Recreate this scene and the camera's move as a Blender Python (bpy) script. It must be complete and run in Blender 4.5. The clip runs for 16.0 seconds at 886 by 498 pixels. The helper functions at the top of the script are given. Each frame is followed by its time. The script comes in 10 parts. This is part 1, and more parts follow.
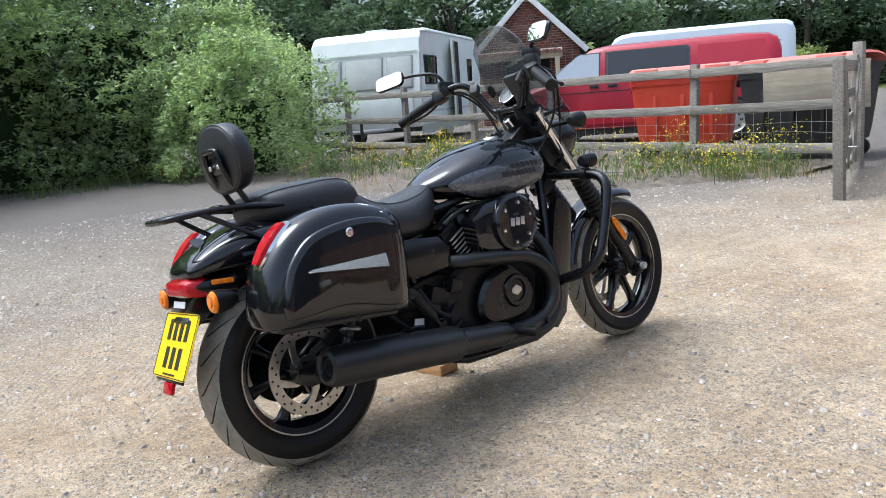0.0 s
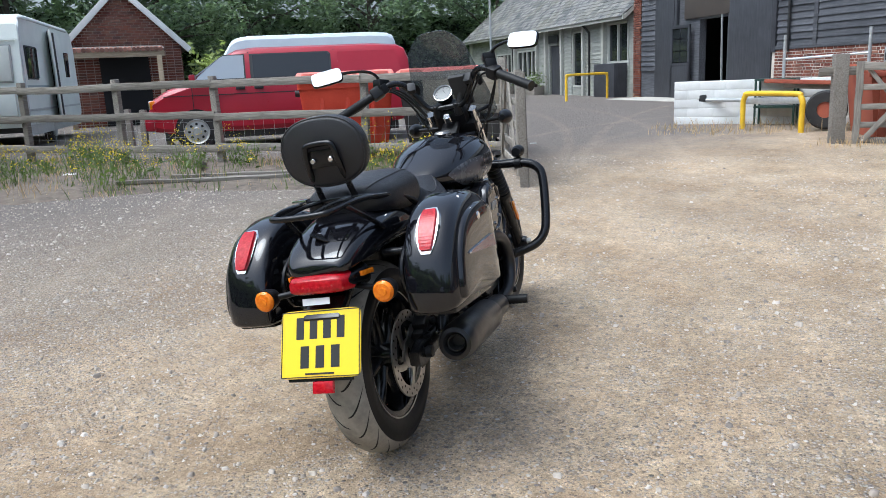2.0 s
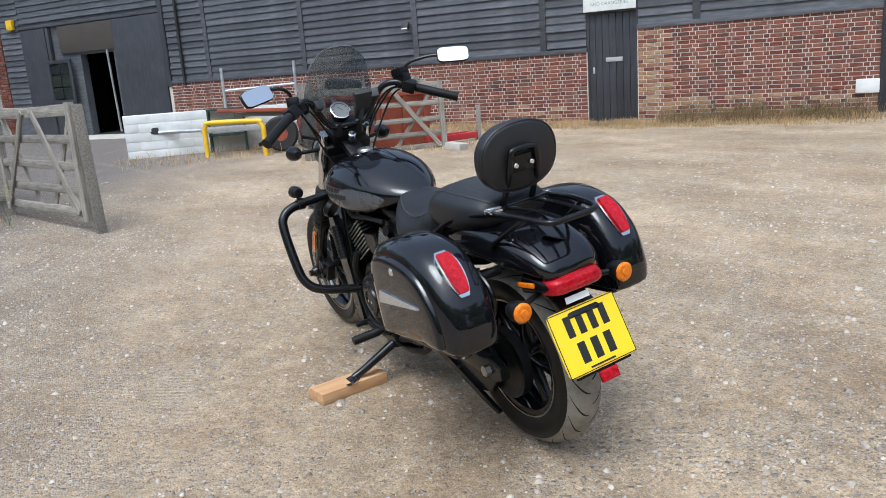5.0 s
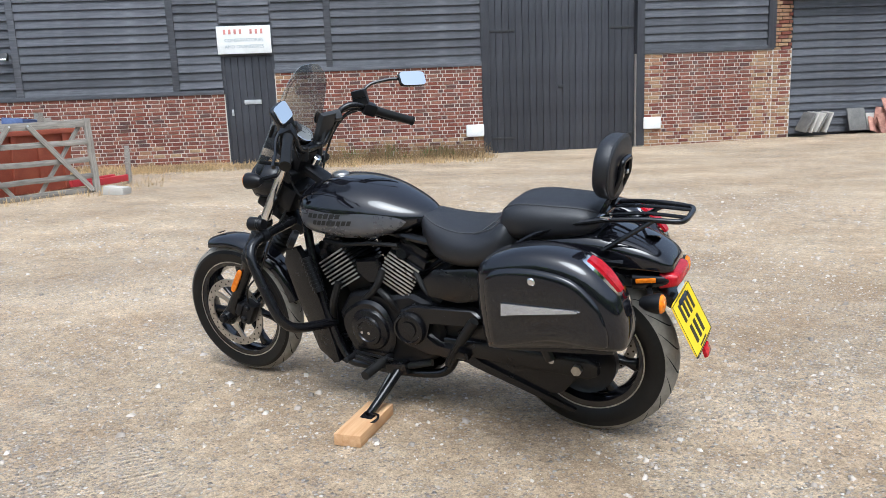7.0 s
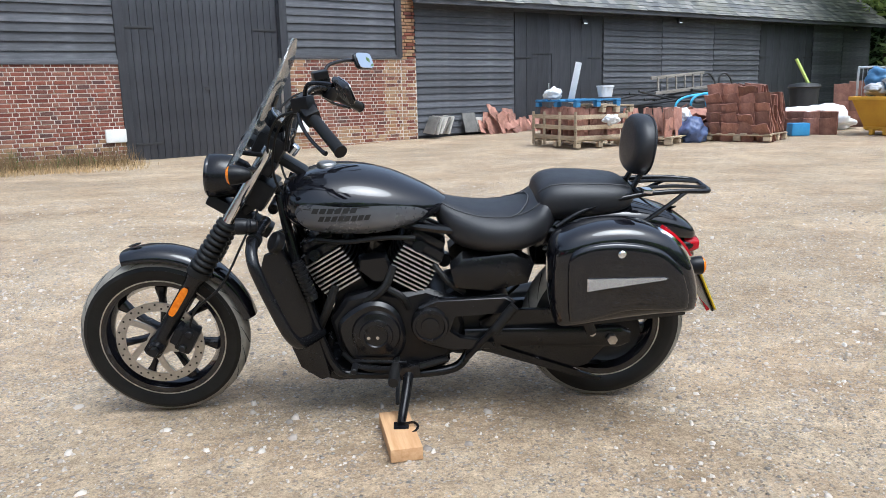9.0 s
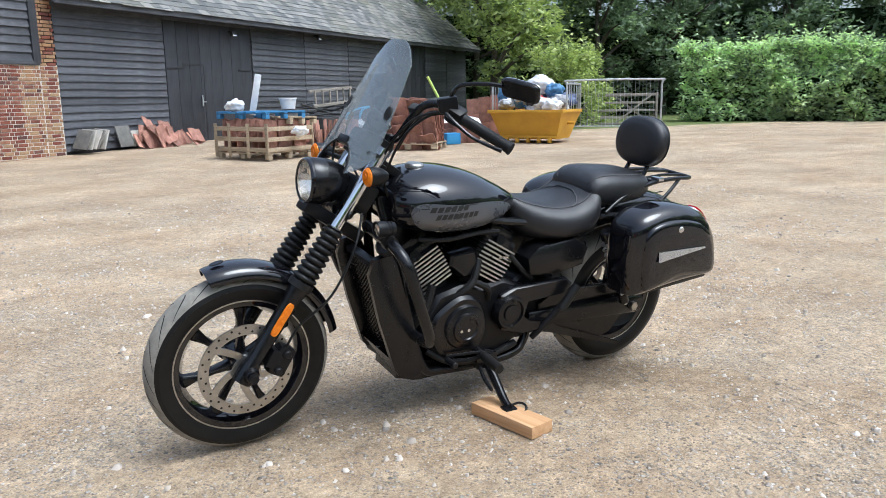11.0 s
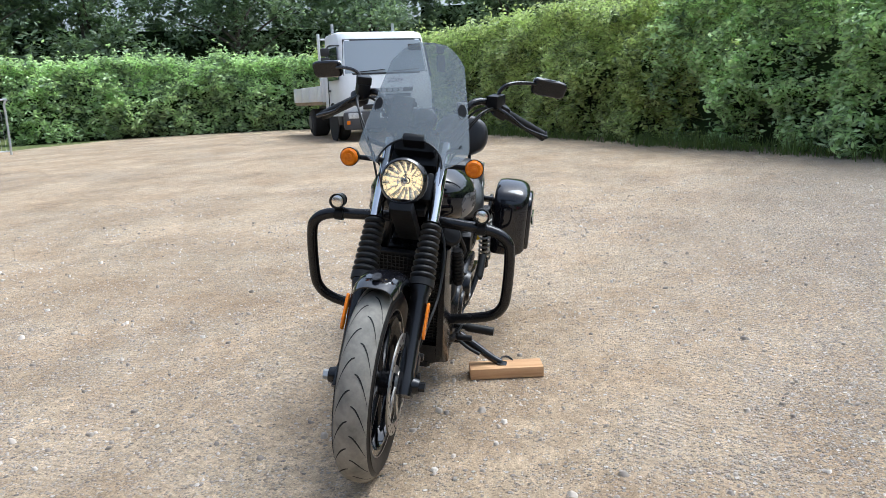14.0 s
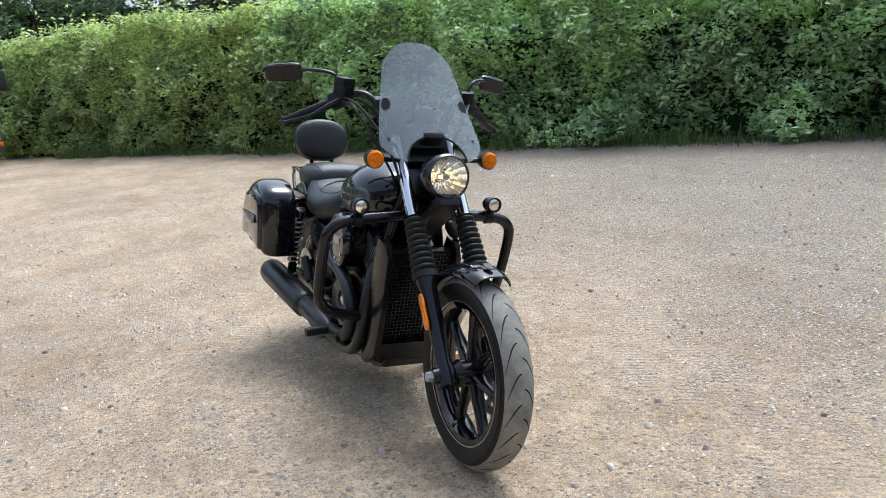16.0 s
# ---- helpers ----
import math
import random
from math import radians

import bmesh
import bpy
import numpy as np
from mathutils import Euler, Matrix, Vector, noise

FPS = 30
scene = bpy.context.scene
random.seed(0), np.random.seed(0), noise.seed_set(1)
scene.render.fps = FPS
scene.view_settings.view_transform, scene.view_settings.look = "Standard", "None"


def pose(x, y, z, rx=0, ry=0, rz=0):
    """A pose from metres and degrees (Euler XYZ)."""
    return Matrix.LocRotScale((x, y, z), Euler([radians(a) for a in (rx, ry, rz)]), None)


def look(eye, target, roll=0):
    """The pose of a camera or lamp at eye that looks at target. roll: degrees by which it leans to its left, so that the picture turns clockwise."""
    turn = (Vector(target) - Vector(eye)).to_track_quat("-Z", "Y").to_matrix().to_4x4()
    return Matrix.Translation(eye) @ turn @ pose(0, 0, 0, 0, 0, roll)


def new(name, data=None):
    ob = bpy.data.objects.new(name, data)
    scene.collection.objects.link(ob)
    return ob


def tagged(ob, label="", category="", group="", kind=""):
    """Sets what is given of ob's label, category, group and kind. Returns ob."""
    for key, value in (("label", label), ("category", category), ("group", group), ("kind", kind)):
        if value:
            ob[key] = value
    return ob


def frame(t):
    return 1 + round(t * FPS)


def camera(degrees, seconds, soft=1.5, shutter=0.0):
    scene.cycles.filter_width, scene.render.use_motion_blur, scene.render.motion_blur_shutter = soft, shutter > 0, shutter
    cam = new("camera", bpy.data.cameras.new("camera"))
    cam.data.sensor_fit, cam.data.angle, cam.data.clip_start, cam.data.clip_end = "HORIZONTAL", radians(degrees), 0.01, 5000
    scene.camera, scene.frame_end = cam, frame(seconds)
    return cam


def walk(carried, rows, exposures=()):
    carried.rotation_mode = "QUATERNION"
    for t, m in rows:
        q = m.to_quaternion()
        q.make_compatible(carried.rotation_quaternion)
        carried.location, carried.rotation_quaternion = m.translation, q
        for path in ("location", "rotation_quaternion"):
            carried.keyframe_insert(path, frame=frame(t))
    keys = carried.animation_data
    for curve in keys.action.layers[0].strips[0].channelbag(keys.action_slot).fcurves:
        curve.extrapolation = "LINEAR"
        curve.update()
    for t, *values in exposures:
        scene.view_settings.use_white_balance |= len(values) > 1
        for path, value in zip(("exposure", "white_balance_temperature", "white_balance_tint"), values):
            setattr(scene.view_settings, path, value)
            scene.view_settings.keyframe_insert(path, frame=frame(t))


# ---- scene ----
cam = camera(60.0, 16.0, soft=0.8, shutter=0.0)
PATH = [
    (0, (-0.927, -2.063, 1.035), (0.241, -0.486, 0.653), -4.4),
    (0.5, (-1.259, -1.86, 1.071), (0.116, -0.469, 0.657), -4.2),
    (1, (-1.516, -1.576, 1.086), (0.039, -0.394, 0.657), -3.7),
    (1.5, (-1.769, -1.306, 1.108), (-0.067, -0.351, 0.672), -3.1),
    (2, (-1.989, -1.024, 1.107), (-0.174, -0.311, 0.666), -2.6),
    (2.5, (-2.121, -0.699, 1.111), (-0.225, -0.237, 0.671), -2.8),
    (3, (-2.249, -0.335, 1.114), (-0.309, -0.145, 0.666), -2.8),
    (3.5, (-2.248, 0.056, 1.12), (-0.301, -0.028, 0.668), -2.8),
    (4, (-2.23, 0.451, 1.14), (-0.313, 0.098, 0.69), -2.7),
    (4.2, (-2.178, 0.6, 1.146), (-0.283, 0.143, 0.697), -3.3),
    (6.3, (-1.366, 2.018, 1.152), (-0.022, 0.598, 0.748), -2.5),
    (6.5, (-1.236, 2.118, 1.148), (0.048, 0.594, 0.744), -2.5),
    (7, (-0.905, 2.348, 1.146), (0.163, 0.643, 0.747), -2.3),
    (7.5, (-0.578, 2.548, 1.136), (0.24, 0.71, 0.733), -2.1),
    (8, (-0.214, 2.652, 1.113), (0.347, 0.72, 0.707), -1.8),
    (10.3, (1.492, 2.609, 1.099), (0.91, 0.739, 0.692), -0.8),
    (10.5, (1.67, 2.572, 1.092), (0.99, 0.733, 0.696), -0.7),
    (11, (2.055, 2.429, 1.099), (1.142, 0.692, 0.711), -0.8),
    (11.5, (2.389, 2.206, 1.087), (1.243, 0.613, 0.705), -1.0),
    (12, (2.763, 2.001, 1.077), (1.394, 0.593, 0.696), -1.1),
    (12.5, (3.053, 1.727, 1.087), (1.495, 0.536, 0.696), -1.2),
    (13, (3.338, 1.437, 1.077), (1.617, 0.493, 0.692), -1.5),
    (13.5, (3.481, 1.084, 1.089), (1.641, 0.404, 0.702), -2.1),
    (14, (3.612, 0.726, 1.103), (1.693, 0.319, 0.713), -2.6),
    (14.5, (3.683, 0.337, 1.107), (1.728, 0.213, 0.706), -3.3),
    (15, (3.712, -0.059, 1.114), (1.762, 0.106, 0.702), -3.8),
    (15.5, (3.712, -0.394, 1.134), (1.802, 0.022, 0.71), -4.3),
    (16, (3.56, -0.775, 1.15), (1.736, -0.075, 0.721), -4.8),
]
EXPOSURES = [(t, stops, 5540, 5.4) for t, stops in ((0.0, 1.22), (1.5, 1.0), (2.5, 0.82), (3.5, 0.70), (4.2, 0.69), (6.5, 0.94), (8.0, 0.98), (10.5, 1.02), (12.5, 0.98), (14.5, 0.98), (16.0, 1.05))]
walk(cam, [(t, look(eye, target, roll)) for t, eye, target, roll in PATH], EXPOSURES)

# ---- daylight: thin bright overcast ----
SUN_EL, SUN_AZ = 64.0, 320.0
world = bpy.data.worlds.new("sky")
scene.world = world
world.use_nodes = True
wn = world.node_tree.nodes
sky = wn.new("ShaderNodeTexSky")
sky.sky_type = "NISHITA"
sky.sun_disc = False
sky.sun_elevation, sky.sun_rotation = radians(SUN_EL), radians(SUN_AZ)
sky.air_density, sky.dust_density, sky.ozone_density = 1.0, 6.0, 1.0
wn["Background"].inputs["Strength"].default_value = 0.132
# thin cloud takes most of the blue out of the sky
veil = wn.new("ShaderNodeHueSaturation")
veil.inputs["Saturation"].default_value = 0.62
world.node_tree.links.new(sky.outputs[0], veil.inputs["Color"])
world.node_tree.links.new(veil.outputs[0], wn["Background"].inputs["Color"])
sun_data = bpy.data.lights.new("sun", "SUN")
sun_data.energy, sun_data.angle, sun_data.color = 0.85, radians(34), (1.0, 0.98, 0.94)
sun = new("sun", sun_data)
az, el = radians(SUN_AZ), radians(SUN_EL)
sun.matrix_basis = look((30 * math.sin(az) * math.cos(el), 30 * math.cos(az) * math.cos(el), 30 * math.sin(el)), (0, 0, 0))

# ---- materials ----
class Nodes:
    """A small wrapper to write node trees in few lines."""

    def __init__(self, name, rough=0.5, metal=0.0, color=(0.5, 0.5, 0.5), spec=0.5):
        self.mat = bpy.data.materials.new(name)
        self.mat.use_nodes = True
        self.t = self.mat.node_tree
        self.b = self.t.nodes["Principled BSDF"]
        self.put("Base Color", (*color, 1)), self.put("Roughness", rough), self.put("Metallic", metal)
        self.put("Specular IOR Level", spec)

    def put(self, key, value):
        self.b.inputs[key].default_value = value

    def node(self, kind, **sockets):
        n = self.t.nodes.new("ShaderNode" + kind)
        for k, v in sockets.items():
            self.feed(n.inputs[k.replace("_", " ")], v)
        return n

    def feed(self, socket, v):
        if isinstance(v, bpy.types.NodeSocket):
            self.t.links.new(v, socket)
        else:
            socket.default_value = v

    def coords(self, kind="Object"):
        return self.t.nodes.new("ShaderNodeTexCoord").outputs[kind]

    def scaled(self, v, s):
        n = self.node("Mapping", Vector=v)
        n.inputs["Scale"].default_value = s if isinstance(s, tuple) else (s, s, s)
        return n.outputs[0]

    def noise(self, v, scale, detail=4.0, rough=0.6):
        return self.node("TexNoise", Vector=v, Scale=scale, Detail=detail, Roughness=rough).outputs["Fac"]

    def ramp(self, fac, *stops):
        n = self.node("ValToRGB", Fac=fac)
        r = n.color_ramp
        while len(r.elements) < len(stops):
            r.elements.new(0.5)
        for e, (p, c) in zip(r.elements, stops):
            e.position = p
            e.color = (*c, 1) if isinstance(c, tuple) else (c, c, c, 1)
        return n.outputs["Color"]

    def mix(self, fac, a, b, how="MIX"):
        n = self.t.nodes.new("ShaderNodeMix")
        n.data_type, n.blend_type = "RGBA", how
        self.feed(n.inputs[0], fac)
        for k, v in ((6, a), (7, b)):
            self.feed(n.inputs[k], (*v, 1) if isinstance(v, tuple) and len(v) == 3 else v)
        return n.outputs[2]

    def math(self, op, a, b=0.0):
        n = self.t.nodes.new("ShaderNodeMath")
        n.operation = op
        self.feed(n.inputs[0], a), self.feed(n.inputs[1], b)
        return n.outputs[0]

    def bump(self, height, strength=0.3, distance=0.01):
        n = self.node("Bump", Height=height, Strength=strength, Distance=distance)
        self.t.links.new(n.outputs[0], self.b.inputs["Normal"])

    def color(self, v):
        self.feed(self.b.inputs["Base Color"], v)

    def rough(self, v):
        self.feed(self.b.inputs["Roughness"], v)


def worn(name, c1, c2, scale=8.0, rough=(0.4, 0.6), metal=0.0, bump=0.0, fine=60.0, spec=0.5, vary=0.0):
    """Two tones mixed by coarse and fine noise, uneven gloss, and fine relief."""
    n = Nodes(name, rough[0], metal, c1, spec)
    v = n.coords()
    big, small = n.noise(v, scale, 5), n.noise(v, fine, 3)
    fac = n.math("ADD", n.math("MULTIPLY", big, 0.7), n.math("MULTIPLY", small, 0.3))
    col = n.ramp(fac, (0.32, c1), (0.68, c2))
    if vary:
        r = n.t.nodes.new("ShaderNodeObjectInfo").outputs["Random"]
        col = n.mix(1.0, col, n.ramp(r, (0.0, 1 - vary), (1.0, 1 + vary)), "MULTIPLY")
    n.color(col)
    n.rough(n.ramp(fac, (0.3, rough[0]), (0.7, rough[1])))
    if bump:
        n.bump(small, bump, 0.005)
    return n.mat


def wood(name, c1, c2, along=(1, 14, 14), scale=3.0, rough=0.85, bump=0.35, vary=0.12):
    n = Nodes(name, rough, 0, c1, 0.25)
    v = n.scaled(n.coords(), along)
    grain, blot = n.noise(v, scale, 6, 0.65), n.noise(n.coords(), 2.2, 3)
    col = n.ramp(grain, (0.3, c1), (0.7, c2))
    col = n.mix(0.5, col, n.ramp(blot, (0.3, 0.55), (0.7, 1.0)), "MULTIPLY")
    r = n.t.nodes.new("ShaderNodeObjectInfo").outputs["Random"]
    col = n.mix(1.0, col, n.ramp(r, (0.0, 1 - vary), (1.0, 1 + vary)), "MULTIPLY")
    n.color(col)
    n.bump(grain, bump, 0.006)
    return n.mat


def leafy(name, dark, light, tint=(1, 1, 1)):
    """Leaves: each island takes a tone of its own; light passes a little."""
    n = Nodes(name, 0.45, 0, light, 0.42)
    g = n.t.nodes.new("ShaderNodeNewGeometry")
    r = g.outputs["Random Per Island"]
    big = n.noise(n.coords(), 1.3, 5, 0.7)
    f = n.math("ADD", n.math("MULTIPLY", r, 0.65), n.math("MULTIPLY", n.math("SUBTRACT", big, 0.34), 1.7))
    col = n.ramp(f, (0.10, dark), (0.46, tuple((a + b) / 2 for a, b in zip(dark, light))), (0.86, light))
    n.color(col)
    tr = n.node("BsdfTranslucent", Color=n.mix(1.0, col, (1.25 * tint[0], 1.4 * tint[1], 0.85 * tint[2]), "MULTIPLY"))
    m = n.node("MixShader", Fac=0.38)
    n.t.links.new(n.b.outputs[0], m.inputs[1]), n.t.links.new(tr.outputs[0], m.inputs[2])
    n.t.links.new(m.outputs[0], n.t.nodes["Material Output"].inputs[0])
    return n.mat


def ground_material():
    n = Nodes("gravel_yard", 0.95, 0, (0.4, 0.35, 0.29), 0.15)
    v = n.coords()
    xyz = n.node("SeparateXYZ", Vector=v).outputs
    big, mid, blot = n.noise(v, 0.35, 4, 0.6), n.noise(v, 1.7, 5, 0.62), n.noise(v, 5.5, 5, 0.65)
    rut = n.noise(n.scaled(v, (0.45, 1.1, 1.0)), 0.9, 6, 0.68)
    fine = n.noise(v, 150, 4, 0.75)
    # loose stone lies thick along the hedge and fence and in worn patches elsewhere
    side = n.ramp(n.math("MULTIPLY", n.math("ADD", xyz["Y"], n.math("MULTIPLY", xyz["X"], 0.12)), 0.1), (0.06, 0.0), (0.40, 0.56))
    f = n.math("ADD", n.math("ADD", n.math("MULTIPLY", big, 0.42), n.math("MULTIPLY", mid, 0.32)), n.math("ADD", n.math("MULTIPLY", blot, 0.3), side))
    stony = n.ramp(f, (0.47, 0.0), (0.60, 0.32), (0.92, 1.0))
    dust = n.mix(n.ramp(rut, (0.38, 0.0), (0.62, 1.0)), (0.385, 0.285, 0.187), (0.565, 0.425, 0.286))
    dust = n.mix(n.ramp(mid, (0.35, 0.0), (0.7, 0.7)), dust, (0.45, 0.355, 0.248))
    dust = n.mix(n.ramp(blot, (0.56, 0.0), (0.72, 0.45)), dust, (0.37, 0.285, 0.20))
    dust = n.mix(1.0, dust, n.ramp(fine, (0.28, 0.55), (0.72, 1.35)), "MULTIPLY")
    dust = n.mix(1.0, dust, n.ramp(n.noise(v, 48, 3, 0.8), (0.32, 0.74), (0.68, 1.2)), "MULTIPLY")
    dust = n.mix(1.0, dust, n.ramp(n.noise(v, 0.9, 6, 0.75), (0.38, (0.795, 0.765, 0.725)), (0.57, (1.04, 1.055, 1.05))), "MULTIPLY")
    dust = n.mix(1.0, dust, n.ramp(n.noise(v, 14, 4, 0.7), (0.33, 0.80), (0.67, 1.14)), "MULTIPLY")
    small, chips = n.node("TexVoronoi", Vector=v, Scale=125.0).outputs, n.node("TexVoronoi", Vector=v, Scale=41.0).outputs
    tone = n.node("SeparateXYZ", Vector=small["Color"]).outputs
    stone = n.ramp(tone["X"], (0.0, (0.145, 0.128, 0.114)), (0.35, (0.265, 0.236, 0.208)), (0.7, (0.37, 0.333, 0.298)), (0.9, (0.54, 0.50, 0.452)))
    gap = n.ramp(small["Distance"], (0.35, 0.0), (0.7, 0.55))
    stone = n.mix(gap, stone, (0.15, 0.125, 0.10))
    here = n.math("LESS_THAN", tone["Y"], n.math("ADD", n.math("MULTIPLY", stony, 0.85), 0.13))
    base = n.mix(n.math("MULTIPLY", here, 0.62), dust, stone)
    ctone = n.node("SeparateXYZ", Vector=chips["Color"]).outputs
    chip = n.math("MULTIPLY", n.math("LESS_THAN", ctone["Y"], n.math("ADD", n.math("MULTIPLY", stony, 0.6), 0.09)), n.ramp(chips["Distance"], (0.25, 1.0), (0.36, 0.0)))
    base = n.mix(chip, base, n.ramp(ctone["X"], (0.1, (0.19, 0.168, 0.15)), (0.5, (0.375, 0.335, 0.295)), (0.9, (0.58, 0.535, 0.48))))
    # darker crushed stone lies before the fence
    dark = n.math("ADD", n.math("MULTIPLY", xyz["Y"], 0.8), n.math("ADD", n.math("MULTIPLY", xyz["X"], 0.5), n.math("MULTIPLY", mid, 1.6)))
    dark = n.ramp(n.math("MULTIPLY", dark, 0.1), (0.40, 0.0), (0.66, 0.95))
    crushed = n.mix(0.55, n.mix(1.0, stone, (0.80, 0.78, 0.80), "MULTIPLY"), n.ramp(fine, (0.3, (0.105, 0.094, 0.084)), (0.7, (0.27, 0.24, 0.21))))
    base = n.mix(dark, base, crushed)
    # arcs pressed by turning tyres, with the bars of their tread
    tracks = 0.0
    for cx, cy, rad in ((-3.3, -0.9, 0.95), (-3.3, -0.9, 1.35), (3.7, 30.77, 29.95), (3.7, 30.77, 31.4), (-5.74, -28.26, 30.0), (-5.74, -28.26, 30.25), (12.88, -28.78, 30.0), (-9.58, 29.21, 30.0), (-9.58, 29.21, 28.6), (9.0, -6.0, 7.0), (9.0, -6.0, 8.4)):
        rel = n.node("Vector" + "Math", Vector=v)
        rel.operation, rel.inputs[1].default_value = "SUBTRACT", (cx, cy, 0)
        p = n.node("SeparateXYZ", Vector=rel.outputs[0]).outputs
        d = n.math("SQRT", n.math("ADD", n.math("MULTIPLY", p["X"], p["X"]), n.math("MULTIPLY", p["Y"], p["Y"])))
        ang = n.math("ARCTAN2", p["Y"], p["X"])
        band = n.ramp(n.math("ABSOLUTE", n.math("SUBTRACT", d, rad)), (0.06, 1.0), (0.10, 0.0))
        bars = n.math("SINE", n.math("ADD", n.math("MULTIPLY", ang, 190.0 * rad), n.math("MULTIPLY", d, 90.0)))
        tracks = n.math("ADD", n.math("MULTIPLY", band, n.math("ADD", n.math("MULTIPLY", bars, 0.5), 0.5)), tracks)
    tracks = n.math("MULTIPLY", tracks, n.ramp(mid, (0.36, 0.0), (0.5, 1.0)))
    base = n.mix(n.math("MINIMUM", n.math("MULTIPLY", tracks, 0.2), 0.2), base, (0.55, 0.44, 0.32))
    # rough grass takes over beyond the yard
    far = n.math("SQRT", n.math("ADD", n.math("POWER", n.math("ADD", xyz["X"], -4.0), 2.0), n.math("POWER", xyz["Y"], 2.0)))
    lawn = n.ramp(n.math("ADD", n.math("MULTIPLY", far, 0.02), n.math("MULTIPLY", mid, 0.06)), (0.66, 0.0), (0.70, 1.0))
    gate = n.math("MULTIPLY", n.math("LESS_THAN", n.math("ADD", xyz["Y"], n.math("MULTIPLY", mid, 1.5)), -15.4), n.math("LESS_THAN", xyz["X"], -10.5))
    lawn = n.math("MAXIMUM", lawn, gate)
    base = n.mix(lawn, base, n.ramp(blot, (0.3, (0.07, 0.10, 0.03)), (0.7, (0.20, 0.22, 0.085))))
    n.color(base)
    h = n.math("ADD", n.math("MULTIPLY", n.math("MULTIPLY", here, n.math("SUBTRACT", 0.7, small["Distance"])), 0.9), n.math("MULTIPLY", chip, 1.4))
    h = n.math("ADD", h, n.math("ADD", n.math("MULTIPLY", fine, 0.5), n.math("MULTIPLY", tracks, -0.2)))
    n.bump(h, 0.9, 0.015)
    return n.mat


def brick_material(name, reds):
    n = Nodes(name, 0.9, 0, reds[0], 0.2)
    r = n.node("ObjectInfo").outputs["Random"]
    i = n.node("NewGeometry").outputs["Random Per Island"]
    v = n.coords()
    f = n.math("FRACT", n.math("ADD", r, i))
    col = n.ramp(f, *[(k / (len(reds) - 1) * 0.95, c) for k, c in enumerate(reds)])
    col = n.mix(0.6, col, n.ramp(n.noise(v, 14, 5), (0.3, 0.55), (0.7, 1.15)), "MULTIPLY")
    n.color(n.mix(n.ramp(n.noise(v, 0.9, 4), (0.58, 0.0), (0.78, 0.3)), col, (0.42, 0.35, 0.28)))
    n.bump(n.noise(v, 55, 4), 0.4, 0.004)
    return n.mat


def glass_material(name, color, rough=0.0, ior=1.45):
    n = Nodes(name, rough, 0, color, 0.5)
    n.put("Transmission Weight", 1.0), n.put("IOR", ior)
    return n.mat


def glow_material(name, color, strength):
    n = Nodes(name, 0.3, 0, color)
    n.put("Emission Color", (*color, 1)), n.put("Emission Strength", strength)
    return n.mat


def lens_material(name, color, light):
    """Moulded coloured plastic lens with fine ribs."""
    n = Nodes(name, 0.08, 0, color, 0.35)
    v = n.coords()
    n.color(n.ramp(n.noise(v, 90, 2), (0.35, color), (0.7, light)))
    n.put("Transmission Weight", 0.1)
    n.bump(n.node("TexWave", Vector=v, Scale=55.0, Distortion=0.3).outputs["Fac"], 0.12, 0.002)
    return n.mat


GROUND = ground_material()
STONE = worn("loose_stone", (0.30, 0.26, 0.22), (0.52, 0.47, 0.41), 12, (0.85, 0.95), vary=0.3)
SOIL = worn("dry_soil", (0.055, 0.042, 0.032), (0.21, 0.17, 0.13), 9, (0.9, 1.0), bump=0.5)
BLACK_BOARD = wood("tarred_black_board", (0.060, 0.062, 0.070), (0.135, 0.138, 0.150), (1, 10, 10), 2.5, 0.6, 0.5, 0.28)
BLACK_DOOR = wood("black_painted_boards", (0.040, 0.041, 0.047), (0.064, 0.066, 0.074), (10, 10, 1), 2.0, 0.5, 0.3, 0.12)
GREY_BOARD = wood("grey_green_painted_board", (0.27, 0.28, 0.25), (0.42, 0.43, 0.39), (1, 8, 8), 2.0, 0.8, 0.3, 0.08)
GREY_FRAME = worn("grey_painted_frame", (0.36, 0.36, 0.32), (0.46, 0.46, 0.42), 4, (0.6, 0.75))
FENCE_WOOD = wood("weathered_grey_wood", (0.17, 0.15, 0.125), (0.38, 0.35, 0.305), (1, 16, 16), 4.0, 0.95, 0.6, 0.2)
PALLET_WOOD = wood("pallet_wood", (0.33, 0.25, 0.16), (0.55, 0.45, 0.32), (1, 12, 12), 3.0, 0.9, 0.4, 0.2)
BLOCK_WOOD = wood("fresh_pine", (0.50, 0.27, 0.12), (0.72, 0.46, 0.25), (14, 1, 14), 3.0, 0.8, 0.25, 0.02)
BRICK = brick_material("old_red_brick", [(0.15, 0.05, 0.036), (0.19, 0.066, 0.046), (0.24, 0.092, 0.06), (0.15, 0.062, 0.048), (0.27, 0.125, 0.085), (0.11, 0.058, 0.05)])
BRICK_BUFF = brick_material("weathered_buff_brick", [(0.33, 0.19, 0.10), (0.38, 0.26, 0.15), (0.28, 0.13, 0.08), (0.36, 0.22, 0.13)])
MORTAR = worn("lime_mortar", (0.46, 0.42, 0.37), (0.68, 0.63, 0.56), 6, (0.9, 1.0), bump=0.4)
SLATE = worn("grey_slate", (0.095, 0.092, 0.085), (0.21, 0.20, 0.18), 5, (0.6, 0.85), bump=0.3, vary=0.3)
CLAY = worn("clay_tile", (0.19, 0.085, 0.065), (0.42, 0.22, 0.16), 7, (0.85, 0.95), bump=0.3, vary=0.45)
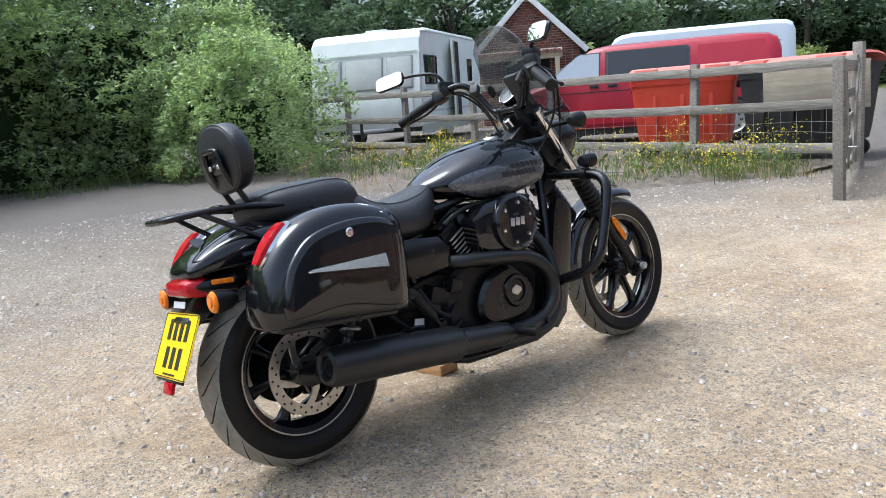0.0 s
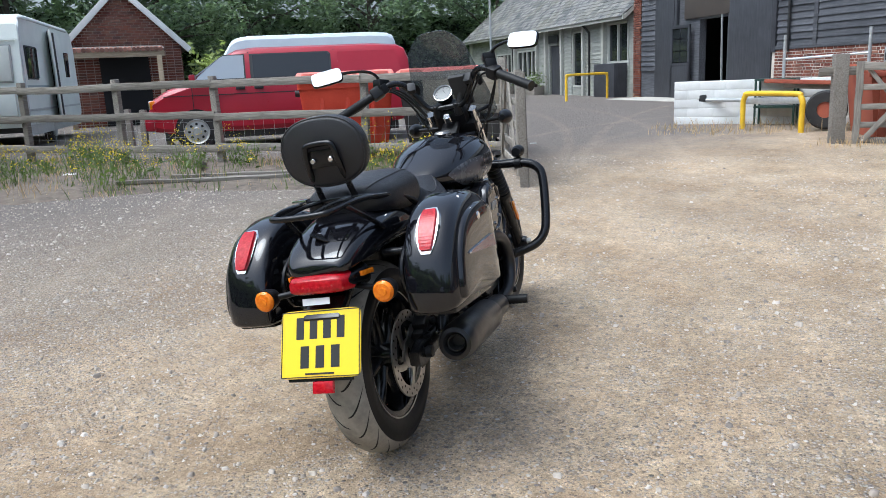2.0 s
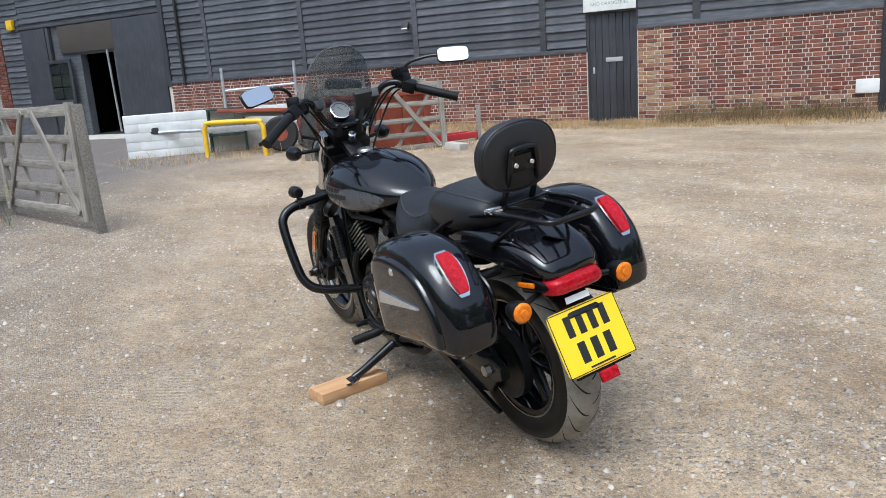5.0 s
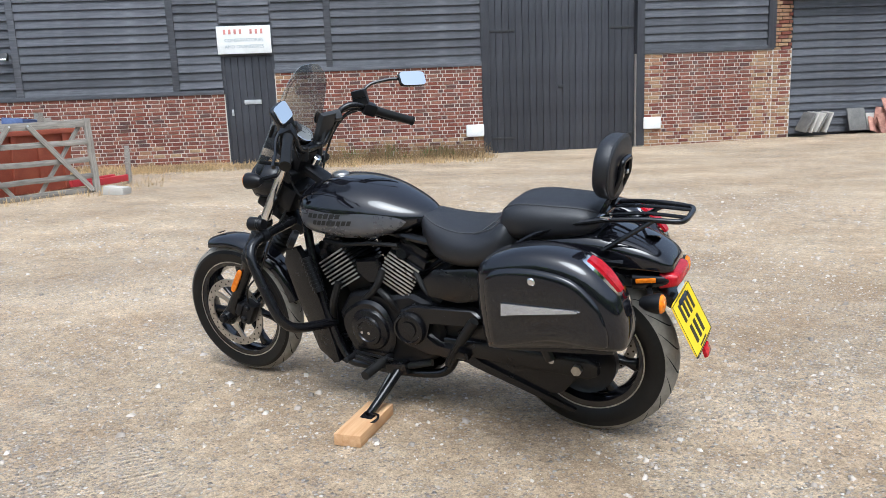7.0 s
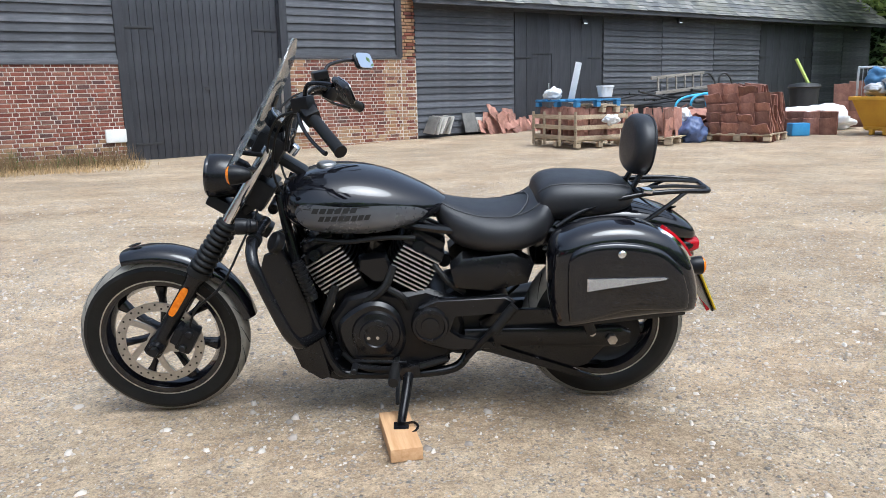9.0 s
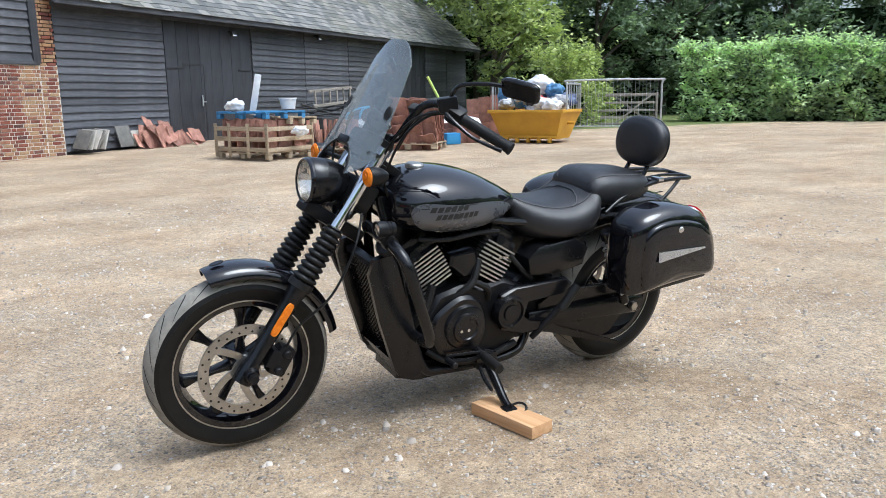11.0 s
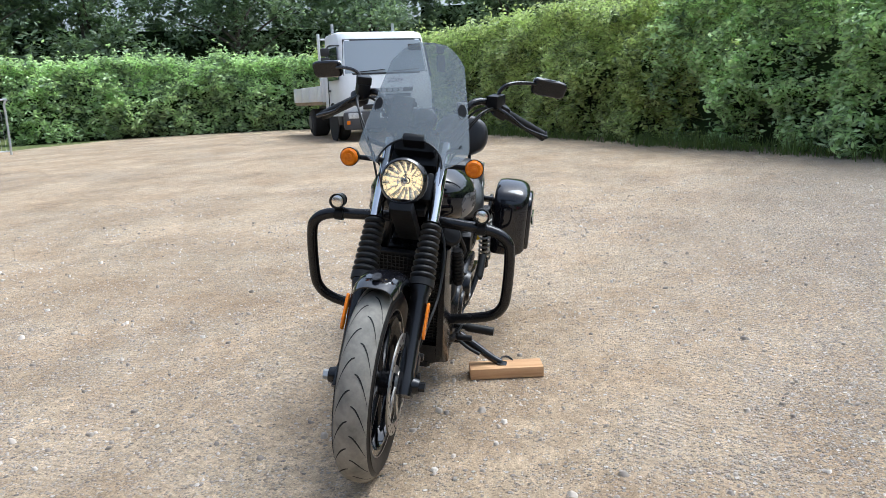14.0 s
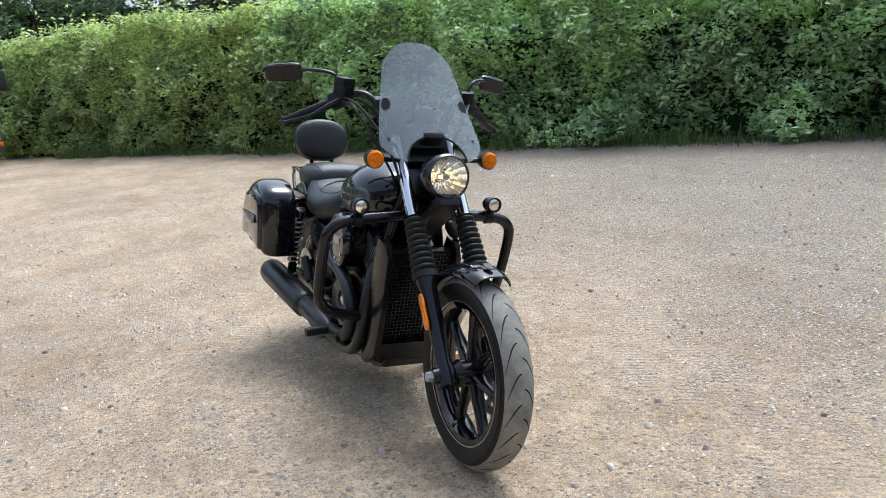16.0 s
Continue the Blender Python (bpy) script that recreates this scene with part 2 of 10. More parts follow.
WHITE_PAINT = worn("white_masonry_paint", (0.62, 0.62, 0.59), (0.82, 0.82, 0.79), 3, (0.7, 0.85), bump=0.2, vary=0.05)
WHITE_BODY = worn("white_vehicle_paint", (0.74, 0.75, 0.75), (0.84, 0.85, 0.85), 2.5, (0.25, 0.4))
CARAVAN_WHITE = worn("caravan_white", (0.60, 0.64, 0.60), (0.76, 0.79, 0.75), 1.6, (0.4, 0.55))
RED_BODY = worn("red_van_paint", (0.29, 0.006, 0.02), (0.36, 0.010, 0.028), 1.5, (0.25, 0.4))
BIN_RED = worn("faded_red_bin_plastic", (0.60, 0.045, 0.022), (0.74, 0.085, 0.04), 3, (0.45, 0.6))
BIN_LID = worn("sun_bleached_lid_plastic", (0.70, 0.13, 0.09), (0.80, 0.24, 0.19), 3, (0.5, 0.65))
DARK_PLASTIC = worn("black_plastic", (0.016, 0.016, 0.017), (0.03, 0.03, 0.031), 9, (0.5, 0.65))
YELLOW = worn("yellow_enamel", (0.70, 0.43, 0.015), (0.80, 0.53, 0.03), 6, (0.3, 0.5))
SKIP_YELLOW = worn("scuffed_yellow_steel", (0.50, 0.25, 0.02), (0.66, 0.37, 0.03), 3, (0.5, 0.7), bump=0.2)
RUST_RED = worn("rusty_red_steel", (0.24, 0.045, 0.025), (0.36, 0.10, 0.05), 3, (0.6, 0.85), bump=0.3)
GALV = worn("galvanised_steel", (0.42, 0.43, 0.43), (0.6, 0.61, 0.61), 12, (0.4, 0.6), metal=0.7)
CONCRETE = worn("concrete", (0.36, 0.34, 0.30), (0.52, 0.49, 0.44), 2, (0.9, 1.0), bump=0.4)
# shade put into a colour, for the room, doorways, wheel arches and rim holes
INSIDE_SHADE = Nodes("interior_shade", 0.9, 0, (0.012, 0.012, 0.013)).mat
# reflected sky is painted into this colour, along with dust and pale cab inside
SKY_DUST_GLASS = Nodes("dust_and_sky_pale_glass", 0.12, 0, (0.32, 0.36, 0.40), 0.7).mat
WINDOW = Nodes("window_glass", 0.06, 0, (0.022, 0.025, 0.027), 0.6).mat
CURTAIN = worn("pale_blind", (0.42, 0.43, 0.40), (0.56, 0.57, 0.53), 3, (0.3, 0.45))
BLUE_PAINT = worn("blue_pallet_paint", (0.03, 0.14, 0.30), (0.06, 0.22, 0.42), 6, (0.7, 0.85), bump=0.3)
BLUE_PLASTIC = worn("blue_plastic", (0.03, 0.19, 0.42), (0.06, 0.28, 0.52), 5, (0.35, 0.5))
BLUE_BAG = worn("dark_blue_plastic_bag", (0.03, 0.05, 0.14), (0.12, 0.16, 0.28), 9, (0.3, 0.5))
WHITE_BAG = worn("white_plastic_sack", (0.62, 0.63, 0.64), (0.8, 0.8, 0.8), 6, (0.4, 0.6))
TYRE_FAR = worn("tyre_rubber", (0.018, 0.018, 0.018), (0.035, 0.034, 0.033), 9, (0.8, 0.9))
LETTER_RED = Nodes("faded_red_lettering", 0.6, 0, (0.58, 0.24, 0.20)).mat
LETTER_GREY = Nodes("grey_lettering", 0.6, 0, (0.30, 0.36, 0.38)).mat
LETTER_DARK = Nodes("dark_grey_lettering", 0.6, 0, (0.07, 0.08, 0.09)).mat
LETTER_BLACK = Nodes("black_lettering", 0.5, 0, (0.012, 0.012, 0.012)).mat
LEAF_HEDGE = leafy("hedge_leaves", (0.07, 0.115, 0.075), (0.66, 0.80, 0.46))
LEAF_PALE = leafy("pale_hedge_leaves", (0.095, 0.13, 0.065), (0.60, 0.67, 0.31))
LEAF_SHRUB = leafy("shrub_leaves", (0.09, 0.13, 0.08), (0.50, 0.58, 0.30))
LEAF_DARK = leafy("woodland_leaves", (0.052, 0.08, 0.056), (0.26, 0.335, 0.205))
LEAF_LIGHT = leafy("yellow_green_leaves", (0.085, 0.12, 0.045), (0.46, 0.52, 0.20))
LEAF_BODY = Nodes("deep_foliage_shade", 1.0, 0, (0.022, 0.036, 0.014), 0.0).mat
GRASS = leafy("dry_grass_blades", (0.20, 0.16, 0.085), (0.62, 0.48, 0.27), (1.0, 0.72, 0.9))
DEAD_WEED = leafy("brown_dead_weed", (0.07, 0.055, 0.03), (0.30, 0.22, 0.12), (1.0, 0.75, 0.9))
WEED = leafy("green_weed", (0.04, 0.07, 0.02), (0.15, 0.2, 0.06))
FLOWER = Nodes("yellow_flower_heads", 0.6, 0, (0.75, 0.58, 0.02)).mat
BARK = worn("bark", (0.05, 0.04, 0.032), (0.12, 0.10, 0.08), 6, (0.9, 1.0), bump=0.5)

# ---- mesh helpers ----
def finish(bm, mats, name, parent=None, sharp=38.0):
    if not isinstance(mats, (list, tuple)):
        mats = [mats]
    bmesh.ops.recalc_face_normals(bm, faces=bm.faces)
    lim = radians(sharp)
    for f in bm.faces:
        f.smooth = True
    for e in bm.edges:
        if len(e.link_faces) == 2 and e.calc_face_angle(0) > lim:
            e.smooth = False
    me = bpy.data.meshes.new(name)
    bm.to_mesh(me)
    bm.free()
    for m in mats:
        me.materials.append(m)
    ob = new(name, me)
    ob.parent = parent
    return ob


def part(name, bm, material, parent, label="", sharp=38.0):
    ob = finish(bm, material, name, parent, sharp)
    if label:
        ob["label"] = label
    return ob


def thing(name, label, category, m=None, group="", kind=""):
    ob = new(name)
    ob.empty_display_size = 0.1
    if m is not None:
        ob.matrix_basis = m
    return tagged(ob, label, category, group, kind)


def I4():
    return Matrix.Identity(4)


def box(bm, size, m=None, bevel=0.0, mat=0, taper=1.0):
    """A box centred at m; taper scales its top."""
    m = m if m is not None else I4()
    x, y, z = (s / 2 for s in size)
    pts = [(sx * x * (taper if sz > 0 else 1), sy * y * (taper if sz > 0 else 1), sz * z) for sz in (-1, 1) for sy in (-1, 1) for sx in (-1, 1)]
    vs = [bm.verts.new(m @ Vector(p)) for p in pts]
    fs = [bm.faces.new([vs[i] for i in q]) for q in ((0, 2, 3, 1), (4, 5, 7, 6), (0, 1, 5, 4), (2, 6, 7, 3), (0, 4, 6, 2), (1, 3, 7, 5))]
    for f in fs:
        f.material_index = mat
    if bevel:
        es = list({e for f in fs for e in f.edges})
        r = bmesh.ops.bevel(bm, geom=es, offset=bevel, segments=2, profile=0.6, affect="EDGES")
        for f in r["faces"]:
            f.material_index = mat
    return bm


def at(x, y, z, rx=0, ry=0, rz=0):
    return pose(x, y, z, rx, ry, rz)


def aim(p, q):
    """The pose at p whose z axis points at q."""
    d = Vector(q) - Vector(p)
    return Matrix.Translation(p) @ d.to_track_quat("Z", "Y").to_matrix().to_4x4(), d.length


def lathe(bm, prof, n=24, m=None, mat=0, closed=False):
    """Turns a profile of (radius, height) about m's z axis."""
    m = m if m is not None else I4()
    rings = []
    for r, h in prof:
        if r < 1e-6:
            rings.append([bm.verts.new(m @ Vector((0, 0, h)))])
        else:
            rings.append([bm.verts.new(m @ Vector((r * math.cos(2 * math.pi * k / n), r * math.sin(2 * math.pi * k / n), h))) for k in range(n)])
    pairs = list(zip(rings, rings[1:])) + ([(rings[-1], rings[0])] if closed else [])
    for a, b in pairs:
        for k in range(n):
            q = [a[k % len(a)], a[(k + 1) % len(a)], b[(k + 1) % len(b)], b[k % len(b)]]
            q = list(dict.fromkeys(q))
            if len(q) > 2:
                bm.faces.new(q).material_index = mat
    return bm


def rod(bm, p, q, r, r2=None, n=12, mat=0, bevel=0.0):
    m, l = aim(p, q)
    r2 = r if r2 is None else r2
    b = min(bevel, r * 0.5)
    prof = [(0, 0), (r - b, 0), (r, b), (r2, l - b), (r2 - b, l), (0, l)] if b else [(0, 0), (r, 0), (r2, l), (0, l)]
    return lathe(bm, prof, n, m, mat)


def spline(pts, steps=6, closed=False):
    """Catmull-Rom through points."""
    P = [Vector(p) for p in pts]
    n = len(P)
    out = []
    for i in range(n if closed else n - 1):
        a, b, c, d = (P[(i + k) % n] if closed else P[max(0, min(n - 1, i + k))] for k in (-1, 0, 1, 2))
        for s in range(steps):
            t = s / steps
            out.append(0.5 * ((2 * b) + (c - a) * t + (2 * a - 5 * b + 4 * c - d) * t * t + (3 * b - a - 3 * c + d) * t ** 3))
    if not closed:
        out.append(P[-1])
    return out


def tube(bm, pts, r, n=10, mat=0, steps=6, closed=False, smooth=True):
    path = spline(pts, steps, closed) if smooth else [Vector(p) for p in pts]
    rad = r if callable(r) else (lambda t: r)
    rings, up = [], None
    N = len(path)
    for i, p in enumerate(path):
        a, b = (path[i - 1], path[(i + 1) % N]) if closed else (path[max(0, i - 1)], path[min(N - 1, i + 1)])
        d = (b - a).normalized()
        if up is None:
            up = d.orthogonal().normalized()
        up = (up - d * up.dot(d)).normalized()
        side = d.cross(up)
        rr = rad(i / max(1, N - 1))
        rings.append([bm.verts.new(p + rr * (math.cos(2 * math.pi * k / n) * up + math.sin(2 * math.pi * k / n) * side)) for k in range(n)])
    for a, b in zip(rings, rings[1:] + ([rings[0]] if closed else [])):
        for k in range(n):
            bm.faces.new((a[k], a[(k + 1) % n], b[(k + 1) % n], b[k])).material_index = mat
    if not closed:
        bm.faces.new(rings[0][::-1]).material_index = mat
        bm.faces.new(rings[-1]).material_index = mat
    return bm


def loft(bm, rings, caps=True, mat=0, loop=True):
    vs = [[bm.verts.new(Vector(p)) for p in ring] for ring in rings]
    n = len(vs[0])
    for a, b in zip(vs, vs[1:]):
        for k in range(n if loop else n - 1):
            bm.faces.new((a[k], a[(k + 1) % n], b[(k + 1) % n], b[k])).material_index = mat
    if caps:
        bm.faces.new(vs[0][::-1]).material_index = mat
        bm.faces.new(vs[-1]).material_index = mat
    return vs


def slab(bm, outline, depth, m=None, mat=0, bevel=0.0):
    """A flat outline (x, y) at z=0 given depth along z."""
    m = m if m is not None else I4()
    b = bevel
    c = Vector((sum(p[0] for p in outline) / len(outline), sum(p[1] for p in outline) / len(outline)))
    def shrink(p, k):
        v = Vector(p[:2]) - c
        l = v.length
        return c + v * max(0.0, (l - k) / l) if l > 1e-6 else c
    zs = [(0, b), (b, 0), (depth - b, 0), (depth, b)] if b else [(0, 0), (depth, 0)]
    rings = [[m @ Vector((*shrink(p, k), z)) for p in outline] for z, k in zs]
    loft(bm, rings, True, mat)
    return bm


def ellipse(rx, ry, n=32, power=2.0, cx=0.0, cy=0.0):
    out = []
    for k in range(n):
        a = 2 * math.pi * k / n
        c, s = math.cos(a), math.sin(a)
        out.append((cx + rx * math.copysign(abs(c) ** (2 / power), c), cy + ry * math.copysign(abs(s) ** (2 / power), s)))
    return out


def soup(name, verts, faces, mat, parent=None):
    me = bpy.data.meshes.new(name)
    me.from_pydata(verts, [], faces)
    me.materials.append(mat)
    ob = new(name, me)
    ob.parent = parent
    return ob


def quads(name, corners, mat, parent=None):
    """Many loose quads from an array (n, 4, 3)."""
    n = len(corners)
    me = bpy.data.meshes.new(name)
    me.vertices.add(4 * n), me.loops.add(4 * n), me.polygons.add(n)
    me.vertices.foreach_set("co", np.asarray(corners, np.float32).ravel())
    me.loops.foreach_set("vertex_index", np.arange(4 * n, dtype=np.int32))
    me.polygons.foreach_set("loop_start", np.arange(0, 4 * n, 4, dtype=np.int32))
    me.update(calc_edges=True)
    me.materials.append(mat)
    ob = new(name, me)
    ob.parent = parent
    return ob


def leaves(rng, centres, size, flat=0.0, long=1.5, level=0.0):
    """Leaf quads with a fold-free pointed shape, at centres (n, 3), of mixed turn."""
    n = len(centres)
    a = rng.normal(size=(n, 3))
    a[:, 2] *= 1 - flat
    a /= np.linalg.norm(a, axis=1, keepdims=True)
    b = np.cross(a, rng.normal(size=(n, 3)) + (0, 0, level))
    b /= np.linalg.norm(b, axis=1, keepdims=True)
    s = size * rng.uniform(0.6, 1.35, (n, 1))
    q = np.stack([-a * s * long, b * s * 0.62 - a * s * 0.2, a * s * long, -b * s * 0.62 - a * s * 0.2], 1)
    return centres[:, None] + q * 0.5


def rise(x, y):
    """The height of the yard: level round the middle, a little higher at its edges."""
    r = math.hypot(x - 0.7, y)
    k = min(1.0, max(0.0, (r - 5) / 12))
    a, b = min(1.0, max(0.0, (-y - 4) / 5)), min(1.0, max(0.0, (x + 2) / 6))
    return 0.11 * k * k * (3 - 2 * k) * (1 - a * b) - 0.02 * a * b

# ---- ground ----
def build_ground():
    bm = bmesh.new()
    def axis(fine, far):
        a = [i * 0.22 for i in range(-int(fine / 0.22), int(fine / 0.22) + 1)]
        r, s = a[-1], 0.3
        while r < far:
            s *= 1.28
            r += s
            a.append(r), a.insert(0, -r)
        return a
    xs, ys = axis(7, 900), axis(7, 900)
    grid = []
    LATTICE.append((np.array(xs), np.array(ys), np.zeros((len(xs), len(ys)))))
    for x in xs:
        row = []
        for y in ys:
            px, py = x + 0.7, y
            near = max(0.0, 1 - math.hypot(x, y) / 25)
            h = 0.016 * near * noise.fractal(Vector((px * 0.7, py * 0.7, 0)), 0.8, 2.0, 3) + 0.006 * near * noise.noise(Vector((px * 4, py * 4, 3)))
            LATTICE[0][2][len(grid), len(row)] = rise(px, py) + h - 0.006
            row.append(bm.verts.new((px, py, rise(px, py) + h - 0.006)))
        grid.append(row)
    for i in range(len(xs) - 1):
        for j in range(len(ys) - 1):
            bm.faces.new((grid[i][j], grid[i + 1][j], grid[i + 1][j + 1], grid[i][j + 1]))
    ob = finish(bm, GROUND, "ground", sharp=180)
    tagged(ob, "beige compacted gravel yard with tyre marks and loose stones", "ground", kind="structure")
    return ob


LATTICE = []
GROUND_OB = build_ground()


def ground_height(x, y):
    """The height of the ground sheet, between its lattice points."""
    xs, ys, hs = LATTICE[0]
    i, j = int(np.searchsorted(xs, x - 0.7)) - 1, int(np.searchsorted(ys, y)) - 1
    u, v = (x - 0.7 - xs[i]) / (xs[i + 1] - xs[i]), (y - ys[j]) / (ys[j + 1] - ys[j])
    return (hs[i, j] * (1 - u) + hs[i + 1, j] * u) * (1 - v) + (hs[i, j + 1] * (1 - u) + hs[i + 1, j + 1] * u) * v


# ---- barn: x runs along its front, y into it ----
BARN = pose(10.70, -8.414, 0, 0, 0, -143.13)


def barn_wall():
    """The masonry and timber core behind bricks and boards, with the open doorway left through it."""
    bm = bmesh.new()
    def span(a, b, z0, z1, mat=0, y0=0.03, y1=0.25):
        y0 = -0.017 if mat == 0 else y0
        box(bm, (b - a, y1 - y0, z1 - z0), at((a + b) / 2, (y0 + y1) / 2, (z0 + z1) / 2), mat=mat)
    span(-11.2, 0.0, -0.3, 1.38), span(0.98, 5.2, -0.3, 1.74), span(8.22, 11.5, -0.3, 1.84)
    span(-18.1, -14.4, -0.3, 4.9, 1), span(-13.1, -11.2, -0.3, 4.9, 1), span(-14.4, -13.1, 2.35, 4.9, 1)
    span(-11.2, 0.0, 1.38, 4.9, 1), span(0.0, 0.98, 2.07, 4.9, 1), span(0.98, 5.2, 1.74, 4.9, 1), span(5.2, 8.22, 3.9, 4.9, 1), span(8.22, 11.5, 1.84, 4.9, 1)
    span(0.0, 0.98, -0.3, 2.07, 1, 0.12), span(5.2, 8.22, -0.3, 3.9, 1, 0.2)
    ob = finish(bm, [MORTAR, BLACK_BOARD], "wall_barn")
    ob.matrix_basis = BARN
    return tagged(ob, "long barn wall of red brick below tarred black weatherboards", "wall", kind="structure")


def shed_wall():
    bm = bmesh.new()
    box(bm, (20.7, 0.2, 3.6), at(21.85, 0.15, 1.4))
    box(bm, (0.2, 5.5, 3.5), at(32.1, 3.0, 1.45))
    ob = finish(bm, BLACK_BOARD, "wall_shed")
    ob.matrix_basis = BARN
    return tagged(ob, "low shed wall clad in tarred black weatherboards", "wall", kind="structure")


WALL_BARN, WALL_SHED = barn_wall(), shed_wall()


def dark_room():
    """The inside behind the open doorway; its gloom is put into near-black walls."""
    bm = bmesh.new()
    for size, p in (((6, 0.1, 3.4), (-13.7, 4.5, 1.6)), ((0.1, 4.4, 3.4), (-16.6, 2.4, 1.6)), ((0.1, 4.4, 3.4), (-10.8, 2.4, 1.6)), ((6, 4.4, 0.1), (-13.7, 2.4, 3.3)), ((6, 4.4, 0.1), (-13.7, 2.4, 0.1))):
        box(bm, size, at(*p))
    ob = finish(bm, INSIDE_SHADE, "wall_inner")
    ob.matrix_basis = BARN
    return tagged(ob, "near-black shade-coloured walls inside the barn doorway", "wall", kind="structure")


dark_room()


def roof_slates(name, label, m, length, run, pitch, parent_mats, slate=(0.3, 0.21), seed=1, near=0):
    """A pitched roof: x along the eave, rising into +y; slates lie in lapped rows."""
    rng = random.Random(seed)
    bm = bmesh.new()
    a = radians(pitch)
    slope = run / math.cos(a)
    box(bm, (length, slope, 0.12), at(length / 2, math.cos(a) * slope / 2 + 0.05, math.sin(a) * slope / 2 - 0.1, pitch))
    box(bm, (length, slope, 0.12), at(length / 2, run * 2 - math.cos(a) * slope / 2, math.sin(a) * slope / 2 - 0.1, -pitch))
    box(bm, (length, 0.06, 0.16), at(length / 2, 0.03, -0.08))
    ob = finish(bm, parent_mats, name)
    ob.matrix_basis = m
    tagged(ob, label, "roof", kind="structure")
    verts, faces = [], []
    w, e = slate
    for r in range(int(slope / e) + 1):
        for c in range(int(length / w) + 1):
            x0 = c * w + (w / 2 if r % 2 else 0) - w / 2
            x1 = min(length, x0 + w - 0.008)
            x0 = max(0, x0)
            if x1 - x0 < 0.03:
                continue
            s0, s1 = r * e - 0.05 + rng.uniform(-0.012, 0.012), min(slope, r * e + e * 1.25)
            lift = rng.uniform(0.016, 0.03)
            i = len(verts)
            for x, s, d in ((x0, s0, lift), (x1, s0, lift + rng.uniform(-0.004, 0.004)), (x1, s1, 0.004), (x0, s1, 0.004), (x0, s0, lift - 0.012), (x1, s0, lift - 0.012)):
                verts.append((x, math.cos(a) * s - math.sin(a) * d, math.sin(a) * s + math.cos(a) * d - 0.03))
            faces += [(i, i + 1, i + 2, i + 3), (i, i + 4, i + 5, i + 1)]
    s = soup("slate", verts, faces, SLATE_ISLAND, ob)
    tagged(s, kind="stuff")
    return ob


def slate_island():
    n = Nodes("weathered_slates", 0.75, 0, (0.2, 0.2, 0.2), 0.35)
    r = n.node("NewGeometry").outputs["Random Per Island"]
    v = n.coords()
    col = n.ramp(r, (0.0, (0.085, 0.088, 0.09)), (0.5, (0.15, 0.15, 0.145)), (1.0, (0.25, 0.245, 0.225)))
    moss = n.ramp(n.noise(v, 0.8, 5, 0.7), (0.45, 0.0), (0.7, 0.6))
    n.color(n.mix(moss, col, (0.20, 0.19, 0.13)))
    n.bump(n.noise(v, 30, 4), 0.3, 0.004)
    return n.mat


SLATE_ISLAND = slate_island()
roof_slates("roof_shed", "grey mossy slate roof over the low shed", BARN @ at(11.3, -0.38, 3.18), 21.6, 3.9, 40, [BLACK_BOARD], seed=2)
roof_slates("roof_annexe", "grey mossy slate roof over the pale annexe", BARN @ at(-36.0, -0.42, 2.82), 17.9, 4.2, 40, [GREY_FRAME], seed=3)
roof_slates("roof_barn", "slate roof over the tall black barn", BARN @ at(-18.2, -0.4, 4.95), 29.6, 4.0, 40, [BLACK_BOARD], (0.6, 0.5), seed=4)


def board(length, height=0.185, thick=0.034):
    """One lapped weatherboard, thick at its foot, with a slightly wavy face."""
    bm = bmesh.new()
    n = max(2, int(length / 0.7))
    rings = []
    rng = random.Random(int(length * 1000))
    for k in range(n + 1):
        x = -length / 2 + length * k / n
        w, d = rng.uniform(-0.004, 0.004), rng.uniform(-0.002, 0.002)
        rings.append([(x, 0, height), (x, -0.008 + d, height), (x, -thick - 0.012 + d, w), (x, -0.012, w)])
    loft(bm, rings)
    me = bpy.data.meshes.new("weatherboard")
    bmesh.ops.recalc_face_normals(bm, faces=bm.faces)
    bm.to_mesh(me)
    bm.free()
    return me


def boards(parent, mat, a, b, z0, z1, pitch=0.158, depth=0.03, seed=0):
    """Rows of weatherboards between a and b along a wall."""
    rng = random.Random(seed)
    me = board(b - a)
    me.materials.append(mat)
    z = z0
    while z < z1:
        ob = new("weatherboard", me)
        ob.parent = parent
        ob.matrix_basis = at((a + b) / 2, depth + rng.uniform(-0.003, 0.003), z, 0, rng.uniform(-0.12, 0.12) * 3 / (b - a), 0)
        z += pitch


def batten(parent, mat, x, z0, z1, w=0.13, d=0.06, depth=0.02):
    part("post", box(bmesh.new(), (w, d, z1 - z0), at(x, depth - d / 2 + 0.01, (z0 + z1) / 2), 0.006), mat, parent)


for k, (a, b, z0) in enumerate([(-11.2, -9.75, 1.4), (-9.75, -6.8, 1.4), (-6.8, -3.8, 1.4), (-3.8, -0.9, 1.4), (-0.9, 0.0, 1.45), (0.0, 0.98, 2.66), (0.98, 2.06, 1.76), (2.06, 5.1, 1.76), (8.32, 11.05, 1.88)]):
    boards(WALL_BARN, BLACK_BOARD, a + 0.02, b - 0.02, z0 + 0.03, 4.6 if b > -9 else 4.8, seed=k)
boards(WALL_BARN, BLACK_BOARD, -17.6, -16.72, 0.95, 4.8, seed=31)
boards(WALL_BARN, BLACK_BOARD, -16.7, -11.2, 3.35, 4.8, seed=32)
for x in (-9.75, -6.8, -3.8, -0.9, 2.06):
    batten(WALL_BARN, BLACK_BOARD, x, 1.4 if x < 0 else 1.76, 4.8)
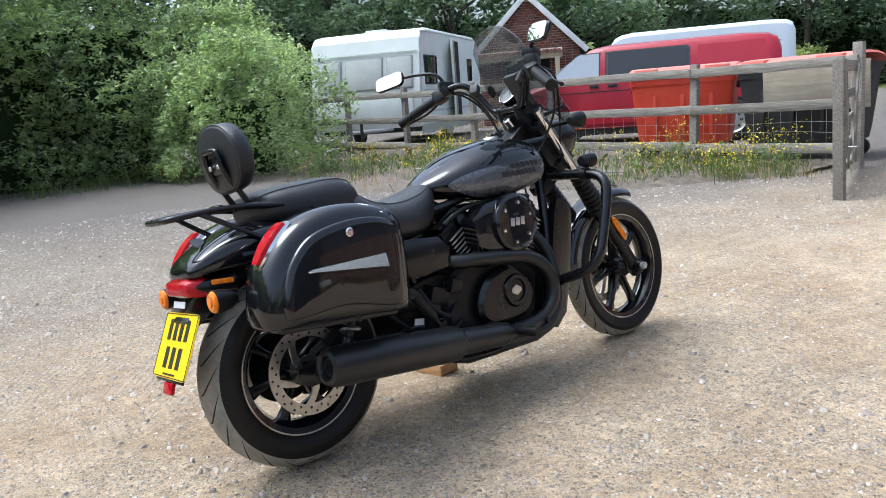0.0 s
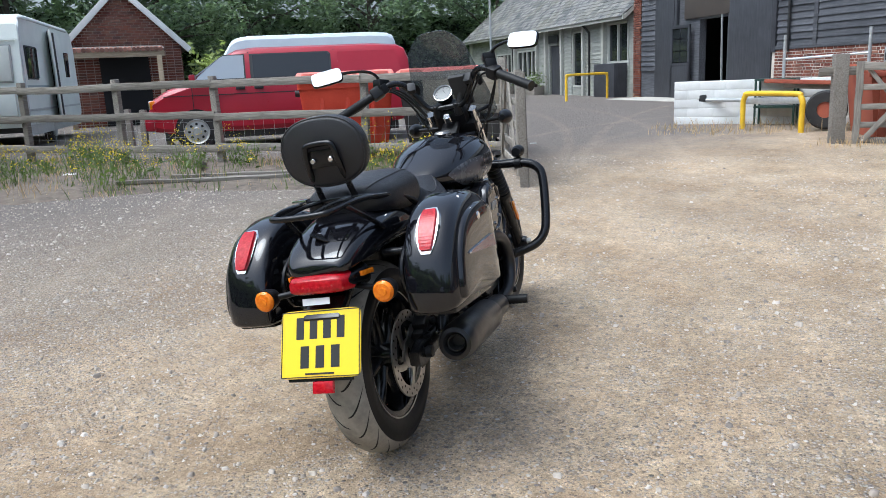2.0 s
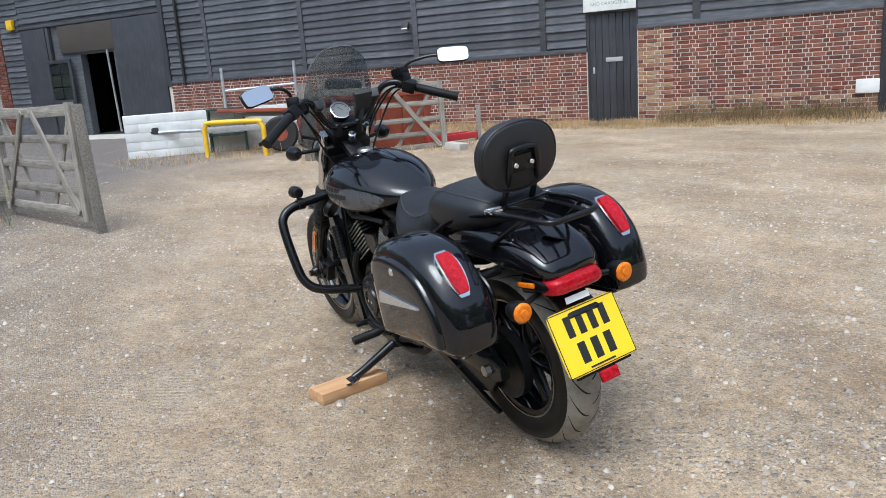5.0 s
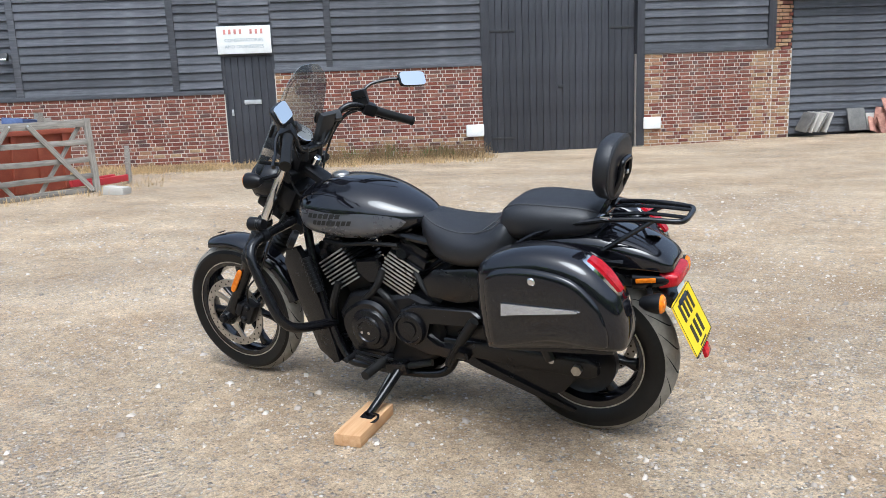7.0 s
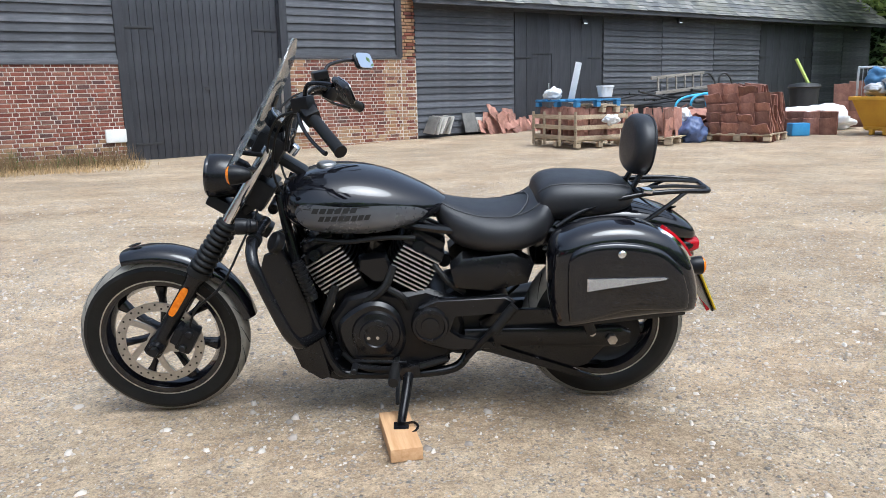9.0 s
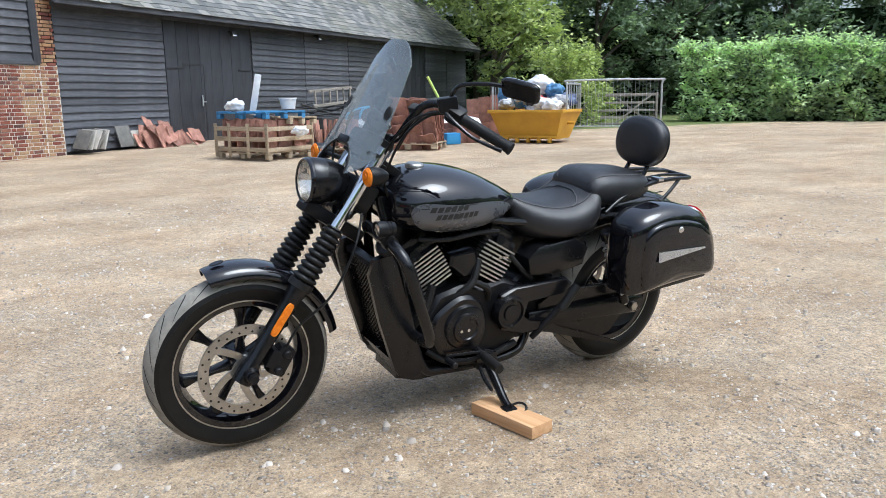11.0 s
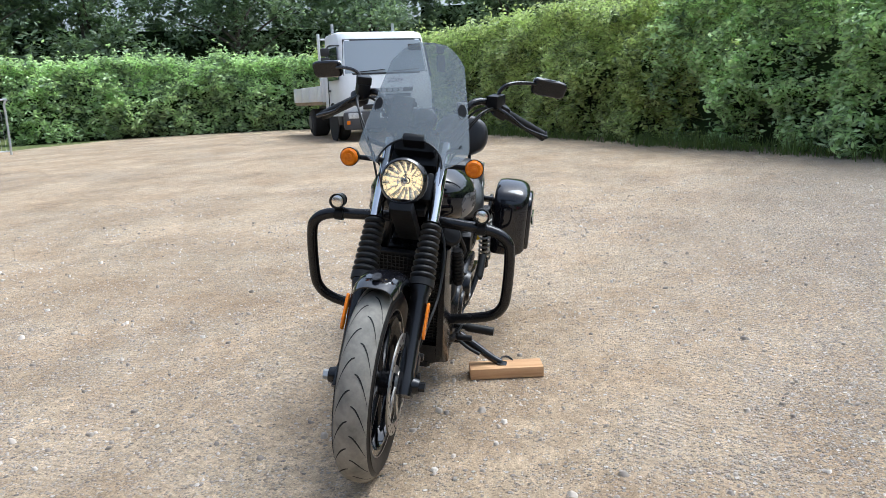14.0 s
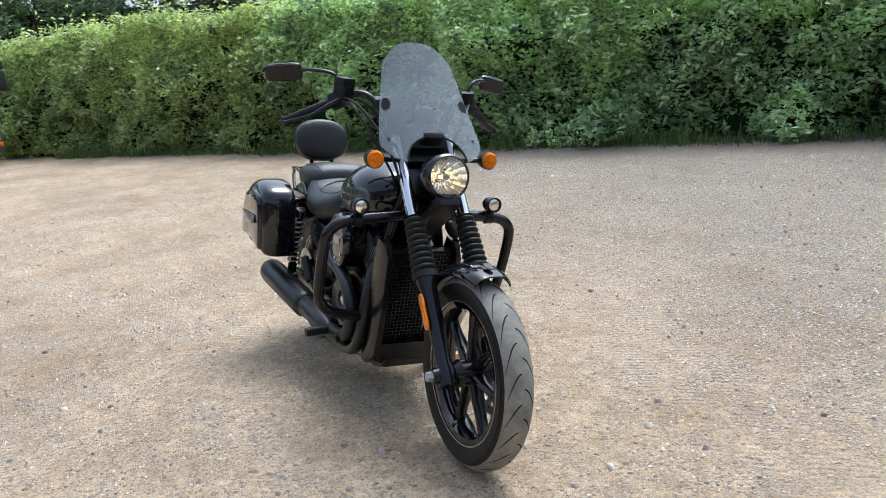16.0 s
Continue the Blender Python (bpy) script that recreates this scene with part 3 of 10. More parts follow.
for x, z in ((5.13, 0.0), (8.3, 0.0), (11.05, 1.86), (-11.15, 1.3)):
    batten(WALL_BARN, BLACK_DOOR, x, z, 4.8, 0.16, 0.08)
for a, b, z in ((-11.2, 0.0, 1.4), (0.98, 5.1, 1.76), (8.3, 11.1, 1.87), (-16.8, -11.1, 3.22)):
    part("rail", box(bmesh.new(), (b - a, 0.075, 0.085), at((a + b) / 2, -0.01, z), 0.008), BLACK_BOARD, WALL_BARN)
for k, (a, b) in enumerate([(11.5, 14.45), (17.65, 20.1), (20.1, 22.55), (22.55, 25.0), (28.2, 30.2), (30.2, 32.2)]):
    boards(WALL_SHED, BLACK_BOARD, a + 0.01, b - 0.01, 0.1, 3.1, seed=50 + k)
boards(WALL_SHED, BLACK_BOARD, 14.45, 17.65, 2.98, 3.1, seed=61)
boards(WALL_SHED, BLACK_BOARD, 25.0, 28.2, 3.0, 3.1, seed=62)


def plank_door(name, label, m, w, h, leaves_n, mat, plank=0.14, hinges=True):
    """A ledged door of upright planks; m is its foot's left corner, x across, y into the wall."""
    ob = thing(name, label, "door", m, kind="structure")
    lw = w / leaves_n
    for l in range(leaves_n):
        n = max(1, round(lw / plank))
        me = None
        for k in range(n):
            p = part("plank", box(bmesh.new(), (lw / n - 0.007, 0.035, h), at(0, 0, 0), 0.004), mat, ob)
            if me is None:
                me = p.data
            else:
                bpy.data.meshes.remove(p.data) if False else None
                p.data = me
            p.location = (l * lw + (k + 0.5) * lw / n, random.uniform(-0.002, 0.002), h / 2)
        if hinges:
            side = l * lw + (0.02 if l == 0 else lw - 0.02)
            for z in (0.3, h * 0.62):
                d = 0.5 if l == 0 else -0.5
                part("hinge", box(bmesh.new(), (abs(d), 0.012, 0.045), at(side + d / 2, -0.026, z), 0.003), DARK_PLASTIC, ob)
    return ob


door = plank_door("door_1", "narrow black plank door in the brick wall, shut", BARN @ at(0.02, 0.06, -0.03), 0.94, 2.09, 1, BLACK_DOOR, hinges=False)
part("frame", box(box(bmesh.new(), (0.05, 0.08, 2.1), at(-0.01, 0.0, 1.05)), (0.05, 0.08, 2.1), at(0.95, 0.0, 1.05)), BLACK_DOOR, door)
part("letter_plate", box(bmesh.new(), (0.33, 0.012, 0.085), at(0.5, -0.026, 1.22), 0.004), GALV, door, "worn bare-metal letter plate")
part("latch", box(bmesh.new(), (0.04, 0.03, 0.12), at(0.1, -0.03, 1.03), 0.006), GALV, door)
door = plank_door("door_2", "tall black double barn doors, shut", BARN @ at(5.22, 0.08, -0.035), 2.98, 3.9, 2, BLACK_DOOR)
part("latch", box(bmesh.new(), (0.1, 0.03, 0.06), at(1.45, -0.03, 1.3), 0.005), DARK_PLASTIC, door)
door = plank_door("door_3", "black double shed doors with a wicket door in one leaf", BARN @ at(14.5, 0.04, 0.05), 3.1, 2.95, 2, BLACK_DOOR, 0.4)
part("wicket", box(bmesh.new(), (0.02, 0.012, 1.85), at(1.25, -0.024, 1.0)), DARK_PLASTIC, door)
part("wicket", box(bmesh.new(), (0.72, 0.012, 0.03), at(0.9, -0.024, 1.93)), DARK_PLASTIC, door)
part("handle", box(box(bmesh.new(), (0.03, 0.03, 0.28), at(1.13, -0.04, 1.05), 0.006), (0.14, 0.03, 0.03), at(1.17, -0.05, 1.02), 0.006), GALV, door)
plank_door("door_4", "black double shed doors at the far end", BARN @ at(25.05, 0.04, 0.1), 3.1, 2.95, 2, BLACK_DOOR, 0.4)


# the wide entrance at the barn's far end
door = thing("door_5", "black panelled entrance with a half-glazed leaf standing open", "door", BARN @ at(-16.7, 0.0, 0.1), kind="structure")
part("side_panel", box(bmesh.new(), (1.05, 0.05, 3.05), at(0.53, -0.02, 1.53), 0.005), BLACK_DOOR, door)
part("side_panel", box(bmesh.new(), (1.72, 0.05, 3.05), at(4.62, -0.03, 1.53), 0.005), BLACK_DOOR, door)
part("header", box(bmesh.new(), (2.2, 0.05, 0.75), at(2.7, -0.01, 2.68), 0.004), worn("brown_board", (0.04, 0.032, 0.026), (0.07, 0.056, 0.045), 3, (0.6, 0.8)), door)
part("post", box(bmesh.new(), (0.12, 0.1, 3.05), at(1.2, -0.03, 1.53), 0.005), BLACK_DOOR, door)
leaf = box(bmesh.new(), (1.0, 0.05, 0.95), at(1.55, -0.12, 0.5, 0, 0, 0), 0.006)
for x in (1.1, 2.0):
    box(leaf, (0.1, 0.05, 2.1), at(x, -0.12, 1.1), 0.004)
for z in (1.0, 2.1):
    box(leaf, (1.0, 0.05, 0.1), at(1.55, -0.12, z), 0.004)
leaf = part("door_leaf", leaf, BLACK_DOOR, door)
for i in range(2):
    for j in range(3):
        part("pane", box(bmesh.new(), (0.36, 0.012, 0.31), at(1.35 + i * 0.4, -0.12, 1.23 + j * 0.345)), WINDOW, leaf)
part("pole", box(bmesh.new(), (0.04, 0.04, 2.2), at(3.55, -0.1, 1.2, 0, -2)), GALV, door)
part("step", box(bmesh.new(), (6.5, 1.6, 0.16), at(2.6, -0.6, -0.06), 0.02), CONCRETE, door)


# ---- bricks ----
BRICK_MESH = {}


def brick_mesh(l, mat):
    key = (round(l, 3), mat.name)
    if key not in BRICK_MESH:
        bm = box(bmesh.new(), (l, 0.05, 0.0605), None)
        top = [e for e in bm.edges if all(v.co.y < 0 for v in e.verts)]
        bmesh.ops.bevel(bm, geom=top, offset=0.005, segments=1, affect="EDGES")
        me = bpy.data.meshes.new("brick")
        bmesh.ops.recalc_face_normals(bm, faces=bm.faces)
        bm.to_mesh(me)
        bm.free()
        me.materials.append(mat)
        BRICK_MESH[key] = me
    return BRICK_MESH[key]


def brickwork(parent, spans, singles, mat_of, depth=0.0, course=0.0745, seed=5):
    """Courses of bricks over spans (a, b, z0, z1); those within the stretch singles are objects, the rest one mesh."""
    rng = random.Random(seed)
    verts, faces, mats, count = [], [], [], 0
    for a, b, z0, z1 in spans:
        r, z = 0, z0
        while z + course * 0.8 < z1:
            x = a
            k = r % 2
            while x < b - 0.03:
                l = 0.159 if r % 2 and x == a else 0.215 if (k + r) % 2 else 0.1025
                k += 1
                l = min(l, b - x)
                mat = mat_of(x, z, rng)
                m = at(x + l / 2, depth + rng.uniform(-0.004, 0.003), z + course / 2, rng.uniform(-1, 1), rng.uniform(-0.5, 0.5), 0)
                if singles[0] < x < singles[1] and singles[2] < z < singles[3] and count < 300:
                    ob = new("brick", brick_mesh(l - 0.014, mat))
                    ob.parent, ob.matrix_basis = parent, m
                    count += 1
                else:
                    me = brick_mesh(l - 0.014, mat)
                    i = len(verts)
                    verts += [m @ v.co for v in me.vertices]
                    faces += [([i + q for q in p.vertices], mat) for p in me.polygons]
                x += l + 0.0
            z += course
            r += 1
    for mat in {m.name: m for _, m in faces}.values():
        used = [f for f, m in faces if m == mat]
        keep = sorted({i for f in used for i in f})
        index = {o: n for n, o in enumerate(keep)}
        ob = soup("brick", [verts[i] for i in keep], [[index[i] for i in f] for f in used], mat, parent)
        tagged(ob, kind="stuff")


def barn_brick(x, z, rng):
    buff = (0.98 < x < 1.45 or 10.6 < x or 8.2 < x < 8.6) and rng.random() < 0.75 or z < 0.35 and rng.random() < (0.6 if x > 0 else 0.25)
    return BRICK_BUFF if buff else BRICK

# ---- pale annexe beyond the barn ----
def annexe():
    bm = bmesh.new()
    spans = [(-35.6, -31.6, 0), (-29.6, -28.7, 0), (-26.5, -25.1, 0), (-24.0, -22.8, 0), (-21.9, -19.9, 0), (-18.5, -18.1, 0)]
    for a, b, _ in spans:
        box(bm, (b - a, 0.2, 3.1), at((a + b) / 2, 0.12, 1.25))
    for a, b, z0, z1 in ((-31.6, -29.6, 0.75, 1.95), (-28.7, -26.5, 0.8, 2.0), (-25.1, -24.0, 0.1, 2.1), (-22.8, -21.9, 0.45, 2.5), (-19.9, -18.5, 1.25, 2.6)):
        box(bm, (b - a, 0.2, z0 + 0.3), at((a + b) / 2, 0.12, (z0 - 0.3) / 2))
        box(bm, (b - a, 0.2, 2.8 - z1), at((a + b) / 2, 0.12, (2.8 + z1) / 2))
    box(bm, (0.2, 5, 3.1), at(-35.5, 2.7, 1.25))
    ob = finish(bm, GREY_BOARD, "wall_annexe")
    ob.matrix_basis = BARN
    tagged(ob, "long low annexe wall clad in pale grey painted boards", "wall", kind="structure")
    for k, (a, b, z0, z1) in enumerate([(-35.6, -31.7, 0.1, 0.75), (-31.7, -29.5, 0.1, 0.7), (-28.8, -26.4, 0.1, 0.75), (-24.0, -22.9, 0.1, 2.6), (-21.8, -20.0, 0.1, 2.6), (-19.9, -18.4, 0.1, 1.2)]):
        boards(ob, GREY_BOARD, a, b, z0, z1, 0.15, 0.02, 80 + k)
    for x in (-35.5, -31.75, -28.9, -26.3, -25.3, -23.7, -21.75, -20.15):
        part("pilaster", box(bmesh.new(), (0.16, 0.2, 2.9), at(x, -0.03, 1.4), 0.01), GREY_FRAME, ob)
    for n, (a, b, z0, z1, c) in enumerate([(-31.6, -29.6, 0.75, 1.95, 4), (-28.7, -26.5, 0.8, 2.0, 4), (-22.8, -21.9, 0.45, 2.5, 1), (-19.9, -18.5, 1.25, 2.6, 2)]):
        w = thing(f"window_{n + 1}", "grey-framed casement window in the annexe", "window", BARN @ at(a, 0.04, z0), kind="structure")
        bm = bmesh.new()
        W, H = b - a, z1 - z0
        for k in range(c + 1):
            box(bm, (0.07, 0.09, H), at(W * k / c, 0, H / 2))
        box(bm, (W, 0.1, 0.07), at(W / 2, 0, 0)), box(bm, (W, 0.09, 0.07), at(W / 2, 0, H))
        part("frame", bm, GREY_FRAME, w)
        for k in range(c):
            part("pane", box(bmesh.new(), (W / c - 0.06, 0.012, H - 0.06), at(W * (k + 0.5) / c, 0.03, H / 2)), WINDOW, w)
    d = thing("door_6", "dark annexe doorway with a small sign over it", "door", BARN @ at(-25.1, 0.06, 0.05), kind="structure")
    part("leaf", box(bmesh.new(), (1.0, 0.05, 2.05), at(0.55, 0.05, 1.02)), BLACK_DOOR, d)
    part("sign", box(bmesh.new(), (0.95, 0.03, 0.3), at(0.55, -0.12, 2.3), 0.005), DARK_PLASTIC, d)


annexe()


# ---- hedges and trees ----
def hedge(name, label, path, width, height, density, leaf, mat, seed, wild=0.35, category="hedge", shoots=0.16, spray=9, taper=0.0):
    """A shaggy hedge along a path of (x, y): a core coloured as inner shade, and sprays of leaves that stand out from
    it.
    """
    rng = np.random.default_rng(seed)
    root = thing(name, label, category)
    P = [Vector((*p, 0)) for p in path]
    pts, core = [], bmesh.new()
    for k, (a, b) in enumerate(zip(P, P[1:])):
        first, last = k == 0, k == len(P) - 2
        d = b - a
        L = d.length
        d.normalize()
        side = Vector((-d.y, d.x, 0))
        yard = 1 if side.dot(Vector((0.7, 0, 0)) - a) > 0 else -1
        c0, c1 = a + d * (taper if first else 0), b - d * (taper if last else 0)
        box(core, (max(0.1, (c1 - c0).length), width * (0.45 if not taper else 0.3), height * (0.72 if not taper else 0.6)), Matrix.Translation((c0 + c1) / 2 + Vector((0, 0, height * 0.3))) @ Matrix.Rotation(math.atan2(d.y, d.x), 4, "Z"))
        n = int(L * (height + width * 0.6) * density / spray)
        s = rng.uniform(-0.3, L + 0.3, n)
        h = rng.uniform(0.01, 1, n)
        spot = [Vector((a.x + d.x * q, a.y + d.y * q, hh * height)) for q, hh in zip(s, h)]
        lump = np.array([noise.fractal(p * 0.75, 1.0, 2.0, 3) + 0.5 * noise.noise(p * 2.3) for p in spot])
        top = height * (1 + 0.10 * np.array([noise.noise(Vector((p.x, p.y, 7.0)) * 0.7) for p in spot]))
        ends = np.ones(n)
        if taper:
            near = np.minimum(s + 0.3 if first else 9.0, L + 0.3 - s if last else 9.0)
            ends = np.clip(near / (taper + 0.3), 0.02, 1) ** 0.5
            top = top * (0.35 + 0.65 * ends)
        roof = rng.uniform(0, 1, n) < 0.6 * width / (height + 0.6 * width)
        bulge = 1 - 0.45 * h ** 3 - 0.12 * (1 - h) ** 4 + wild * 1.25 * lump
        bulge = bulge * ends
        face = np.where(rng.uniform(0, 1, n) < 0.8, yard, -yard)
        off = np.where(roof, rng.uniform(-1, 1, n) * 0.5 * width, face * (width * 0.5 * bulge - rng.exponential(0.09, n)))
        z = np.where(roof, top * (1 + 0.10 * lump) + rng.normal(0, 0.05, n), h * top * 0.99)
        base = np.stack([a.x + d.x * s + side.x * off, a.y + d.y * s + side.y * off, z + rise(a.x, a.y)], 1)
        out = np.stack([side.x * face, side.y * face, np.zeros(n)], 1) * np.where(roof, 0.15, 0.8)[:, None]
        out += np.stack([rng.normal(0, 0.45, n), rng.normal(0, 0.45, n), np.where(roof, 1.0, 0.45) + rng.normal(0, 0.35, n)], 1)
        out /= np.linalg.norm(out, axis=1, keepdims=True)
        reach = (0.10 + rng.exponential(0.07, n) + np.where(roof & (rng.uniform(0, 1, n) < 0.22), rng.exponential(shoots, n), 0))[:, None, None] * (leaf / 0.08) ** 0.5
        along_ = rng.uniform(-0.3, 1, (n, spray, 1))
        twig = base[:, None] + out[:, None] * along_ * reach + rng.normal(0, leaf * 0.55, (n, spray, 3)) * (1.15 - 0.5 * along_)
        pts.append(twig.reshape(-1, 3))
    pts = np.concatenate(pts)
    pts = pts[pts[:, 2] > 0.0]
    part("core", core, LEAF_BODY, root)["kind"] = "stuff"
    quads("leaf", leaves(rng, pts, leaf, 0.5, 1.5, 1.3), mat, root)["kind"] = "stuff"
    return root


hedge("hedge", "tall shaggy green field hedge along the yard", [(-0.8, 11.2), (-3.2, 9.2), (-6.6, 6.5), (-11.5, 2.6)], 1.7, 2.52, 2700, 0.074, LEAF_HEDGE, 11, 0.85)
hedge("hedge", "pale yellow-green shaggy hedge along the yard", [(-11.5, 2.6), (-17.0, -1.3)], 1.7, 2.52, 2700, 0.07, LEAF_PALE, 10, 0.5)
hedge("hedge", "tall shaggy green field hedge behind the truck", [(-17.0, -1.3), (-21.8, -5.2), (-25.5, -9.6)], 1.7, 2.62, 1500, 0.09, LEAF_PALE, 12, 0.5)
hedge("hedge", "long lower green hedge at the yard's far side", [(-25.5, -9.6), (-24.2, -13.6), (-22.0, -17.0), (-19.5, -19.0)], 1.8, 2.5, 900, 0.12, LEAF_HEDGE, 13, 0.5)
hedge("shrub", "wide wild shrub with small grey-green leaves by the fence", [(-2.2, 11.0), (0.0, 12.4), (1.8, 12.9), (3.6, 12.3)], 2.4, 3.9, 2300, 0.06, LEAF_SHRUB, 14, 0.6, "shrub", 0.25, 12)
hedge("shrub", "lower rounded shrub with small leaves at the fence end", [(3.2, 12.2), (4.6, 12.1), (6.1, 12.2)], 2.0, 2.7, 2500, 0.055, LEAF_SHRUB, 17, 0.6, "shrub", 0.25, 12, 0.9)
hedge("shrub", "low spreading shrub reaching out from the fence end", [(3.3, 11.0), (4.3, 9.7), (4.9, 8.7)], 1.6, 1.95, 2600, 0.05, LEAF_SHRUB, 18, 0.7, "shrub", 0.2, 12, 1.1)
hedge("hedge", "distant clipped field hedge", [(18, 14), (28, 15.5), (40, 19)], 1.5, 1.6, 260, 0.16, LEAF_LIGHT, 15)
hedge("shrub", "pale green bank of tall weeds beside the shed", [(-16.5, -22.0), (-14.6, -19.6), (-13.0, -18.2)], 2.0, 2.2, 500, 0.12, LEAF_LIGHT, 16, 0.6, "shrub", 0.35)
for k, (path, tall) in enumerate([([(-14, -33), (-22, -30.5), (-29, -27), (-36, -19), (-40, -9)], 7.5), ([(-40, -9), (-40.5, 2), (-36, 12), (-28, 19.5), (-16, 25), (-6, 27.5)], 9.0), ([(-6, 27.5), (6, 31), (18, 31), (29, 28), (40, 23), (49, 12), (51, 0)], 7.0)]):
    hedge("woodland_edge", "dense dark understorey along the boundary wood", path, 4.0, tall, 130, 0.23, LEAF_DARK, 50 + k, 0.8, "woodland", 0.6, 10)


def tree(label, x, y, height, spread, leafmat, seed, count=5200, leaf=0.26, low=0.12, trunk=0.22):
    """A trunk that forks into limbs, and clumps of leaves at and round the limbs' ends."""
    rng = np.random.default_rng(seed)
    root = thing("tree", label, "tree", at(x, y, rise(x, y)))
    bm = bmesh.new()
    top = Vector((rng.normal(0, 0.3), rng.normal(0, 0.3), height * 0.78))
    tube(bm, [(0, 0, -0.2), (rng.normal(0, 0.1), rng.normal(0, 0.1), height * 0.3), top], lambda t: trunk * (1 - 0.8 * t), 8)
    tips = [top]
    for k in range(13):
        a, h = k * 2.4 + rng.uniform(0, 0.8), height * rng.uniform(low + 0.06, 0.72)
        start = Vector((0, 0, h))
        reach = spread * rng.uniform(0.55, 1.0) * (1.1 - 0.55 * (h / height))
        end = start + Vector((math.cos(a) * reach, math.sin(a) * reach, height * rng.uniform(0.05, 0.25)))
        tube(bm, [start, (start + end) / 2 + Vector((0, 0, 0.25)), end], lambda t: trunk * 0.42 * (1 - 0.85 * t), 6, steps=4)
        tips += [end, (start + end) / 2]
    part("trunk", bm, BARK, root)
    pts = []
    for _ in range(70):
        c = np.array(tips[rng.integers(len(tips))]) + rng.normal(0, spread * 0.22, 3)
        c[2] = max(c[2], height * low)
        r = spread * rng.uniform(0.14, 0.32)
        n = count // 70
        d = rng.normal(size=(n, 3))
        d /= np.linalg.norm(d, axis=1, keepdims=True)
        pts.append(c + d * r * rng.uniform(0.45, 1.0, (n, 1)) * (1, 1, 0.75))
    quads("crown", leaves(rng, np.concatenate(pts), leaf, 0.5, 1.5, 1.2), leafmat, root)["kind"] = "stuff"
    return root


TREES = [  # x, y, height, spread, tone
    (-17, -30, 11, 4.2, 1), (-21, -26, 8, 3.6, 0), (-26, -27, 12, 4.6, 0), (-30, -23, 9, 4.0, 0), (-33, -17, 11, 4.5, 0), (-36, -11, 12, 4.8, 0), (-37, -4, 11, 4.5, 0), (-31, -29, 13, 5, 0), (-38, -20, 14, 5, 0), (-42, -14, 14, 5, 0),
    (-36, 3, 12, 4.8, 0), (-31, 9, 11, 4.5, 0), (-26, 14, 11, 4.5, 0), (-20, 19, 11, 4.6, 0), (-42, -2, 14, 5, 0), (-40, 10, 14, 5, 0), (-33, 20, 14, 5, 0),
    (2, 27, 10, 4.2, 0), (7, 29, 11, 4.6, 0), (12, 30, 11, 4.5, 0), (17, 29, 10, 4.2, 0), (22, 27, 11, 4.5, 0), (27, 25, 10, 4.4, 0), (33, 23, 11, 4.6, 0), (39, 19, 12, 4.8, 0), (44, 13, 12, 4.8, 0), (47, 7, 12, 4.8, 0), (-4, 25, 10, 4.2, 0), (-12, 23, 10, 4.4, 0), (5, 36, 14, 5, 0), (20, 37, 14, 5, 0), (36, 32, 15, 5.4, 0), (50, 16, 15, 5.4, 0),
]
for k, (x, y, h, s, light) in enumerate(TREES):
    tree("yellow-green broadleaf tree behind the shed" if light else "dark green broadleaf tree in the boundary wood", x, y, h, s, LEAF_LIGHT if light else LEAF_DARK, 100 + k, 9800, 0.185)
tree("yellow-green broadleaf tree behind the shed", -14.6, -24.6, 8, 3.0, LEAF_LIGHT, 190, 7500, 0.2)

# ---- motorcycle materials ----
def screen_material(name, least, most):
    """Thin smoked plastic: tinted, glossy, milky with dust, fine scratches and painted sky reflection."""
    n = Nodes(name, 0.03, 0, (0.5, 0.52, 0.53), 0.5)
    v = n.coords()
    clear = n.node("BsdfTransparent", Color=(0.64, 0.655, 0.665, 1))
    shine = n.node("BsdfGlossy", Color=(1, 1, 1, 1), Roughness=0.03)
    haze = n.node("BsdfDiffuse", Color=(0.60, 0.67, 0.69, 1))
    a = n.node("MixShader", Fac=n.ramp(n.noise(v, 2.5, 2), (0.3, least), (0.75, most)))
    n.t.links.new(clear.outputs[0], a.inputs[1]), n.t.links.new(haze.outputs[0], a.inputs[2])
    face = n.node("LayerWeight", Blend=0.5).outputs["Facing"]
    m = n.node("MixShader", Fac=n.math("ADD", n.math("MULTIPLY", n.math("POWER", face, 3.5), 0.6), 0.045))
    n.t.links.new(a.outputs[0], m.inputs[1]), n.t.links.new(shine.outputs[0], m.inputs[2])
    n.t.links.new(m.outputs[0], n.t.nodes["Material Output"].inputs[0])
    return n.mat


def gloss_paint(name, color, flake=0.0):
    n = Nodes(name, 0.05, 0, color, 0.45)
    v = n.coords()
    n.rough(n.ramp(n.noise(v, 9, 5), (0.35, 0.02), (0.75, 0.07)))
    n.put("Coat Weight", 0.35), n.put("Coat Roughness", 0.012)
    n.bump(n.noise(v, 140, 2), 0.02, 0.001)
    return n.mat


GLOSS = gloss_paint("gloss_black_paint", (0.006, 0.006, 0.008))
SATIN = worn("satin_black_paint", (0.004, 0.004, 0.005), (0.008, 0.008, 0.009), 14, (0.18, 0.3), spec=0.4)
MATT = worn("matt_black_casting", (0.005, 0.005, 0.006), (0.011, 0.011, 0.012), 20, (0.28, 0.42), bump=0.15, spec=0.25)
EXHAUST = worn("black_exhaust_coating", (0.007, 0.007, 0.008), (0.014, 0.014, 0.015), 10, (0.3, 0.42), bump=0.05, spec=0.45)
LEATHER = worn("black_seat_vinyl", (0.010, 0.010, 0.012), (0.018, 0.018, 0.02), 12, (0.34, 0.46), bump=0.25, fine=420.0)
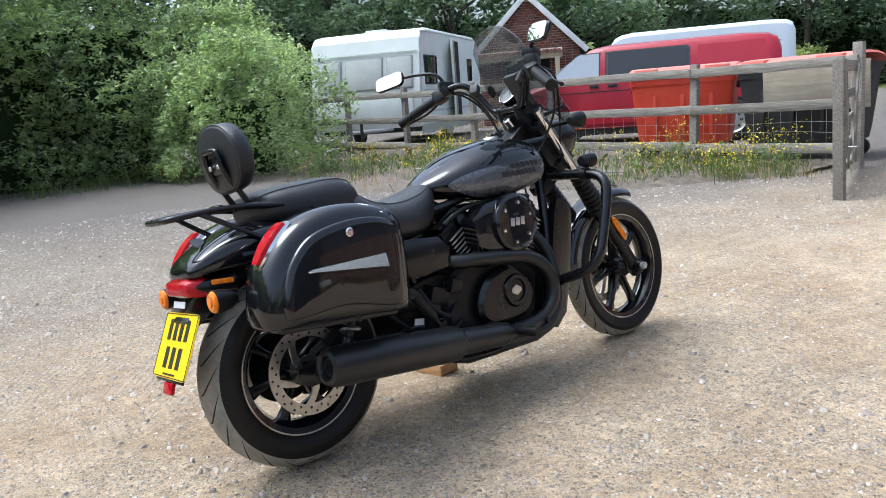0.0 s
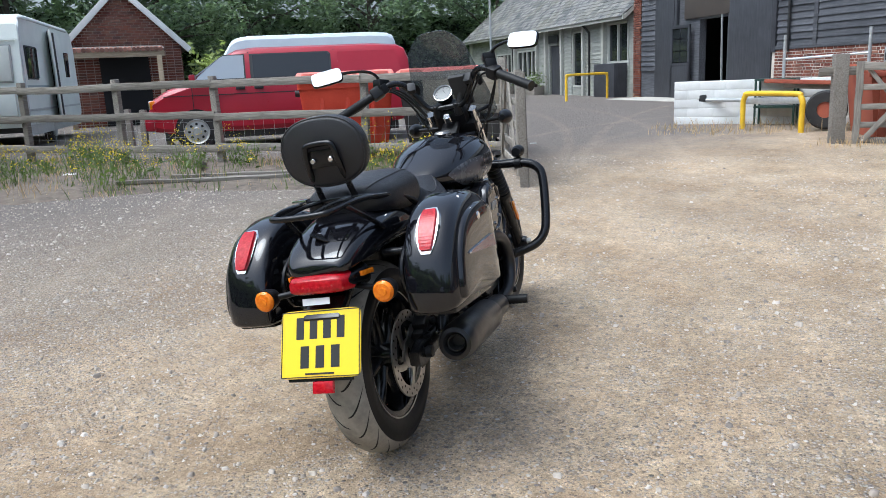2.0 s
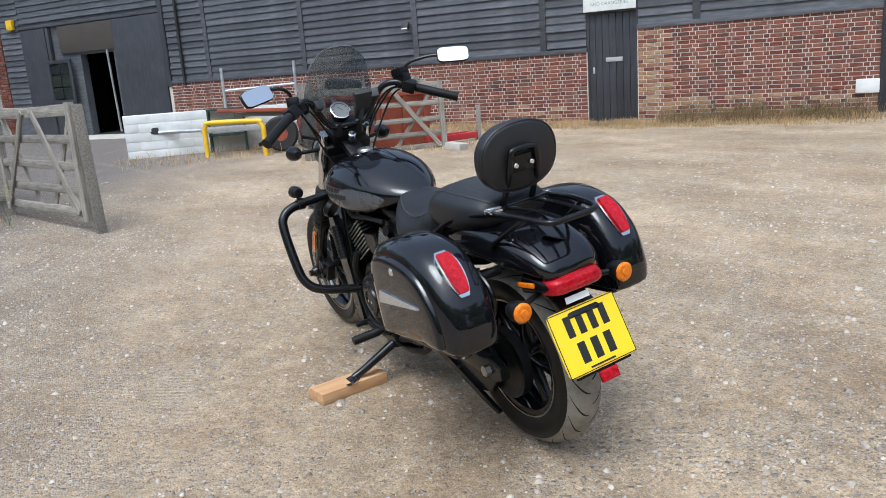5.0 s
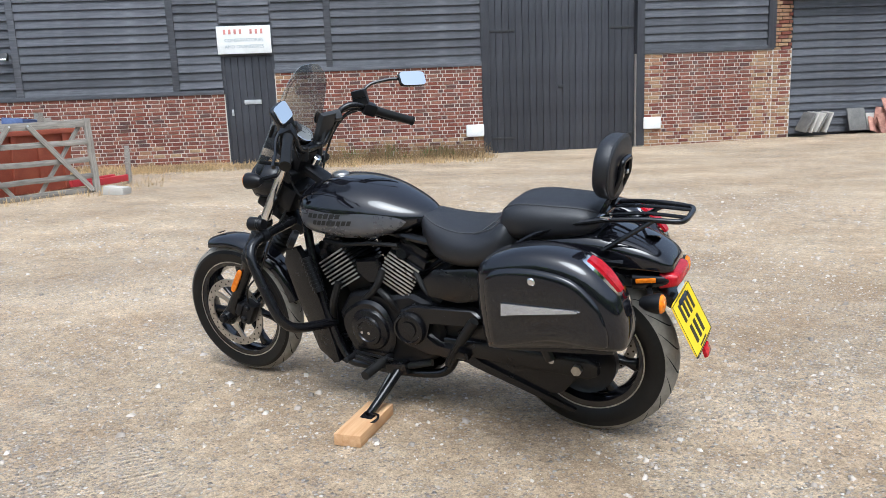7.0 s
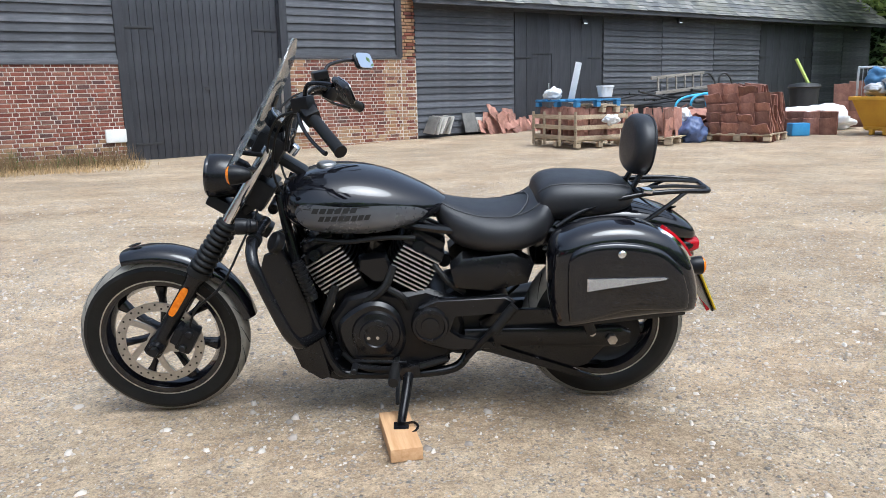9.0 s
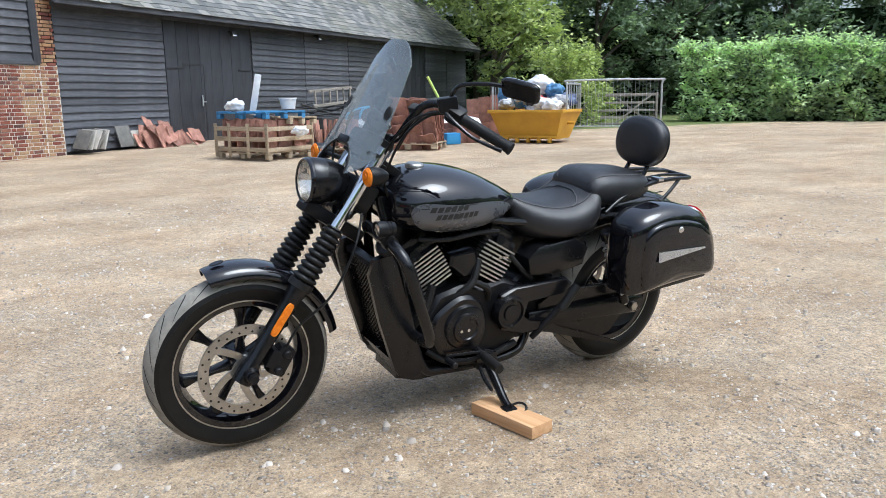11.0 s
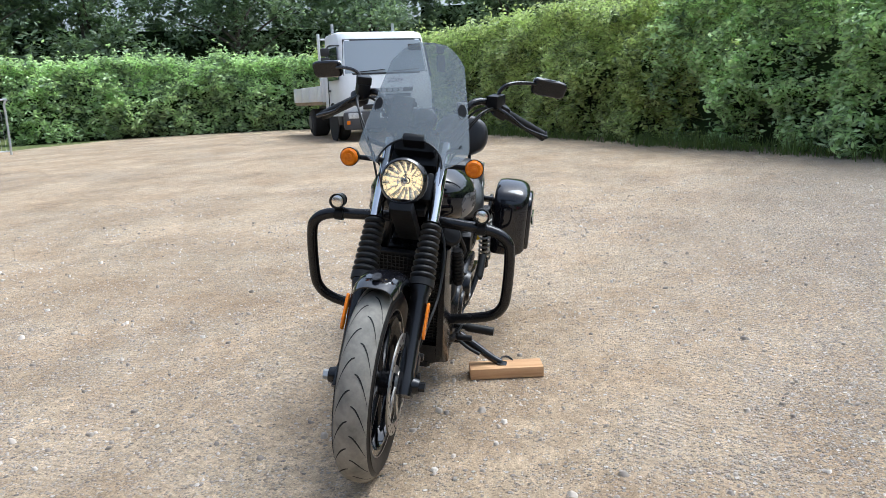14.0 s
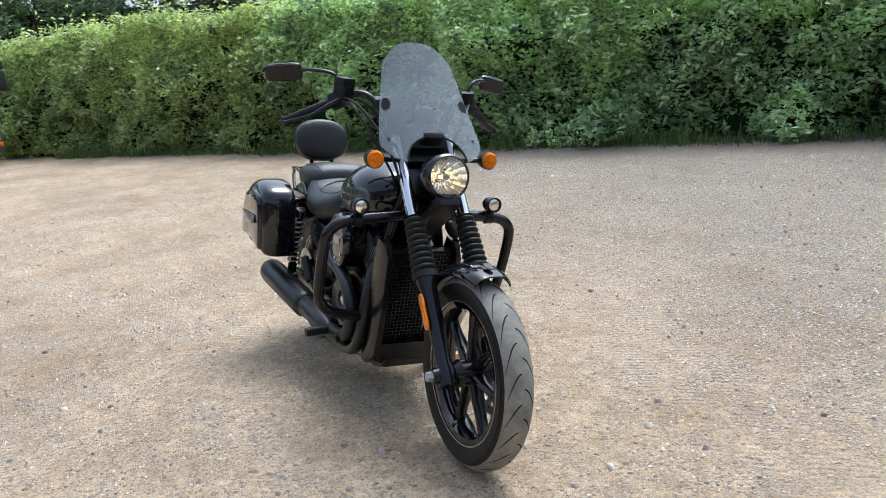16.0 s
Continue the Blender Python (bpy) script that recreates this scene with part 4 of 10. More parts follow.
RUBBER = worn("black_rubber", (0.006, 0.006, 0.006), (0.014, 0.0135, 0.013), 16, (0.42, 0.56), bump=0.1, spec=0.28)
TREAD = worn("dusty_tyre_tread", (0.17, 0.16, 0.14), (0.34, 0.315, 0.27), 14, (0.75, 0.9), bump=0.15, spec=0.2)
SIDEWALL = worn("tyre_sidewall", (0.005, 0.005, 0.005), (0.012, 0.0115, 0.011), 10, (0.36, 0.5), bump=0.08, spec=0.25)
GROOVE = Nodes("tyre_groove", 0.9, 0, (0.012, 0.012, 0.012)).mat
CHROME = worn("chrome", (0.66, 0.66, 0.67), (0.78, 0.78, 0.79), 10, (0.05, 0.14), metal=1.0)
STEEL = worn("brushed_brake_steel", (0.36, 0.345, 0.325), (0.52, 0.50, 0.47), 30, (0.3, 0.42), metal=1.0)
FIN_EDGE = worn("machined_fin_edge", (0.45, 0.45, 0.45), (0.62, 0.62, 0.62), 30, (0.25, 0.4), metal=0.9)
TANK_GREY = worn("satin_charcoal_tank_panel", (0.115, 0.12, 0.135), (0.14, 0.145, 0.16), 6, (0.22, 0.34), metal=0.5)
ORANGE_LENS = lens_material("amber_lens", (0.74, 0.17, 0.004), (0.9, 0.27, 0.012))
RED_LENS = lens_material("red_lens", (0.34, 0.002, 0.008), (0.52, 0.01, 0.02))
PLATE_YELLOW = Nodes("yellow_plate_plastic", 0.3, 0, (0.86, 0.60, 0.005), 0.5).mat
# the outer skin gets the painted sky haze, the inner hardly any
SCREEN, SCREEN_BACK = screen_material("smoked_polycarbonate", 0.17, 0.22), screen_material("smoked_polycarbonate_inside", 0.005, 0.02)
CLEAR = glass_material("clear_lens", (0.95, 0.95, 0.95), 0.0, 1.4)
REFLECTOR = worn("lamp_reflector", (0.88, 0.84, 0.75), (0.95, 0.92, 0.86), 30, (0.12, 0.28), metal=1.0, bump=0.1, fine=55.0)
BULB = glow_material("lit_bulb", (1.0, 0.78, 0.45), 0.7)
MIRROR_MAT = Nodes("mirror_glass", 0.01, 1.0, (0.9, 0.91, 0.92)).mat
SILVER = worn("bright_silver_trim", (0.70, 0.70, 0.71), (0.8, 0.8, 0.81), 10, (0.12, 0.25), metal=0.9)
DIAL = Nodes("dial_face", 0.3, 0, (0.17, 0.175, 0.17)).mat
STITCH = Nodes("seat_stitching", 0.7, 0, (0.05, 0.05, 0.053)).mat

# ---- motorcycle: x ahead, y to its left, z up; it leans on its side stand ----
BIKE = pose(0.0, -0.06, 0.0, -7.5, 0, 3.1)
bike = thing("motorcycle", "black cruiser motorcycle with hard saddlebags leaning on its side stand", "motorcycle", BIKE)


def bp(name, bm, mat, label="", parent=None, sharp=38.0):
    return part(name, bm, mat, parent or bike, label, sharp)


def mirror_y(m):
    return Matrix.Diagonal((1, -1, 1, 1)) @ m


AX_R, AX_F = (0.0, 0.288), (1.552, 0.289)


def wheel(name, cx, cz, R, half, rim, spokes, stripe_sides, seed):
    Y = at(cx, 0, cz, -90)
    root = bp(name, lathe(bmesh.new(), [(0.028, -0.07), (0.042, -0.05), (0.036, 0), (0.042, 0.05), (0.028, 0.07), (0.012, 0.07), (0.012, -0.07)], 24, Y, closed=True), SATIN)
    # tyre: side walls and a rounded tread
    side, tread, h = bmesh.new(), bmesh.new(), half
    prof = []
    for k in range(13):
        a = math.pi * k / 12
        prof.append((R - half * 0.95 * (1 - math.sin(a)) ** 1.15, -h * math.cos(a)))
    inner = rim - 0.004
    lathe(side, [(inner, -h * 0.72), (inner + 0.02, -h * 0.93), (inner + 0.045, -h * 1.0)] + prof[1:3], 72, Y)
    lathe(side, prof[10:12] + [(inner + 0.045, h), (inner + 0.02, h * 0.93), (inner, h * 0.72)], 72, Y)
    lathe(tread, prof[2:11], 96, Y)
    tyre = bp("tyre", side, SIDEWALL, "black tyre with dusty tread", root, 60)
    bp("tread", tread, TREAD, "grey dusty tread", tyre, 80)
    # curved tread grooves: dark strips that follow the crown carry their sunk shade
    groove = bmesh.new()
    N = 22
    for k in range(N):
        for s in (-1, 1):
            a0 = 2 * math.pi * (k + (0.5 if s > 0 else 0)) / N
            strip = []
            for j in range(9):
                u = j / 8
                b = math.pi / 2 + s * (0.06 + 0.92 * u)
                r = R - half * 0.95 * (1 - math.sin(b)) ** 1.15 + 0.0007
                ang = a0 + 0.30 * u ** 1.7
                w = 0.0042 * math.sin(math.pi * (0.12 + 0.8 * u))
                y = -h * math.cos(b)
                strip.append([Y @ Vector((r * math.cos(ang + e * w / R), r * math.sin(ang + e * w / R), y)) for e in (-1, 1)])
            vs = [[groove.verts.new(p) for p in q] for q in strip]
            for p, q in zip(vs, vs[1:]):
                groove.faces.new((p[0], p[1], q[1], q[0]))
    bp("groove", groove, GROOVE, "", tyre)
    # rim with a drop centre
    lathe(rb := bmesh.new(), [(rim + 0.006, -h * 0.78), (rim + 0.006, -h * 0.66), (rim - 0.014, -h * 0.6), (rim - 0.022, -h * 0.2), (rim - 0.022, h * 0.2), (rim - 0.014, h * 0.6), (rim + 0.006, h * 0.66), (rim + 0.006, h * 0.78), (rim - 0.02, h * 0.7), (rim - 0.036, h * 0.22), (rim - 0.036, -h * 0.22), (rim - 0.02, -h * 0.7)], 64, Y, closed=True)
    rim_ob = bp("rim", rb, GLOSS, "", root)
    for s in (-1, 1):
        st = lathe(bmesh.new(), [(rim - 0.003, s * h * 0.80), (rim + 0.0015, s * h * 0.81), (rim + 0.0015, s * h * 0.79)], 64, Y, closed=True)
        bp("pinstripe", st, STEEL, "thin bright line round the rim", rim_ob)
    for k in range(spokes):
        a = 2 * math.pi * k / spokes + 0.2
        bm = bmesh.new()
        c, s = math.cos(a), math.sin(a)
        rings = []
        for u in (0, 0.35, 0.7, 1.0):
            r = 0.034 + (rim - 0.034 - 0.03) * u
            w = 0.0145 - 0.0055 * math.sin(math.pi * min(1, u * 1.1)) + (0.008 if u == 1 else 0)
            d = 0.024 - 0.01 * u
            rings.append([Y @ Vector((c * r - s * e * w, s * r + c * e * w, f * d)) for e, f in ((-1, -0.6), (-0.5, -1), (0.5, -1), (1, -0.6), (1, 0.6), (0.5, 1), (-0.5, 1), (-1, 0.6))])
        loft(bm, rings)
        bp("spoke", bm, SATIN, "", rim_ob)
    return root


rear_wheel = wheel("rear_wheel", *AX_R, 0.290, 0.072, 0.192, 7, True, 1)
front_wheel = wheel("front_wheel", *AX_F, 0.293, 0.053, 0.217, 7, True, 2)


def brake_disc(cx, cz, y, r, parent):
    Y = at(cx, y, cz, -90)
    bm = bmesh.new()
    n = 72
    rin = r - 0.032
    # a plain ring; raised dark dots stand for the shade in its drilled holes
    lathe(bm, [(rin, -0.0025), (r, -0.0025), (r, 0.0025), (rin, 0.0025)], n, Y, closed=True)
    disc = bp("brake_disc", bm, STEEL, "steel brake disc with dark dots for its drilled holes", parent)
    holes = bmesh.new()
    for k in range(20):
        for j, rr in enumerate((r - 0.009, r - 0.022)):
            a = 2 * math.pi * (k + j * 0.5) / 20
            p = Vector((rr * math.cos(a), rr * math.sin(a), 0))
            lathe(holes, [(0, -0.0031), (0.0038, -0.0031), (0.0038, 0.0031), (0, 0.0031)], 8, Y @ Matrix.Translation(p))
    bp("hole_shade_dot", holes, GROOVE, "", disc)
    arms = bmesh.new()
    for k in range(5):
        a = 2 * math.pi * k / 5
        pts = [(0.035, a), (0.06, a + 0.18), ((rin + 0.035) / 2 + 0.02, a + 0.42), (rin + 0.006, a + 0.55)]
        rings = []
        for r0, t in pts:
            w = 0.012
            rings.append([Y @ Vector(((r0 * math.cos(t) - e * w * math.sin(t)), (r0 * math.sin(t) + e * w * math.cos(t)), f * 0.003)) for e, f in ((-1, -1), (1, -1), (1, 1), (-1, 1))])
        loft(arms, rings)
    lathe(arms, [(0.02, -0.004), (0.045, -0.004), (0.045, 0.004), (0.02, 0.004)], 24, Y, closed=True)
    bp("carrier", arms, STEEL, "", disc)
    return disc


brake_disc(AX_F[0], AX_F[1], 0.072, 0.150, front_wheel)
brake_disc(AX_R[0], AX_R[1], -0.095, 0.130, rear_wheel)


def caliper(x, z, y, ang, label):
    bm = bmesh.new()
    M = at(x, y, z, 0, ang)
    box(bm, (0.1, 0.055, 0.06), M, 0.014)
    box(bm, (0.06, 0.07, 0.03), M @ at(0, 0, 0.035), 0.008)
    for dx in (-0.03, 0.03):
        rod(bm, M @ Vector((dx, -0.04, 0)), M @ Vector((dx, 0.04, 0)), 0.013, n=12, bevel=0.003)
    bp("caliper", bm, MATT, label)


caliper(1.45, 0.31, 0.085, 60, "black front brake caliper")
caliper(0.10, 0.33, -0.105, -30, "black rear brake caliper")


# ---- front fork and fender ----
TOP, LOW = Vector((1.085, 0, 1.0)), Vector((1.562, 0, 0.283))
FD = (LOW - TOP).normalized()


def on_fork(z, y=0.0, ahead=0.0):
    k = (TOP.z - z) / (TOP.z - LOW.z)
    p = TOP + (LOW - TOP) * k
    n = Vector((-FD.z, 0, FD.x))
    return Vector((p.x, y, p.z)) + n * ahead


for s in (1, -1):
    y = 0.092 * s
    bp("fork_tube", rod(bmesh.new(), on_fork(0.965, y), on_fork(0.66, y), 0.0205, n=20), CHROME, "bright chrome upper fork tube")
    m, l = aim(on_fork(0.725, y), on_fork(0.545, y))
    prof = [(0.022, 0), (0.030, 0.004)]
    n = 9
    for k in range(n):
        h0 = 0.006 + (l - 0.03) * k / n
        step = (l - 0.03) / n
        prof += [(0.023 + 0.001 * k, h0), (0.0325 + 0.001 * k, h0 + step * 0.35), (0.0325 + 0.001 * k, h0 + step * 0.65), (0.023 + 0.001 * k, h0 + step * 0.98)]
    prof += [(0.040, l - 0.022), (0.040, l), (0.03, l)]
    bp("fork_gaiter", lathe(bmesh.new(), prof, 24, m), RUBBER, "ribbed black rubber fork gaiter", sharp=60)
    m, l = aim(on_fork(0.56, y), on_fork(0.262, y))
    bm = lathe(bmesh.new(), [(0, 0), (0.034, 0), (0.034, 0.03), (0.028, 0.055), (0.025, l * 0.8), (0.031, l * 0.86), (0.031, l), (0, l)], 20, m)
    a = on_fork(0.289, y)
    lathe(bm, [(0, -0.045), (0.022, -0.045), (0.026, -0.03), (0.026, 0.03), (0.02, 0.045), (0, 0.045)], 16, at(AX_F[0], y, AX_F[1], -90))
    leg = bp("fork_leg", bm, SATIN, "satin black lower fork leg")
    bp("axle_nut", rod(bmesh.new(), (AX_F[0], y + s * 0.04, AX_F[1]), (AX_F[0], y + s * 0.062, AX_F[1]), 0.015, n=6), GALV if s < 0 else MATT, "", leg)
    # amber reflector strip on the leg's outer side
    c = on_fork(0.455, y + s * 0.03, 0.008)
    mm = Matrix.Translation(c) @ FD.to_track_quat("X", "Z").to_matrix().to_4x4()
    bm = slab(bmesh.new(), ellipse(0.058, 0.0125, 28, 4.0), 0.008, mm @ at(0, 0, 0, 90 if s < 0 else -90), bevel=0.002)
    bp("reflector", bm, ORANGE_LENS, "long amber side reflector", leg)
bm = bmesh.new()
for z, t in ((0.735, 0.045), (0.935, 0.03)):
    c = on_fork(z, 0, -0.02)
    box(bm, (0.075, 0.235, t), Matrix.Translation(c) @ FD.to_track_quat("-Z", "Y").to_matrix().to_4x4(), 0.012)
bp("fork_yoke", bm, MATT)


def fender(name, cx, cz, radius, a0, a1, half, drop, label, y=0.0, n=26, thick=0.004, flare=0.0):
    """A mudguard swept round a wheel's axle, with a rounded section and rolled edge."""
    bm = bmesh.new()
    rings = []
    for i in range(n + 1):
        u = i / n
        a = radians(a0 + (a1 - a0) * u)
        w = half * (0.72 + 0.28 * min(1, math.sin(math.pi * min(1, u * 1.25 + 0.12)) * 1.6)) + flare * u
        sec = []
        for k in range(13):
            b = -1 + 2 * k / 12
            sec.append((w * math.sin(b * 1.35) / math.sin(1.35), -drop * abs(b) ** 2.6))
        outer = [(cx + (radius + d) * math.cos(a), y + q, cz + (radius + d) * math.sin(a)) for q, d in sec]
        innr = [(cx + (radius + d - thick) * math.cos(a), y + q * 0.97, cz + (radius + d - thick) * math.sin(a)) for q, d in sec[::-1]]
        rings.append(outer + innr)
    loft(bm, rings)
    return bp(name, bm, GLOSS, label, sharp=50)


fender("front_fender", AX_F[0], AX_F[1], 0.332, 71, 168, 0.066, 0.035, "gloss black front mudguard")
bp("fender_badge", slab(bmesh.new(), ellipse(0.022, 0.013, 20), 0.003, at(1.615, 0, 0.622, 0, 14)), SATIN)

# ---- headlamp, indicators, screen ----
HL = at(1.262, 0.0, 0.853, 0, 86) @ Matrix.Scale(0.87, 4)
head = bp("headlamp", lathe(bmesh.new(), [(0, -0.085), (0.03, -0.082), (0.058, -0.06), (0.078, -0.015), (0.084, 0.03), (0.085, 0.07), (0.082, 0.075), (0.077, 0.075), (0.077, 0.06), (0.076, 0.055)], 40, HL), SATIN, "round black headlamp bucket")
bp("rim", lathe(bmesh.new(), [(0.076, 0.07), (0.083, 0.07), (0.084, 0.08), (0.078, 0.088), (0.074, 0.084)], 40, HL, closed=True), GLOSS, "", head)
rng_l = random.Random(12)
bm = bmesh.new()
bowl = [(0.012, 0.0), (0.024, 0.006), (0.036, 0.013), (0.048, 0.024), (0.058, 0.037), (0.067, 0.053), (0.075, 0.078)]
for k in range(18):
    for (r0, h0), (r1, h1) in zip(bowl, bowl[1:]):
        j = rng_l.uniform(-0.0022, 0.0022)
        q = []
        for r, h, e in ((r0, h0, 0), (r0, h0, 1), (r1, h1 + j, 1), (r1, h1 - j, 0)):
            a = 2 * math.pi * (k + e) / 18
            q.append(bm.verts.new(HL @ Vector((r * math.cos(a), r * math.sin(a), h))))
        bm.faces.new(q)
bp("reflector", bm, REFLECTOR, "warm bright faceted reflector", head, 1)
bp("bulb", lathe(bmesh.new(), [(0, 0.05), (0.007, 0.048), (0.009, 0.03), (0.008, 0.0), (0, 0)], 16, HL), BULB, "lit bulb", head)
bp("bulb_cap", lathe(bmesh.new(), [(0, 0.056), (0.012, 0.054), (0.012, 0.05), (0, 0.049)], 16, HL), CHROME, "", head)
glass = bp("lens", lathe(bmesh.new(), [(0, 0.098), (0.03, 0.096), (0.06, 0.089), (0.076, 0.08), (0.076, 0.078), (0.06, 0.086), (0.03, 0.093), (0, 0.095)], 40, HL), CLEAR, "clear headlamp glass", head)
glass.visible_shadow = False
bm = bmesh.new()
rod(bm, (1.22, 0, 0.775), (1.22, 0, 0.73), 0.02)
box(bm, (0.06, 0.12, 0.03), at(1.2, 0, 0.76, 0, 30), 0.006)
bp("headlamp_bracket", bm, MATT)


def indicator(x, y, z, back, stalk):
    """A round lamp; back: -1 faces the rear, 1 the front."""
    M = at(x, y, z, 0, 90 * back)
    body = bp("indicator", lathe(bmesh.new(), [(0, -0.05), (0.012, -0.048), (0.024, -0.03), (0.030, -0.005), (0.031, 0.014), (0.028, 0.014)], 24, M), MATT, "black bullet indicator with amber lens")
    bp("lens", lathe(bmesh.new(), [(0.0285, 0.004), (0.0285, 0.018), (0.022, 0.024), (0.012, 0.024), (0.011, 0.027), (0, 0.028)], 24, M), ORANGE_LENS, "ribbed amber lens", body)
    bp("stalk", rod(bmesh.new(), stalk, (x - 0.012 * back, y, z), 0.0085, n=10), MATT, "", body)


for s in (1, -1):
    indicator(1.20, 0.205 * s, 0.905, 1, (1.165, 0.10 * s, 0.90))
    indicator(-0.262, 0.178 * s, 0.553, -1, (-0.215, 0.075 * s, 0.56))


def screen():
    bm = bmesh.new()
    rows, cols = 22, 28
    th = 0.0035
    front, back = [], []
    for j in range(cols + 1):
        u = -1 + 2 * j / cols
        f, b = [], []
        for i in range(rows + 1):
            v = i / rows
            top = 1.292 - 0.07 * abs(u) ** 3.6
            yb = 0.172 * u
            low = 0.945 - 0.05 * (1 - abs(u) ** 6) + 0.085 * max(0.0, 1 - (yb / 0.105) ** 2) ** 0.5
            z = low + (top - low) * v
            k = (z - 0.9) / 0.39
            w = 0.181 - 0.074 * max(0.0, (k - 0.15) / 0.85) ** 1.15 - 0.02 * max(0.0, (0.15 - k) / 0.15) ** 2
            y = u * w
            x = 1.263 - 0.27 * k + 0.03 * k * k - 1.15 * y * y
            f.append(Vector((x, y, z))), b.append(Vector((x - th, y, z - 0.4 * th)))
        front.append(f), back.append(b)
    F = [[bm.verts.new(p) for p in c] for c in front]
    K = [[bm.verts.new(p) for p in c] for c in back]
    for j in range(cols):
        for i in range(rows):
            bm.faces.new((F[j][i], F[j][i + 1], F[j + 1][i + 1], F[j + 1][i]))
            bm.faces.new((K[j][i], K[j + 1][i], K[j + 1][i + 1], K[j][i + 1])).material_index = 1
        for i in (0, rows):
            bm.faces.new((F[j][i], F[j + 1][i], K[j + 1][i], K[j][i]))
    for j in (0, cols):
        for i in range(rows):
            bm.faces.new((F[j][i], F[j][i + 1], K[j][i + 1], K[j][i]))
    ob = bp("windscreen", bm, [SCREEN, SCREEN_BACK], "smoked clear plastic windscreen", sharp=60)
    ob.visible_shadow = False
    for s in (1, -1):
        m, _ = aim((1.118, 0.138 * s, 1.075), (1.198, 0.158 * s, 1.11))
        bp("pad", slab(bmesh.new(), ellipse(0.015, 0.026, 24), 0.009, m, bevel=0.002), RUBBER, "oval black screen fixing", ob)
        bp("strut", tube(bmesh.new(), [(1.19, 0.155 * s, 0.965), (1.15, 0.12 * s, 0.95), (1.12, 0.092 * s, 0.94)], 0.008, 8), MATT, "", ob)
    trim = [Vector((1.263 - 0.27 * ((z - 0.9) / 0.39) - 1.15 * y * y, y, z)) for y, z in [(0.105 * math.sin(a), 0.897 + 0.085 * math.cos(a)) for a in [radians(q) for q in range(-88, 89, 8)]]]
    bp("trim", tube(bmesh.new(), trim, 0.0035, 6, smooth=False), RUBBER, "", ob)


screen()

# ---- handlebar, controls, mirrors ----
bm = bmesh.new()
for s in (1, -1):
    pts = [(1.06, 0.0, 0.985), (1.06, 0.05 * s, 0.985), (1.055, 0.085 * s, 1.0), (1.035, 0.125 * s, 1.06), (1.01, 0.16 * s, 1.105), (0.975, 0.205 * s, 1.112), (0.935, 0.27 * s, 1.078), (0.86, 0.395 * s, 1.014)]
    tube(bm, pts, 0.0125, 12)
bp("handlebar", bm, SATIN, "black high-rise handlebar")
for s in (1, -1):
    bp("riser", rod(bmesh.new(), (1.075, 0.045 * s, 0.945), (1.06, 0.045 * s, 1.0), 0.018, n=14, bevel=0.004), MATT)
for s in (1, -1):
    a, b = Vector((0.937, 0.272 * s, 1.077)), Vector((0.853, 0.408 * s, 1.009))
    m, l = aim(a, b)
    prof = [(0.0, 0), (0.0185, 0)] + [(0.0168 + (0.0012 if k % 2 else 0), 0.006 + (l - 0.012) * k / 22) for k in range(23)] + [(0.0195, l - 0.006), (0.0195, l), (0, l)]
    bp("grip", lathe(bmesh.new(), prof, 18, m), RUBBER, "ribbed black rubber grip", sharp=60)
    bm = bmesh.new()
    box(bm, (0.048, 0.05, 0.055), m @ at(0, 0, -0.028, 0, 0, 20), 0.012)
    box(bm, (0.03, 0.04, 0.03), m @ at(0.015, 0, -0.06), 0.008)
    bp("switch_pod", bm, MATT)
    bm = bmesh.new()
    box(bm, (0.06, 0.045, 0.045), at(0.972, 0.235 * s, 1.118, 0, 10, -25 * s), 0.008)
    if s < 0:
        box(bm, (0.055, 0.05, 0.03), at(0.975, 0.232 * s, 1.15, 0, 8, -20 * s), 0.006)
    bp("lever_mount" if s > 0 else "brake_reservoir", bm, MATT)
    bp("lever", tube(bmesh.new(), [(0.985, 0.245 * s, 1.095), (0.975, 0.29 * s, 1.07), (0.945, 0.34 * s, 1.035), (0.905, 0.405 * s, 1.012), (0.893, 0.418 * s, 1.008)], lambda t: 0.0075 - 0.002 * math.sin(math.pi * t), 8), SATIN, "black hand lever")
    stem = bp("mirror", tube(bmesh.new(), [(0.965, 0.238 * s, 1.12), (0.962, 0.245 * s, 1.155), (0.945, 0.275 * s, 1.18), (0.90, 0.33 * s, 1.188), (0.868, 0.362 * s, 1.186)], 0.0065, 8), SATIN, "rectangular black mirror on a bent stem")
    nz = Vector((-1, -0.35 * s, 0.42)).normalized()
    nx = (Vector((0, 0.12 * s, 1)) - nz * nz.dot(Vector((0, 0.12 * s, 1)))).normalized()
    ny = nz.cross(nx)
    mm = Matrix.Translation((0.83, 0.405 * s, 1.18)) @ Matrix((nx, ny, nz)).transposed().to_4x4()
    shell = bp("shell", slab(bmesh.new(), ellipse(0.031, 0.064, 32, 5.0), 0.018, mm @ at(0, 0, -0.016), bevel=0.006), SATIN, "", stem)
    bp("mirror_glass", slab(bmesh.new(), ellipse(0.0285, 0.0615, 32, 5.0), 0.002, mm @ at(0, 0, 0.0025)), MIRROR_MAT, "mirror glass showing the pale sky", stem)
